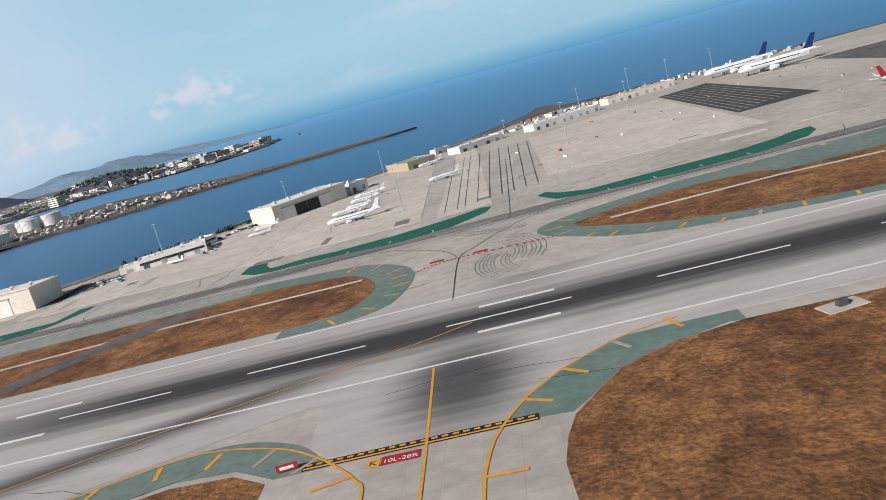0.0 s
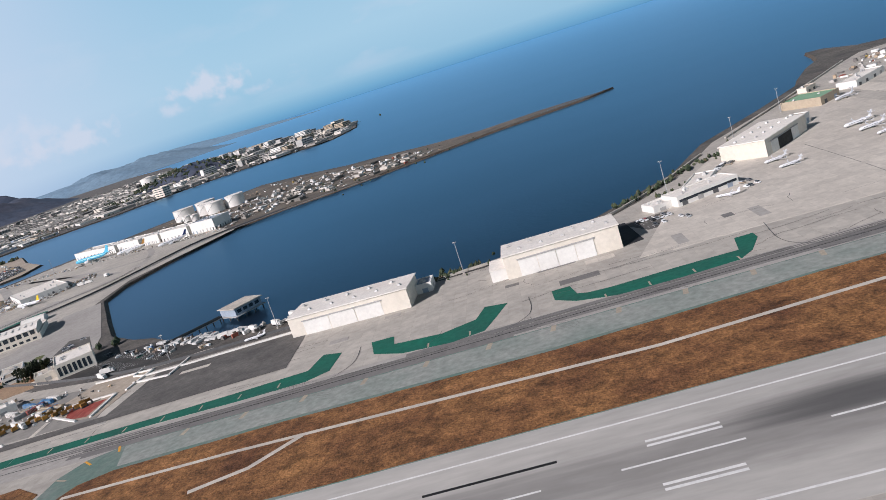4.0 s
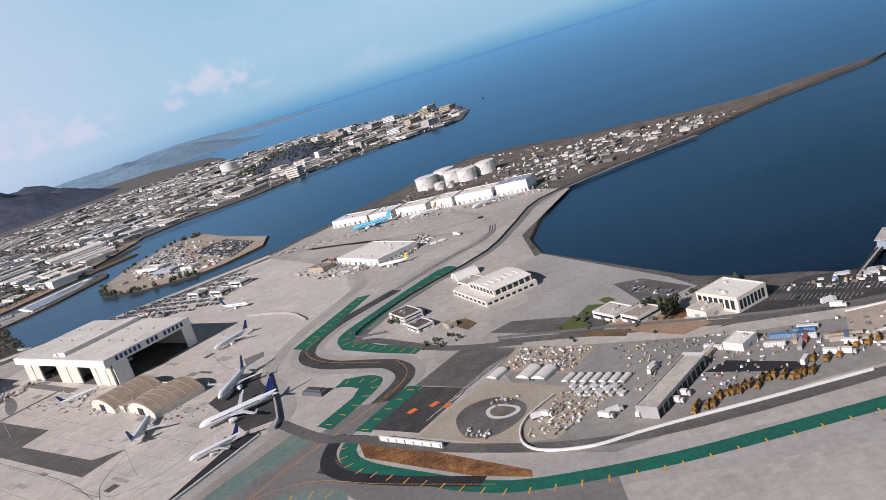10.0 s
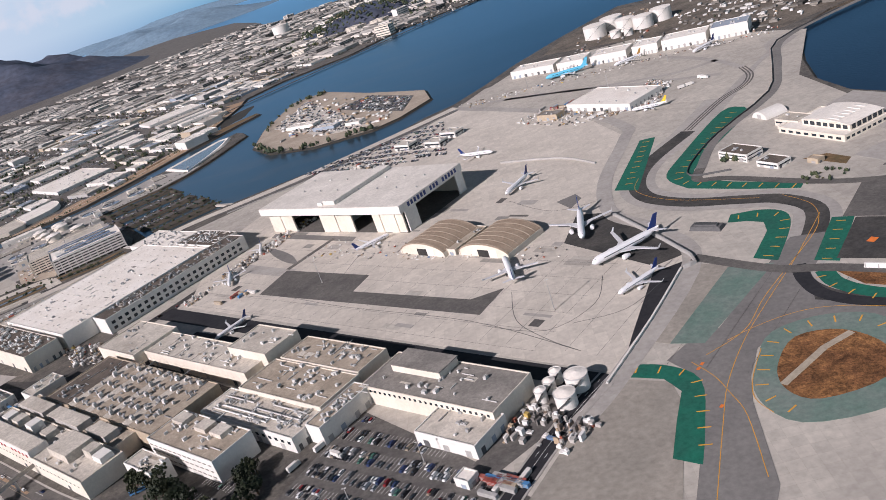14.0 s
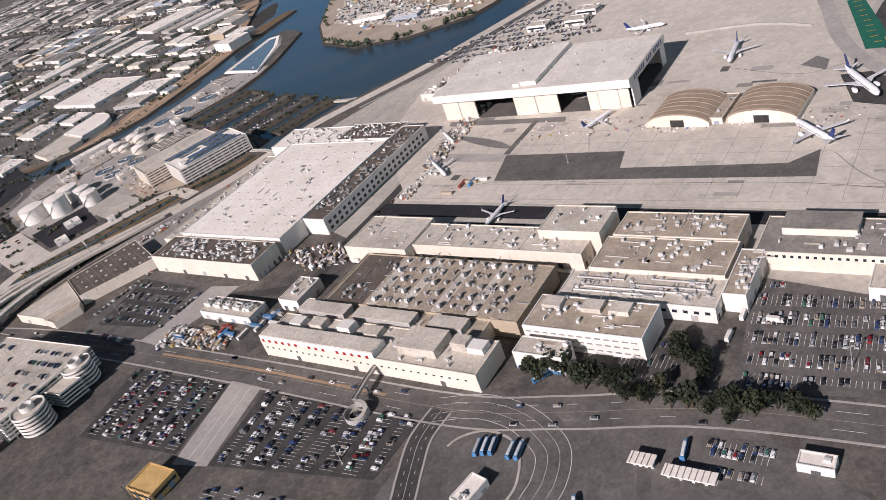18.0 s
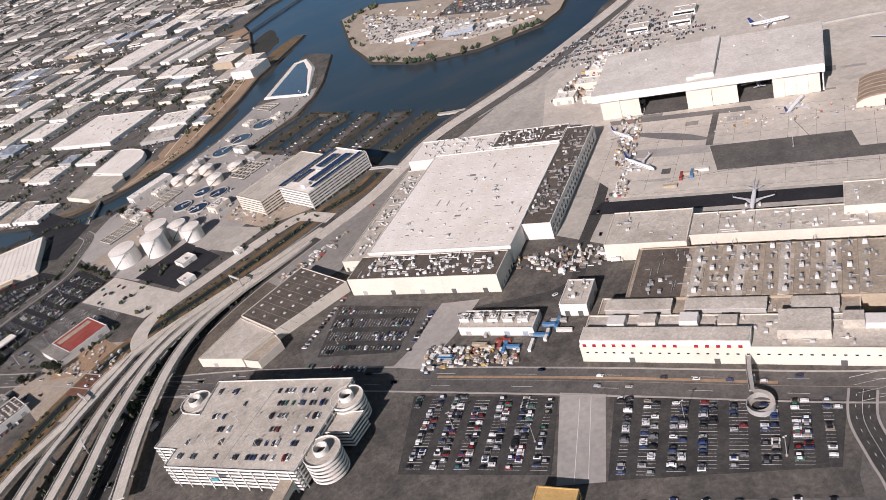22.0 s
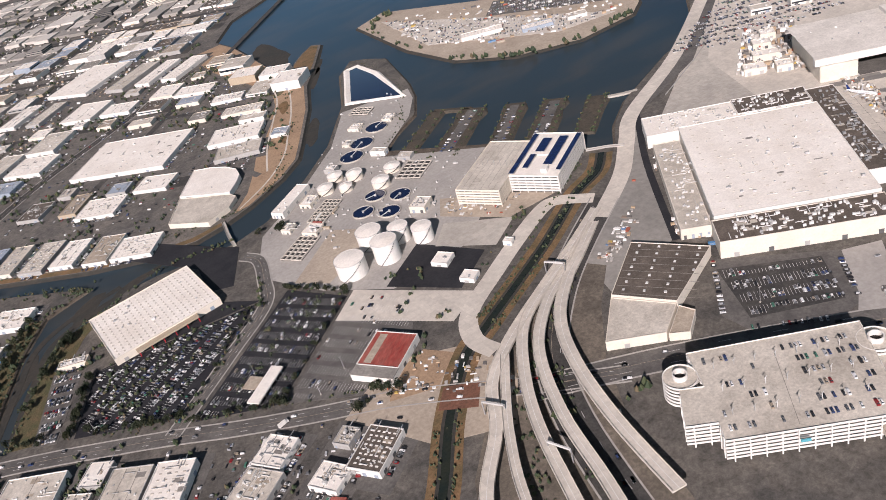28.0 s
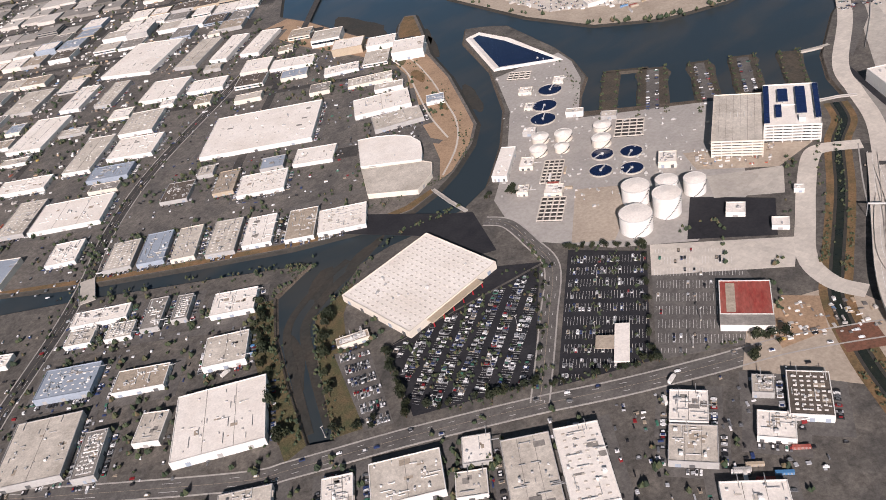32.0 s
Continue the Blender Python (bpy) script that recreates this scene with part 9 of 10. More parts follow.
for i, (x, y, L, W, h, a, r) in enumerate(town[:96]):
    e = building("warehouse", x, y, L, W, h, a, r.choice(WL), r.choice(RF), "low flat roofed building in the industrial town", units=1, plant=12 if i < 120 else 5, doors=1 if i < 60 else 0, bands=1 if i % 3 == 0 and i < 90 else 0, seed=i, group="town buildings", sides=(0,))
far = Shape()
fwin = Shape()
for i, (x, y, L, W, h, a, r) in enumerate(town[96:]):
    far.turned(x, y, 0, L, W, h, a)
    if i % 2:
        far.turned(x + r.uniform(-3, 3), y + r.uniform(-3, 3), h, 2.5, 2, 0.9, a)
    if h > 3.4:
        for k in range(3):
            fwin.turned(x, y, h * (k + 0.4) / 3, L + 0.1, W + 0.1, h * 0.12, a)
stuff("far_town", far, "town_mix", "crowded pale roofs of the far town", "town")
# lots and streets of the town
pads = Shape()
for x, y, L, W, h, a, r in town:
    if r.random() < 0.55:
        pads.turned(x + U.x * 8, y + U.y * 8, 0.0, L * 0.7, W * 1.2, 0.045, a)
stuff("town_yards", pads, "asphalt", "dark asphalt yards between buildings", "yards")
for i in range(-40, 60, 7):
    a = Vector((-700, 700)) + U * ((i + 5.9) * 17)
    pts = [tuple(a + V * (k * 20 - 120)) for k in range(100)]
    pts = [p for p in pts if inside_poly(p, Nin)]
    if len(pts) > 3:
        road("town_street", pts, 4, "grey street through the town", "asphalt", line=None, k=1, z=0.052)
for j in range(4, 75, 5):
    a = Vector((-700, 700)) + V * (j * 19 - 120)
    pts = [tuple(a + U * (k * 20)) for k in range(-34, 50)]
    pts = [p for p in pts if inside_poly(p, Nin)]
    if len(pts) > 3:
        road("town_street", pts, 4, "grey street through the town", "asphalt", line=None, k=1, z=0.054)
# waterfront offices on the point
ro = random.Random(5)
nof = 0
for k in range(240):
    c = (ro.uniform(-560, -290), ro.uniform(760, 1300))
    if not inside_poly(c, Nin) or any(math.dist(c, f[:2]) < f[2] + 7 for f in FOOT):
        continue
    if nof >= 40:
        break
    nof += 1
    building("office_block", c[0], c[1], ro.uniform(12, 22), ro.uniform(8, 13), ro.uniform(4, 9.5), ro.choice((-46, 44, -30)), ro.choice(("white_wall", "cream_wall", "grey_wall", "tan_wall")), ro.choice(("white_roof", "pale_roof")), "several storey waterfront office with strip windows", units=2, doors=0, bands=4, group="waterfront offices")
stuff("far_windows", fwin, "window", "dark window strips of far blocks", "windows")

# ---- trees ----
def crown(seed, r, h, n):
    """Many small leaf clumps in an uneven crown with gaps."""
    rr = random.Random(seed)
    s = Shape()
    lobes = [(rr.uniform(-.5, .5) * r, rr.uniform(-.5, .5) * r, h * rr.uniform(.5, .85), r * rr.uniform(.35, .62)) for _ in range(7)]
    for k in range(n):
        lx, ly, lz, lr = rr.choice(lobes)
        a, b = rr.uniform(0, 6.28), rr.uniform(-1, 1)
        q = math.sqrt(1 - b * b)
        c = Vector((lx + lr * q * math.cos(a), ly + lr * q * math.sin(a), lz + lr * b * 0.8))
        d = 0.17 * r * rr.uniform(0.6, 1.3)
        e1 = Vector((rr.uniform(-1, 1), rr.uniform(-1, 1), rr.uniform(-1, 1))).normalized() * d
        e2 = e1.orthogonal().normalized() * d
        e3 = e1.cross(e2).normalized() * d * 0.5
        s.add([c - e1, c + e2, c + e1, c - e2, c + e3], [(0, 1, 4), (1, 2, 4), (2, 3, 4), (3, 0, 4), (3, 2, 1, 0)])
    return s
def trunk(seed, r, h):
    rr = random.Random(seed + 50)
    s = Shape().drum(0, 0, 0.12 * r, 0, h * 0.6, 7, 0.06 * r)
    for k in range(4):
        a = rr.uniform(0, 6.28)
        b = Vector((0, 0, h * rr.uniform(.3, .5)))
        e = Vector((r * .5 * math.cos(a), r * .5 * math.sin(a), h * .72))
        sd = Vector((-math.sin(a), math.cos(a), 0)) * 0.045 * r
        s.add([b - sd, b + sd, e + sd * .4, e - sd * .4, b + Vector((0, 0, .07 * r)), e + Vector((0, 0, .03 * r))], [(0, 1, 2, 3), (1, 4, 5, 2), (4, 0, 3, 5)])
    return s
TREES = [(crown(k, 1.0, 1.9 + 0.25 * (k % 3), 150).mesh("crown", "leaf" if k % 2 else "leaf_dark"), trunk(k, 1.0, 1.9 + 0.25 * (k % 3)).mesh("trunk", "bark")) for k in range(5)]
TSPOT = []
def along(pts, n, spread, lo, hi, seed):
    r = random.Random(seed)
    P = smooth_line(pts, 8)
    for k in range(n):
        p = P[r.randrange(len(P))]
        TSPOT.append((p[0] + r.uniform(-spread, spread), p[1] + r.uniform(-spread, spread), r.uniform(lo, hi)))
along([(-470, 155), (-463, 149), (-457, 144), (-449, 135), (-440, 127), (-429, 122)], 52, 2.0, 1.2, 2.2, 1)
along([(-442, 146), (-440, 140), (-441, 133)], 14, 1.6, 1.2, 2.2, 31)
along([(-741.6, 352), (-735, 364), (-729, 375)], 26, 0.9, 0.8, 1.5, 32)
along([(-760, 364), (-742, 352), (-724, 337), (-712, 330)], 30, 1.2, 0.7, 1.5, 2)
along([(-756, 368), (-740, 392), (-728, 404)], 30, 1.6, 0.9, 1.7, 3)
along([(-768, 372), (-758, 394), (-748, 414), (-738, 430)], 34, 1.6, 0.9, 1.8, 4)
along([(-712, 327), (-692, 313), (-688, 311)], 16, 1.0, 0.7, 1.3, 5)
along([(-713, 330), (-698, 344), (-676, 362)], 18, 2.6, 0.5, 1.0, 6)
along([(-664, 362), (-650, 342)], 20, 0.8, 0.7, 1.3, 7)
along([(-690, 312), (-652, 341)], 20, 0.6, 0.6, 1.0, 8)
along([(-665, 409), (-652, 402), (-645, 396)], 14, 1.6, 0.8, 1.6, 9)
along([(-675, 292), (-664, 288), (-668, 296)], 14, 1.5, 0.8, 1.6, 10)
along([(-250, 194), (-244, 189), (-247, 185)], 14, 1.8, 1.0, 1.9, 11)
along([(-238, 190), (-236, 196), (-226, 196)], 8, 1.6, 0.9, 1.6, 12)
along([(-318, 240), (-309, 237)], 6, 1.5, 0.8, 1.5, 13)
along([(-66, 200), (-63, 208)], 5, 1.4, 1.6, 2.4, 14)
along([(-97, 184), (-88, 190), (-76, 202)], 34, 1.4, 0.4, 1.0, 15)
along([(-130, 169), (-143, 166.4)], 16, 0.8, 0.4, 0.8, 16)
along([(-516, 470), (-500, 440), (-474, 424), (-440, 421)], 40, 2.0, 0.8, 1.8, 17)
along([(-516, 500), (-510, 560), (-490, 572)], 26, 2.4, 0.8, 1.8, 18)
along([(-655, 296), (-640, 305), (-600, 322), (-585, 330)], 24, 1.4, 0.5, 1.1, 19)
along([(-645, 318), (-628, 330), (-640, 338)], 16, 1.0, 0.5, 1.0, 20)
along([(-634, 262), (-640, 250), (-620, 240)], 14, 2.0, 0.9, 1.7, 21)
rl = random.Random(3)
for k in range(120):
    c = Vector((-715, 345)) + Vector((rl.uniform(-24, 40), rl.uniform(-14, 26)))
    if inside_poly(tuple(c), [(-728, 374), (-741, 353), (-714, 333), (-675, 363), (-684, 372), (-704, 370)]):
        TSPOT.append((c.x, c.y, rl.uniform(0.45, 0.8)))
for k in range(40):
    t = rl.random()
    TSPOT.append((-703 + 46 * t + rl.uniform(-2, 2), 325 + 22 * t + rl.uniform(-2, 4), rl.uniform(0.35, 0.6)))
along([(-620, 470), (-600, 500), (-592, 540)], 14, 4, 0.5, 1.1, 22)
along([(-690, 447), (-730, 473), (-768, 506)], 34, 1.8, 0.4, 0.9, 23)
for i, (x, y, r) in enumerate(TSPOT[:300]):
    if not (inside_poly((x, y), MAIN) or inside_poly((x, y), NORTH) or inside_poly((x, y), ISLAND)):
        continue
    c, t = TREES[i % 5]
    e = new("tree")
    e.matrix_basis = pose(x, y, 0.03, 0, 0, (i * 47) % 360)
    tagged(e, "rounded dark green tree" if i % 2 else "bushy dark evergreen tree", "tree", "trees")
    for nm, m in (("crown", c), ("trunk", t)):
        o = part(nm, m, None, e)
        o.matrix_basis = Matrix.Diagonal((r, r, r * (0.85 + 0.3 * ((i * 7) % 10) / 10), 1))
woods = Shape()
rw = random.Random(9)
spots = TSPOT[300:]
def shrubs(pts, n, spread, lo, hi):
    P = smooth_line(pts, 8)
    for k in range(n):
        p = P[rw.randrange(len(P))]
        spots.append((p[0] + rw.gauss(0, spread), p[1] + rw.gauss(0, spread), rw.uniform(lo, hi)))
for off in (-3.4, 3.4):
    shrubs([(-690 + off, 240), (-676 + off, 252), (-661 + off, 270)], 60, 0.7, 0.2, 0.6)
    shrubs([(-631, 293 + off), (-613, 300 + off), (-579, 320 + off), (-556, 331 + off)], 110, 0.7, 0.2, 0.6)
shrubs([(-662, 232), (-650, 252), (-636, 268), (-618, 280), (-600, 291)], 130, 1.6, 0.25, 0.8)
shrubs([(-652, 218), (-644, 240), (-632, 262)], 60, 1.2, 0.25, 0.8)
shrubs([(-653, 430), (-686, 442), (-730, 468), (-768, 502)], 170, 1.2, 0.15, 0.5)
shrubs([(-665, 410), (-690, 418), (-716, 410), (-733, 405), (-745, 387), (-758, 362)], 170, 1.0, 0.25, 0.8)
shrubs([(-766, 368), (-756, 390), (-746, 411), (-735, 428), (-718, 433), (-738, 455), (-776, 492)], 190, 1.0, 0.25, 0.8)
shrubs([(-583, 528), (-603, 482), (-626, 447), (-640, 434)], 110, 1.4, 0.15, 0.55)
shrubs([(-592, 417), (-572, 433), (-556, 455), (-545, 478), (-542, 516)], 70, 0.9, 0.2, 0.5)
shrubs([(-735, 345), (-714, 330), (-692, 313), (-672, 298)], 60, 1.0, 0.25, 0.6)
for (x0, y0), (x1, y1), fw, _ in FINGERS[:5]:
    for sd in (-fw * 0.85, fw * 0.85):
        shrubs([(x0 - sd * 0.65, y0 + sd * 0.75), (x1 - sd * 0.65, y1 + sd * 0.75)], 60, 0.45, 0.2, 0.55)
# planted rows in the store car parks and beside the streets
for k in range(5):
    q = k / 5
    shrubs([(-736 + 9 * q + 6, 353 - 14 * q + 4), (-722 + 32 * q, 375 - 10 * q)], 26, 0.5, 0.35, 0.75)
for k in range(4):
    q = (k + 0.5) / 4
    shrubs([(-711 + 21 * q, 326 - 14 * q), (-664 + 12 * q, 361 - 21 * q)], 24, 0.5, 0.3, 0.7)
shrubs([(-712, 331), (-697, 343), (-675, 361), (-668, 376)], 40, 0.9, 0.4, 0.9)
shrubs([(-830, 446), (-790, 484), (-771, 504), (-747, 533), (-710, 565), (-653, 601)], 90, 3.2, 0.4, 0.9)
shrubs([(-760, 523), (-730, 495), (-700, 473), (-672, 455)], 50, 2.2, 0.4, 0.9)
shrubs([(-716, 430), (-738, 450), (-776, 488)], 40, 1.6, 0.5, 1.0)
for cx, cy, sx in ((-262, 196, 6), (-246, 186, 5), (-300, 212, 4), (-312, 240, 3), (-88, 186, 5), (-135, 168, 4), (-70, 206, 3), (-200, 400, 30), (-160, 430, 20), (-250, 450, 30)):
    for k in range(16):
        spots.append((cx + rw.gauss(0, sx), cy + rw.gauss(0, sx * 0.6), rw.uniform(0.3, 0.8)))
for k in range(7600):
    if k % 3 == 0 and town:
        t_ = town[rw.randrange(len(town))]
        p = (t_[0] + rw.uniform(-13, 13), t_[1] + rw.uniform(-13, 13))
    else:
        t_ = WARE[rw.randrange(len(WARE))] if k % 3 == 1 else town[rw.randrange(min(len(town), 420))]
        p = (t_[0] + rw.uniform(-1, 1) * (t_[2] * .7 + 4), t_[1] + rw.uniform(-1, 1) * (t_[3] * .7 + 4))
    if inside_poly(p, Nin) or inside_poly(p, MAIN) and p[0] < -700:
        if not any(math.dist(p, f[:2]) < f[2] * 0.72 for f in FOOT):
            spots.append((*p, rw.uniform(0.5, 1.35)))
for k in range(420):
    spots.append((-500 + rw.gauss(0, 60), 985 + rw.gauss(0, 45), rw.uniform(1.2, 2.4)))
for x, y, r in spots:
    zb = 0.0
    if math.dist((x, y), (-500, 985)) < 70:
        zb = max(0.0, 15 * (1 - (math.dist((x, y), (-500, 985)) / 80) ** 2))
    for j in range(3):
        cx, cy = x + rw.uniform(-.5, .5) * r, y + rw.uniform(-.5, .5) * r
        q = r * rw.uniform(.45, .75)
        a = rw.uniform(0, 3)
        v = [(cx + q * math.cos(a + i * 1.2566), cy + q * math.sin(a + i * 1.2566), zb + r * rw.uniform(.4, .9)) for i in range(5)]
        woods.add(v + [(cx, cy, zb + r * rw.uniform(1.3, 2.0)), (cx, cy, zb)], [(i, (i + 1) % 5, 5) for i in range(5)] + [((i + 1) % 5, i, 6) for i in range(5)])
stuff("far_trees", woods, "leaves_joined", "dark trees scattered through the town", "trees")

# ---- aircraft ----
def airliner(x, y, nose, length, label, tail="plane_blue", body="plane_white", engines=2, z=0.0, belly=None, name="airliner"):
    """A jet on its wheels; nose: the way that it points, in degrees."""
    e = thing(name, x, y, nose, label, "aircraft", z=0.06, group="parked aircraft")
    k = length / 40.0
    R = 2.0 * k
    zc = 3.6 * k
    prof = [(20, 0.05, 0.3), (19.3, 0.45, 0.2), (18, 0.8, 0.08), (15.5, 1, 0), (5, 1, 0), (-8, 1, 0), (-13, 0.82, -.18), (-17, 0.45, -.5), (-19.6, 0.12, -.75)]
    n, s = 14, Shape()
    for px, pr, dz in prof:
        for i in range(n):
            a = 2 * math.pi * i / n
            s.v.append((px * k, R * pr * math.cos(a), zc - R * dz + R * pr * math.sin(a)))
    for j in range(len(prof) - 1):
        for i in range(n):
            i2 = (i + 1) % n
            s.f.append((j * n + i, j * n + i2, (j + 1) * n + i2, (j + 1) * n + i))
    s.f += [tuple(range(n)), tuple(reversed(range((len(prof) - 1) * n, len(prof) * n)))]
    part("fuselage", s, body, e, smooth=True)
    def slab(pts, t, mat, nm, up=0.0):
        m = len(pts)
        q = Shape().add([(a * k, b * k, c * k) for a, b, c in pts] + [(a * k, b * k, c * k + t * k) for a, b, c in pts], [tuple(reversed(range(m))), tuple(range(m, 2 * m))] + [(i, (i + 1) % m, m + (i + 1) % m, m + i) for i in range(m)])
        return part(nm, q, mat, e)
    small = length < 9
    wz = 2.6 if engines and not small else 2.4
    for sg in (-1, 1):
        w = [(5.5, 1.6 * sg, wz), (-1.5, 1.6 * sg, wz), (-5.6, 17.5 * sg, wz + 1.5), (-4.0, 17.5 * sg, wz + 1.5), (-0.6, 7 * sg, wz + 0.5)]
        slab(w if sg < 0 else w, 0.35, "plane_grey", "wing")
        slab([(-4.4, 17.4 * sg, wz + 1.6), (-5.8, 17.4 * sg, wz + 1.6), (-6.8, 17.8 * sg, wz + 3.4), (-6.2, 17.8 * sg, wz + 3.4)], 0.12, "plane_white", "winglet")
        hz = 4.4 if not small else 9.4
        slab([(-14.5, 0.6 * sg, hz), (-17.6, 0.6 * sg, hz), (-19.8, 6.6 * sg, hz + 0.6), (-18.6, 6.6 * sg, hz + 0.6)], 0.22, "plane_grey", "tailplane")
        if engines:
            ex, ey, ez = (4.2, 5.6 * sg, 1.6) if not small else (-9.5, 3.0 * sg, 4.4)
            q = Shape()
            er = 1.25
            for px, pr in ((2.4, 0.8), (2.1, 1.0), (0.4, 1.02), (-1.6, 0.6)):
                for i in range(12):
                    a = 2 * math.pi * i / 12
                    q.v.append(((ex + px) * k, (ey + er * pr * math.cos(a)) * k, (ez + er * pr * math.sin(a)) * k))
            for j in range(3):
                for i in range(12):
                    q.f.append((j * 12 + i, j * 12 + (i + 1) % 12, (j + 1) * 12 + (i + 1) % 12, (j + 1) * 12 + i))
            q.f += [tuple(range(12)), tuple(reversed(range(36, 48)))]
            part("engine", q, "plane_white" if not small else "plane_grey", e, smooth=False)
        part("main_gear", Shape().box(-1.6 * k, -0.2 * k, (2.6 * sg - 0.3) * k, (2.6 * sg + 0.3) * k, 0, 1.1 * k).box(-1.0 * k, -0.8 * k, (2.6 * sg - 0.15) * k, (2.6 * sg + 0.15) * k, 1.1 * k, 2.8 * k), "steel_dark", e)
    part("nose_gear", Shape().box(14.4 * k, 15.2 * k, -0.3 * k, 0.3 * k, 0, 0.8 * k).box(14.7 * k, 14.9 * k, -0.12 * k, 0.12 * k, 0.8 * k, 2.2 * k), "steel_dark", e)
    fin = Shape()
    pts = [(-12.0, 5.0), (-18.0, 5.2), (-20.4, 11.8), (-18.2, 11.8), (-14.4, 6.6)]
    m = len(pts)
    fin.add([(a * k, -0.18 * k, b * k) for a, b in pts] + [(a * k, 0.18 * k, b * k) for a, b in pts], [tuple(range(m)), tuple(reversed(range(m, 2 * m)))] + [(i, m + i, m + (i + 1) % m, (i + 1) % m) for i in range(m)])
    part("fin", fin, tail, e)
    for sg in (-1, 1):
        part("window_line", Shape().box(-10 * k, 14 * k, sg * R * 0.985 - 0.03 * k, sg * R * 0.985 + 0.05 * k, zc + 0.3 * k, zc + 0.62 * k), "window", e)
    part("cockpit_glass", Shape().box(17.6 * k, 18.3 * k, -0.9 * k, 0.9 * k, zc + 0.7 * k, zc + 1.25 * k, 0.1 * k), "window", e)
    return e
PL = "white airliner with a dark blue tail on the apron"
for x, y, a, ln in ((-383.5, 205.2, 95, 17), (-354, 199.2, 206, 21), (-355, 181, 213, 13), (-362, 221.5, 263, 20), (-376, 269, 236, 16), (-425.4, 254.6, 30, 13), (-388.5, 317.5, -28, 14.5), (-464.7, 219.6, 230, 12), (-476, 260, 283, 13), (-470, 282, 282, 10.5), (-421.4, 278.5, 63, 12)):
    airliner(x, y, a, ln, PL)
airliner(-340, 405, 175, 21, "sky blue freight airliner beside the cargo terminal", "plane_sky", "plane_sky")
airliner(-313, 394, 200, 15, "white airliner with a gold tail at the cargo apron", "plane_gold")
airliner(-283, 376, 215, 15, "white freighter with a dark blue tail at the terminal", "plane_blue")
airliner(-322, 312, 165, 13, "yellow tailed airliner parked on the cargo apron", "plane_yellow")
airliner(80, 251, 190, 25, "long white airliner with a blue tail on the far apron", "plane_blue")
airliner(75, 275, 192, 23, "white airliner with a blue tail on the far apron", "plane_blue")
airliner(74, 161, 20, 14, "white airliner with a red and blue tail", "plane_red")
for x, y, a, ln in ((-35.6, 161, 192, 11.4), (-37.6, 196, 196, 8), (-37.8, 188.6, 196, 7.2), (-38, 180.6, 196, 6), (-38.6, 173.4, 198, 8.5), (-18.4, 192.4, 205, 8.4), (-61, 184, 196, 6), (-60.6, 176.2, 192, 5.6), (-25, 232.6, 210, 8), (-179, 162.2, 190, 5), (-77, 166, 160, 5)):
    airliner(x, y, a, ln, "small white business jet parked on the apron", "plane_white", name="business_jet")

# ---- fences, poles, vehicles, clutter ----
def fence(pts, h, label, mat="grey_wall", t=0.12):
    e = thing("fence", 0, 0, 0, label, "fence")
    P = smooth_line(pts, 3)
    part("panel", Shape().strip(P, t, 0.06 + h, h), mat, e)
    for i in range(0, len(P), 2):
        part("post", Shape().box(P[i][0] - 0.08, P[i][0] + 0.08, P[i][1] - 0.08, P[i][1] + 0.08, 0, h + 0.15), mat, e)
fence([(-353, 225), (-341.4, 188), (-344.4, 183)], 0.9, "grey blast fence at the apron edge", "grey_wall", 0.5)
fence([(-345, 183), (-356, 165), (-369, 146)], 0.5, "pale low wall along the road", "white_wall", 0.4)
fence([(-286, 202), (-262, 190), (-236, 176), (-204, 163.6), (-166, 163)], 0.6, "dark mesh fence along the perimeter road", "dark_wall")
fence([(-318, 232), (-328, 236), (-325, 246), (-312, 264), (-286, 291), (-274, 320), (-260, 353), (-226, 375)], 0.6, "dark fence along the shore road", "dark_wall")
fence([(-276.5, 161.4), (-282.7, 154.8), (-284.5, 148.9), (-283.5, 143.6), (-279.7, 140), (-272, 137.6), (-264.4, 138.1), (-254.0, 138.3), (-240.1, 138.1), (-223.8, 138.2)], 0.5, "white barrier round the yard", "white_wall", 0.3)
fence([(-395, 404), (-420, 384), (-455, 362), (-500, 344)], 0.5, "grey fence along the lagoon road", "grey_wall")
fence([(-380, 300), (-360, 286), (-350, 270)], 0.7, "grey blast fence on the apron", "grey_wall", 0.4)
fence([(-206, 165), (-203, 158.4), (-166, 158.8)], 0.35, "white edged barrier beside the empty apron", "white_wall", 0.3)
fence([(-166, 165.6), (-128, 167.6), (-108, 173), (-90, 188), (-70, 214)], 0.5, "pale sea wall along the bay", "concrete", 0.5)
fence([(-60, 226), (-36, 254), (-14, 280), (4, 302)], 0.5, "pale sea wall along the bay", "concrete", 0.5)

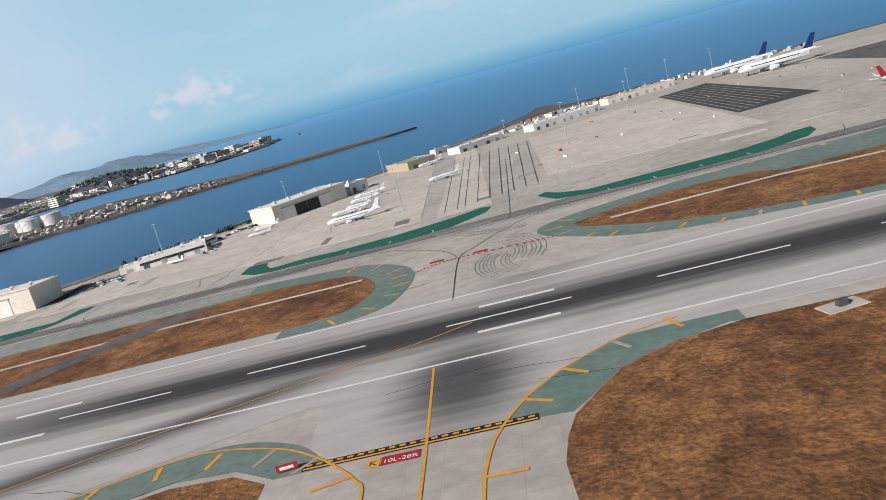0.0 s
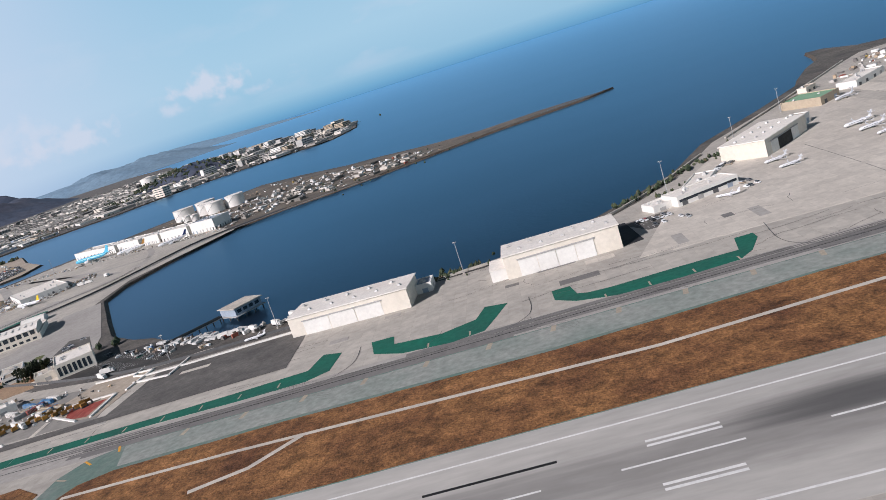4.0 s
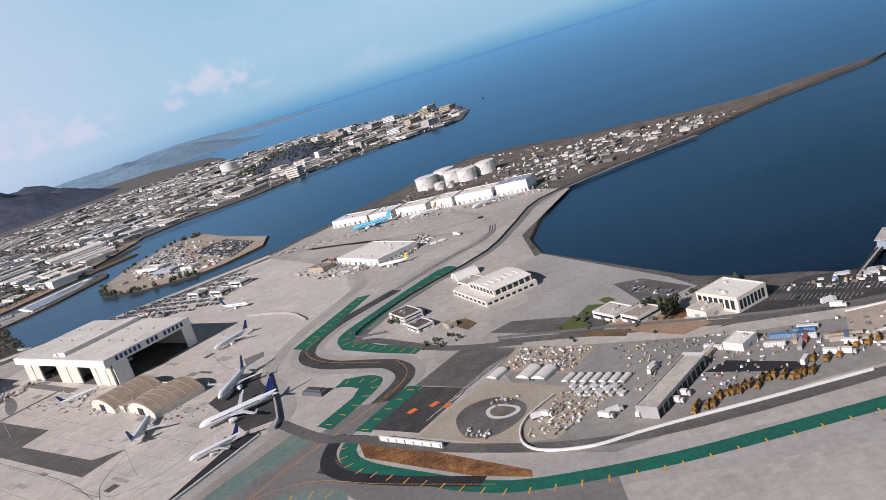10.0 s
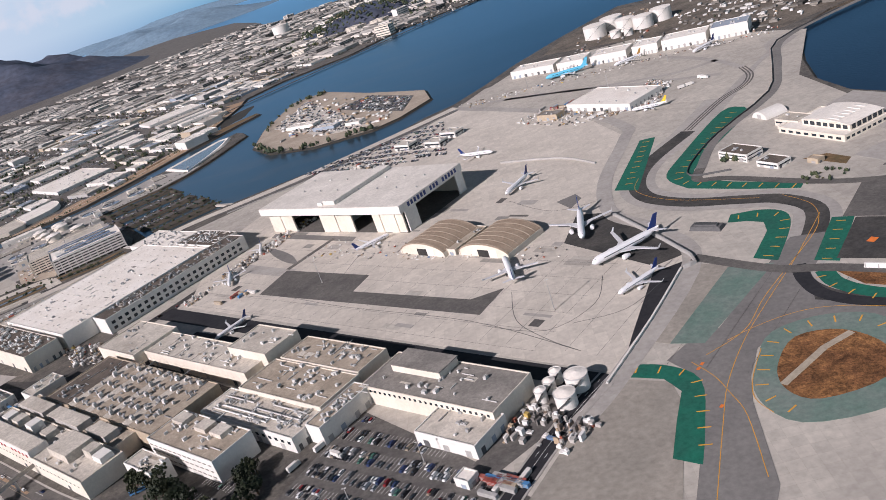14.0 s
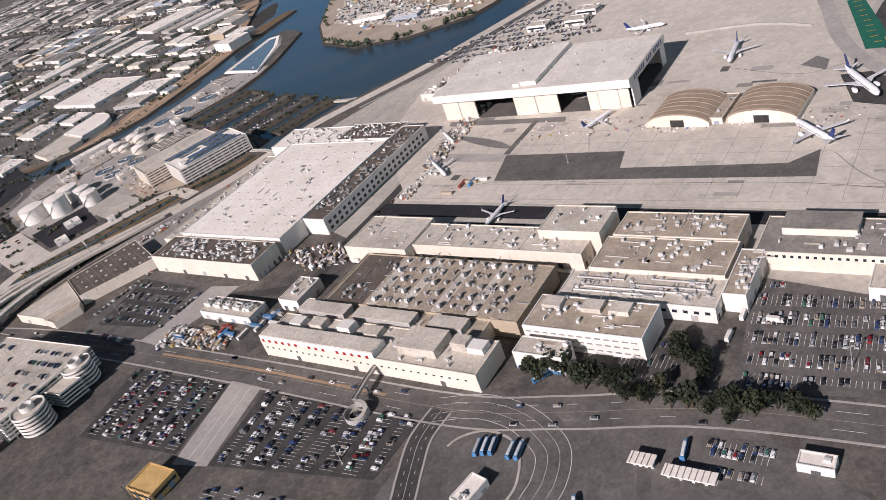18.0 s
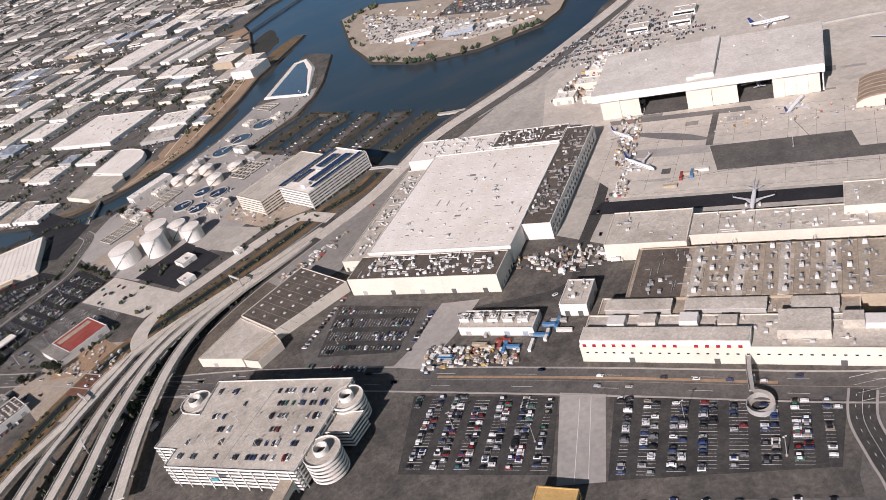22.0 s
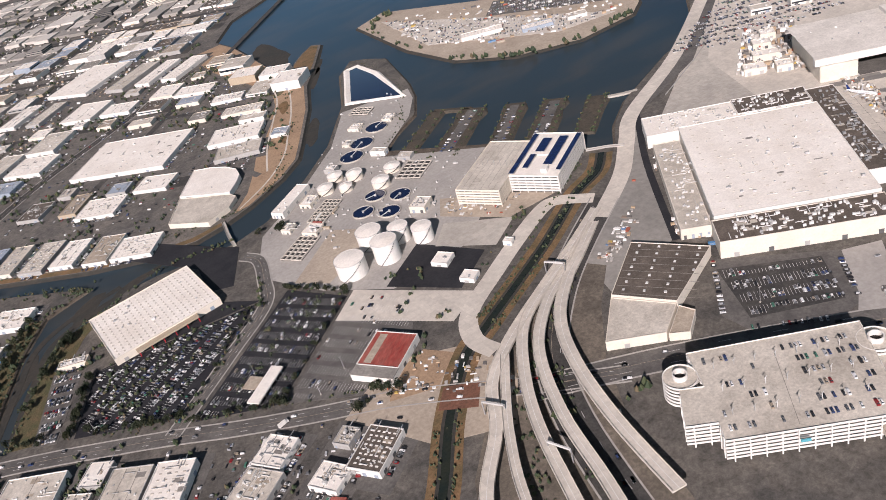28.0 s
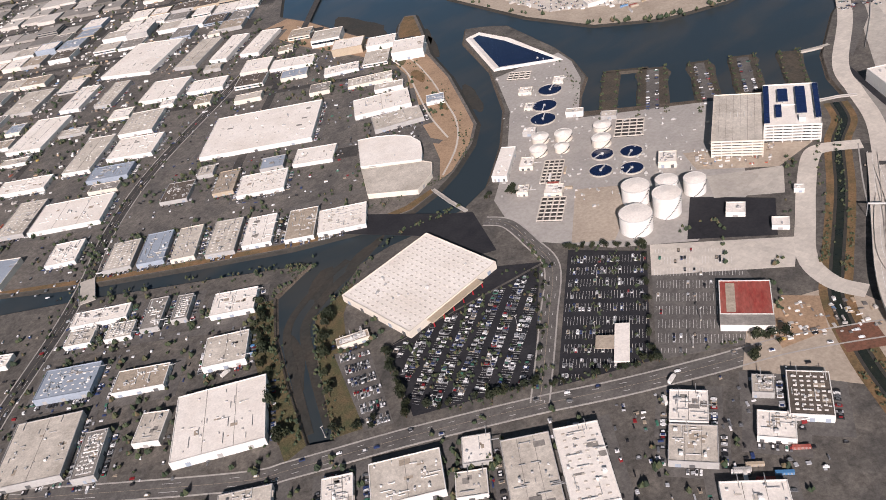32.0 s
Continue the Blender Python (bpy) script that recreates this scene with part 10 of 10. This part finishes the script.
def pole(x, y, h, label="tall slim light mast", heads=2):
    e = thing("light_mast", x, y, 0, label, "light pole", group="light masts")
    part("shaft", Shape().drum(0, 0, 0.10, 0, h, 6, 0.05), "metal", e)
    part("base", Shape().drum(0, 0, 0.25, 0, 0.3, 8), "concrete", e)
    for k in range(heads):
        part("lamp_head", Shape().box(-0.4 + 0.5 * k, -0.05 + 0.5 * k, -0.12, 0.12, h, h + 0.12), "unit_white", e)
for x, y, h in ((-86, 181, 8), (-133, 166, 7), (-25, 158, 9), (-2, 190, 10), (12, 198, 10), (30, 215, 10), (-175, 166, 7), (-62, 210, 8), (-40, 240, 7), (22, 260, 9), (44, 300, 9), (60, 310, 8), (75, 305, 8), (-10, 170, 9), (-200, 165, 6), (-375, 180, 8), (-440, 236, 8), (-330, 350, 8), (-300, 372, 8), (-360, 400, 8), (-562, 190, 5), (-548, 176, 5), (-520, 164, 5), (-510, 146, 5), (-580, 240, 5), (-700, 350, 4.5), (-716, 345, 4.5), (-690, 330, 4.5), (-670, 345, 4.5), (-670, 310, 4.5), (-405, 136, 5), (-418, 128, 5), (-735, 348, 4), (-760, 364, 4), (-680, 306, 4)):
    pole(x, y, h)

TRUCK = [Shape().box(-1.6, 0.9, -0.42, 0.42, 0.25, 1.25, 0.03).mesh("cargo_box", "white_wall"), Shape().box(0.95, 1.6, -0.4, 0.4, 0.15, 0.95, 0.08).mesh("cab", "unit_white"), Shape().box(-1.4, -0.7, -0.42, 0.42, 0, 0.26).box(0.9, 1.3, -0.42, 0.42, 0, 0.26).mesh("wheel_set", "black_paint")]
BUS = [Shape().box(-2, 2, -0.42, 0.42, 0.15, 1.1, 0.06).mesh("body", "bus_blue"), Shape().box(-1.9, 1.9, -0.43, 0.43, 0.6, 0.9).mesh("window_band", "window"), Shape().box(-1.5, -1.1, -0.42, 0.42, 0, 0.3).box(1.1, 1.5, -0.42, 0.42, 0, 0.3).mesh("wheel_set", "black_paint"), Shape().box(-1.6, 1.6, -0.3, 0.3, 1.1, 1.2, 0.05).mesh("roof_pod", "unit_white")]
def vehicle(kind, x, y, a, label):
    e = thing(kind, x, y, a, label, kind, 0.08, group=kind + " group")
    for m in (BUS if kind == "bus" else TRUCK):
        part(m.name.split(".")[0], m, None, e)
for x, y, a in ((-483.4, 138, 62), (-482, 137.6, 62), (-480.6, 137, 62), (-477.6, 134.6, 58), (-476.2, 133.8, 58), (-468, 151, 18), (-450, 122, 60), (-556, 214, -38), (-470, 118, 80)):
    vehicle("bus", x, y, a, "blue and white airport bus")
rv = random.Random(21)
for k in range(46):
    c = rv.choice(((-262, 144), (-250, 158), (-225, 148), (-300, 330), (-340, 322), (-432, 146), (-500, 222), (-555, 250), (-640, 240), (-758, 412), (-700, 300), (-272, 150), (-180, 172), (-210, 168)))
    vehicle("truck", c[0] + rv.uniform(-9, 9), c[1] + rv.uniform(-4, 4), rv.choice((-40, 50, -38, 10)), "white box truck parked in a yard")
mk("digger_paint", (0.42, 0.22, 0.04), tint=(0.20, 0.11, 0.04), var=0.4, big=0.6, fine=2, rand=0.5)
EXC = [Shape().box(-0.7, 0.7, -0.5, -0.2, 0, 0.3, 0.05).mesh("crawler_belt", "steel_dark"), Shape().box(-0.7, 0.7, 0.2, 0.5, 0, 0.3, 0.05).mesh("crawler_belt", "steel_dark"), Shape().box(-0.7, 0.5, -0.45, 0.45, 0.3, 0.9, 0.08).mesh("cab", "digger_paint"), Shape().box(0.4, 1.7, -0.1, 0.1, 0.7, 1.3, 0.05).mesh("boom", "digger_paint"), Shape().box(1.6, 1.9, -0.25, 0.25, 0.1, 0.8, 0.05).mesh("bucket", "steel_dark")]
for k in range(30):
    t = k / 30
    x, y = (-254 + 34 * t, 139.6 + 4.2 * math.sin(3.6 * t)) if k < 20 else (-230 + 20 * (k - 20) / 10, 146 + 3 * (k - 20) / 10)
    e = thing("digger", x + rv.uniform(-.4, .4), y + rv.uniform(-1.2, 1.2), 50 + rv.uniform(-15, 15), "yellow and orange earth mover in the yard", "construction machine", 0.07, group="construction machines")
    for m in EXC:
        part(m.name.split(".")[0], m, None, e)

def scatter(name, poly, n, lo, hi, hmax, seed, label, mat="bits_joined", ang=-40, avoid=True):
    """Loose gear, crates and containers on a yard."""
    r = random.Random(seed)
    xs, ys = [p[0] for p in poly], [p[1] for p in poly]
    s, made, tries = Shape(), 0, 0
    while made < n and tries < n * 12:
        tries += 1
        p = (r.uniform(min(xs), max(xs)), r.uniform(min(ys), max(ys)))
        if not inside_poly(p, poly) or avoid and any(math.dist(p, f[:2]) < f[2] * 0.6 for f in FOOT):
            continue
        made += 1
        a = ang + r.choice((0, 90)) + r.uniform(-8, 8)
        lx, ly, lz = r.uniform(lo, hi), r.uniform(lo, hi) * 0.6, r.uniform(0.15, hmax)
        s.turned(p[0], p[1], 0.05, lx, ly, lz, a)
        if r.random() < 0.3:
            s.turned(p[0] + 0.1, p[1] + 0.1, 0.05 + lz, lx * 0.5, ly * 0.6, lz * 0.5, a)
    return stuff(name, s, mat, label, "yard clutter")
scatter("yard_gear", [(-281, 192), (-265, 181), (-272, 171), (-286, 181)], 200, 0.2, 0.8, 0.45, 1, "scaffold, pallets and timber on the building site")
scatter("yard_gear", [(-275, 162), (-264, 156), (-277, 145), (-284, 147)], 190, 0.2, 0.75, 0.45, 41, "rows of plant and pallets in the storage yard", ang=-52)
scatter("yard_gear", [(-262, 178), (-238, 168), (-208, 158), (-218, 146), (-250, 144), (-262, 150)], 220, 0.2, 0.9, 0.45, 42, "crates and gear in a works yard")
scatter("ring_gear", [(-286, 168), (-283, 165), (-288, 163), (-290, 166)], 22, 0.3, 0.8, 0.4, 43, "small carts beside the gravel ring")
scatter("ring_gear", [(-296, 156), (-291, 151), (-290, 153), (-294, 157)], 20, 0.3, 0.9, 0.5, 44, "small carts beside the gravel ring")
scatter("ground_equipment", [(-336, 318), (-318, 318), (-306, 340), (-312, 352), (-330, 330)], 260, 0.4, 1.5, 0.7, 2, "rows of baggage carts and pallets")
scatter("ground_equipment", [(-372, 350), (-350, 318), (-330, 316), (-352, 356)], 160, 0.4, 1.5, 0.7, 3, "rows of baggage carts and pallets")
scatter("ground_equipment", [(-395, 414), (-250, 376), (-256, 366), (-300, 384), (-392, 402)], 200, 0.3, 1.2, 0.5, 4, "carts and loaders before the cargo terminals")
scatter("spit_buildings", [(-262, 378), (-180, 404), (-150, 424), (-165, 446), (-205, 470), (-250, 486), (-270, 440)], 80, 2.0, 7.0, 1.5, 5, "pale buildings and sheds on the spit", "clutter_mix")
scatter("spit_buildings", [(-262, 392), (-180, 412), (-160, 430), (-205, 464), (-255, 480), (-275, 440)], 90, 1.2, 4.0, 1.1, 45, "small white sheds on the spit", "unit_white")
scatter("spit_gear", [(-262, 374), (-180, 400), (-140, 424), (-170, 450), (-215, 484), (-270, 530), (-320, 500), (-330, 450)], 260, 0.6, 2.4, 1.0, 6, "trucks and gear scattered on the spit")
scatter("container_stack", [(-558.2, 220.9), (-539.1, 205.3), (-542, 201), (-562.6, 213.8)], 170, 0.6, 1.7, 0.8, 7, "red, white and blue containers beside the road")
scatter("rubble_heaps", [(-596, 360), (-580, 338), (-590, 332), (-604, 350)], 60, 0.5, 1.6, 0.4, 61, "heaps of rubble and timber", ang=-57)
scatter("verge_trailers", [(-592, 289), (-560, 302), (-552, 312), (-562, 296), (-590, 283)], 60, 0.7, 2.0, 0.6, 62, "trailers and boxes on the dusty verge", ang=30)
scatter("yard_gear", [(-492.6, 252), (-457, 303), (-451, 299), (-487, 248)], 190, 0.35, 1.5, 0.9, 8, "crates and gear along the base street")
scatter("yard_gear", [(-532, 244), (-506, 234), (-498, 222), (-518, 224)], 130, 0.4, 1.8, 1.0, 9, "crates and gear between base blocks")
scatter("yard_gear", [(-476, 330), (-440, 354), (-425, 340), (-458, 310)], 240, 0.5, 2.6, 1.9, 10, "plant and pipework by the lagoon road")
scatter("yard_gear", [(-386, 148), (-372, 134), (-380, 128), (-392, 138)], 80, 0.4, 1.6, 1.4, 11, "pipework and boxes near the process tanks")
scatter("ramp_gear", [(-452, 262), (-372, 206), (-366, 212), (-398, 236), (-440, 270)], 120, 0.25, 0.9, 0.4, 12, "tugs and stands on the hangar apron", ang=-40)
scatter("works_gear", [(-668, 292), (-640, 262), (-634, 268), (-650, 298)], 90, 0.4, 1.8, 0.5, 13, "road work materials and barriers")
scatter("island_gear", [(-500, 570), (-512, 500), (-470, 430), (-430, 432), (-420, 470), (-455, 515)], 220, 0.8, 3.2, 1.0, 14, "trailers and sheds on the island", ang=-32)
scatter("plant_gear", [(-548, 470), (-572, 436), (-592, 417), (-562, 374), (-606, 346), (-650, 374), (-655, 400), (-626, 422), (-580, 474)], 170, 0.3, 1.4, 0.7, 15, "pipes and boxes in the treatment works", "unit_white")
scatter("base_roof_edge", [(-560, 262), (-545, 300), (-536, 316), (-556, 300), (-570, 275)], 120, 0.4, 2.0, 1.2, 16, "stores and gear beside the long block")
scatter("shore_gear", [(-206, 182), (-178, 171), (-170, 168), (-196, 168), (-226, 184)], 60, 0.4, 1.5, 0.8, 17, "vans, trailers and boats on the shore")
scatter("pier_trailers", [(-212, 184), (-198, 174), (-180, 170.6), (-180, 172.4), (-197, 178)], 26, 1.6, 3.2, 0.7, 47, "white trailers lined up on the shore", "unit_white", ang=-22)
scatter("coast_gear", [(-20, 262), (10, 300), (60, 316), (120, 312), (60, 296), (16, 276)], 140, 0.5, 3.0, 1.2, 18, "vehicles and sheds along the sea wall")
scatter("apron_gear", [(-30, 170), (90, 170), (120, 240), (0, 240)], 22, 0.3, 1.1, 0.4, 19, "carts and trucks on the far apron")
scatter("town_gear", [(-830, 470), (-800, 520), (-690, 620), (-600, 660), (-590, 560), (-640, 450), (-700, 450), (-760, 500)], 520, 0.5, 1.5, 0.5, 20, "vehicles and skips between the warehouses", "car_paint_joined", ang=-42)
scatter("south_gear", [(-840, 450), (-790, 490), (-740, 436), (-768, 372), (-820, 400)], 160, 0.5, 1.5, 0.5, 21, "vehicles and skips between the warehouses", "car_paint_joined", ang=-42)
scatter("south_gear", [(-790, 350), (-715, 318), (-668, 282), (-690, 260), (-760, 290)], 220, 0.5, 1.5, 0.5, 22, "vehicles and skips between the warehouses", "car_paint_joined", ang=-42)
scatter("far_yard_vehicles", [(-700, 620), (-590, 690), (-480, 790), (-560, 1000), (-900, 900), (-900, 680), (-800, 560)], 2600, 0.8, 2.6, 1.0, 23, "vehicles and trailers in the town yards", "bits_joined", ang=-46)
scatter("oyster_gear", [(-480, 750), (-300, 865), (-300, 1080), (-480, 1350), (-600, 1000)], 900, 1.0, 4.0, 1.6, 24, "vehicles, sheds and boats on the point", "clutter_mix", ang=-46)

STORE_BOX = Shape().box(-0.75, 0.75, -0.45, 0.45, 0, 0.5, 0.04).box(-0.78, 0.78, -0.48, 0.48, 0.5, 0.58).mesh("storage_box", "unit_white")
def tent(x, y, L, W, h, a, label):
    e = thing("marquee", x, y, a, label, "tent", 0.06, group="white tents")
    n = 8
    s = Shape()
    for i in range(n + 1):
        q = math.pi * i / n
        s.v += [(-L / 2, -W / 2 * math.cos(q), h * (0.45 + 0.55 * math.sin(q))), (L / 2, -W / 2 * math.cos(q), h * (0.45 + 0.55 * math.sin(q)))]
    for i in range(n):
        s.f.append((2 * i, 2 * i + 1, 2 * i + 3, 2 * i + 2))
    s.f += [tuple(range(0, 2 * n + 2, 2)), tuple(reversed(range(1, 2 * n + 2, 2)))]
    part("canopy", s, "white_wall", e)
    part("side_cloth", Shape().box(-L / 2, L / 2, -W / 2, -W / 2 + 0.05, 0, h * 0.45).box(-L / 2, L / 2, W / 2 - 0.05, W / 2, 0, h * 0.45), "unit_white", e)
    # near-black sheet paints the shade within the tent mouth
    part("opening", Shape().box(L / 2, L / 2 + 0.03, -W * 0.3, W * 0.3, 0, h * 0.6), "inside", e)
for x, y, L, W, h in ((-280.4, 174.8, 5.4, 3.4, 1.4), (-277.2, 172.2, 5.4, 3.4, 1.4), (-287.4, 179.4, 4.6, 2.8, 1.0)):
    tent(x, y, L, W, h, 52, "white arched storage tent on the building site")
for k in range(7):
    tent(-272.6 + k * 1.75, 167.2 - k * 1.2, 3.6, 1.5, 0.8, 52, "small white storage tent in a row")
building("site_hut", -238.4, 161.4, 5.4, 4.4, 1.5, 42, "white_wall", "white_roof", "white hut beside the works yard", units=1, doors=1)
for k in range(5):
    for j in range(4):
        e = new("storage_box", STORE_BOX)
        e.matrix_basis = pose(-272.2 + k * 1.9 + j * 0.3, 163.6 - k * 1.3 - j * 1.5, 0.07, 0, 0, 50 + (k * 7 + j * 5) % 4) @ Matrix.Diagonal((1, 1, 0.7 + 0.3 * ((k + j) % 2), 1))
        tagged(e, "long low white storage box on the site", "storage box", "white storage boxes")
tb = building("site_building", -551.5, 157.4, 8.4, 7, 2.6, -38, "plywood", "plywood", "unfinished building with a bare yellow plywood roof", units=0, doors=2, bands=1)
for k in range(5):
    part("scaffold_post", Shape().box(-4.8 + k * 2.4, -4.65 + k * 2.4, -4.0, -3.85, 0, 3.4), "steel_dark", tb)
building("depot", -486.4, 127.8, 6.4, 3.6, 1.7, 40, "white_wall", "white_roof", "white bus depot office beside the loop road", units=2, doors=2)
building("depot", -433, 111.2, 5.4, 3, 1.6, -38, "white_wall", "white_roof", "white cabin at the end of the car park", units=1, doors=1)
for x, y, L, W in ((-457, 122.2, 4.4, 2.6), (-451.2, 116.2, 8.6, 2.4)):
    e = thing("toll_canopy", x, y, -38, "pale ribbed canopy over toll lanes", "canopy")
    part("roof", Shape().box(-L / 2, L / 2, -W / 2, W / 2, 1.5, 1.75), "white_roof", e)
    for k in range(int(L)):
        part("roof_rib", Shape().box(-L / 2 + 0.4 + k, -L / 2 + 0.55 + k, -W / 2, W / 2, 1.75, 1.83), "grey_roof", e)
    for k in range(4):
        part("booth", Shape().box(-L / 2 + 0.5 + k * L / 4.2, -L / 2 + 1.0 + k * L / 4.2, -0.4, 0.4, 0, 1.5), "unit_white", e)
BOXES = [(Shape().box(-2, 2, -0.41, 0.41, 0, 0.86).mesh("shipping_container", m), "corrugated steel shipping container in a yard") for m in ("white_wall", "rust_roof", "bus_blue", "grey_wall", "tan_wall")]
RIBS = Shape()
for k in range(14):
    RIBS.box(-1.9 + k * 0.28, -1.82 + k * 0.28, -0.44, 0.44, 0.06, 0.8)
RIBM = RIBS.mesh("rib_set", "grey_wall")
rb = random.Random(44)
for k in range(96):
    c, sp, a = rb.choice((((-228, 158), 6, -28), ((-540, 210), 8, -38), ((-244, 162), 5, -40), ((-222, 152), 5, -20), ((-542, 213), 9, -38), ((-534, 206), 6, -38), ((-470, 244), 5, -38), ((-756, 414), 6, -38), ((-700, 270), 8, -50), ((-632, 388), 10, -57), ((-350, 352), 7, -42), ((-488, 462), 10, -32), ((-560, 262), 8, -40), ((-392, 125.6), 2.4, -38), ((-390, 124), 2.4, -38)))
    m, lab = rb.choice(BOXES)
    o = new("shipping_container", m)
    o.matrix_basis = pose(c[0] + rb.gauss(0, sp * 0.6), c[1] + rb.gauss(0, sp * 0.4), 0.07, 0, 0, a + rb.choice((0, 0, 90)))
    tagged(o, lab, "container", "shipping containers")
    part("rib_set", RIBM, None, o)
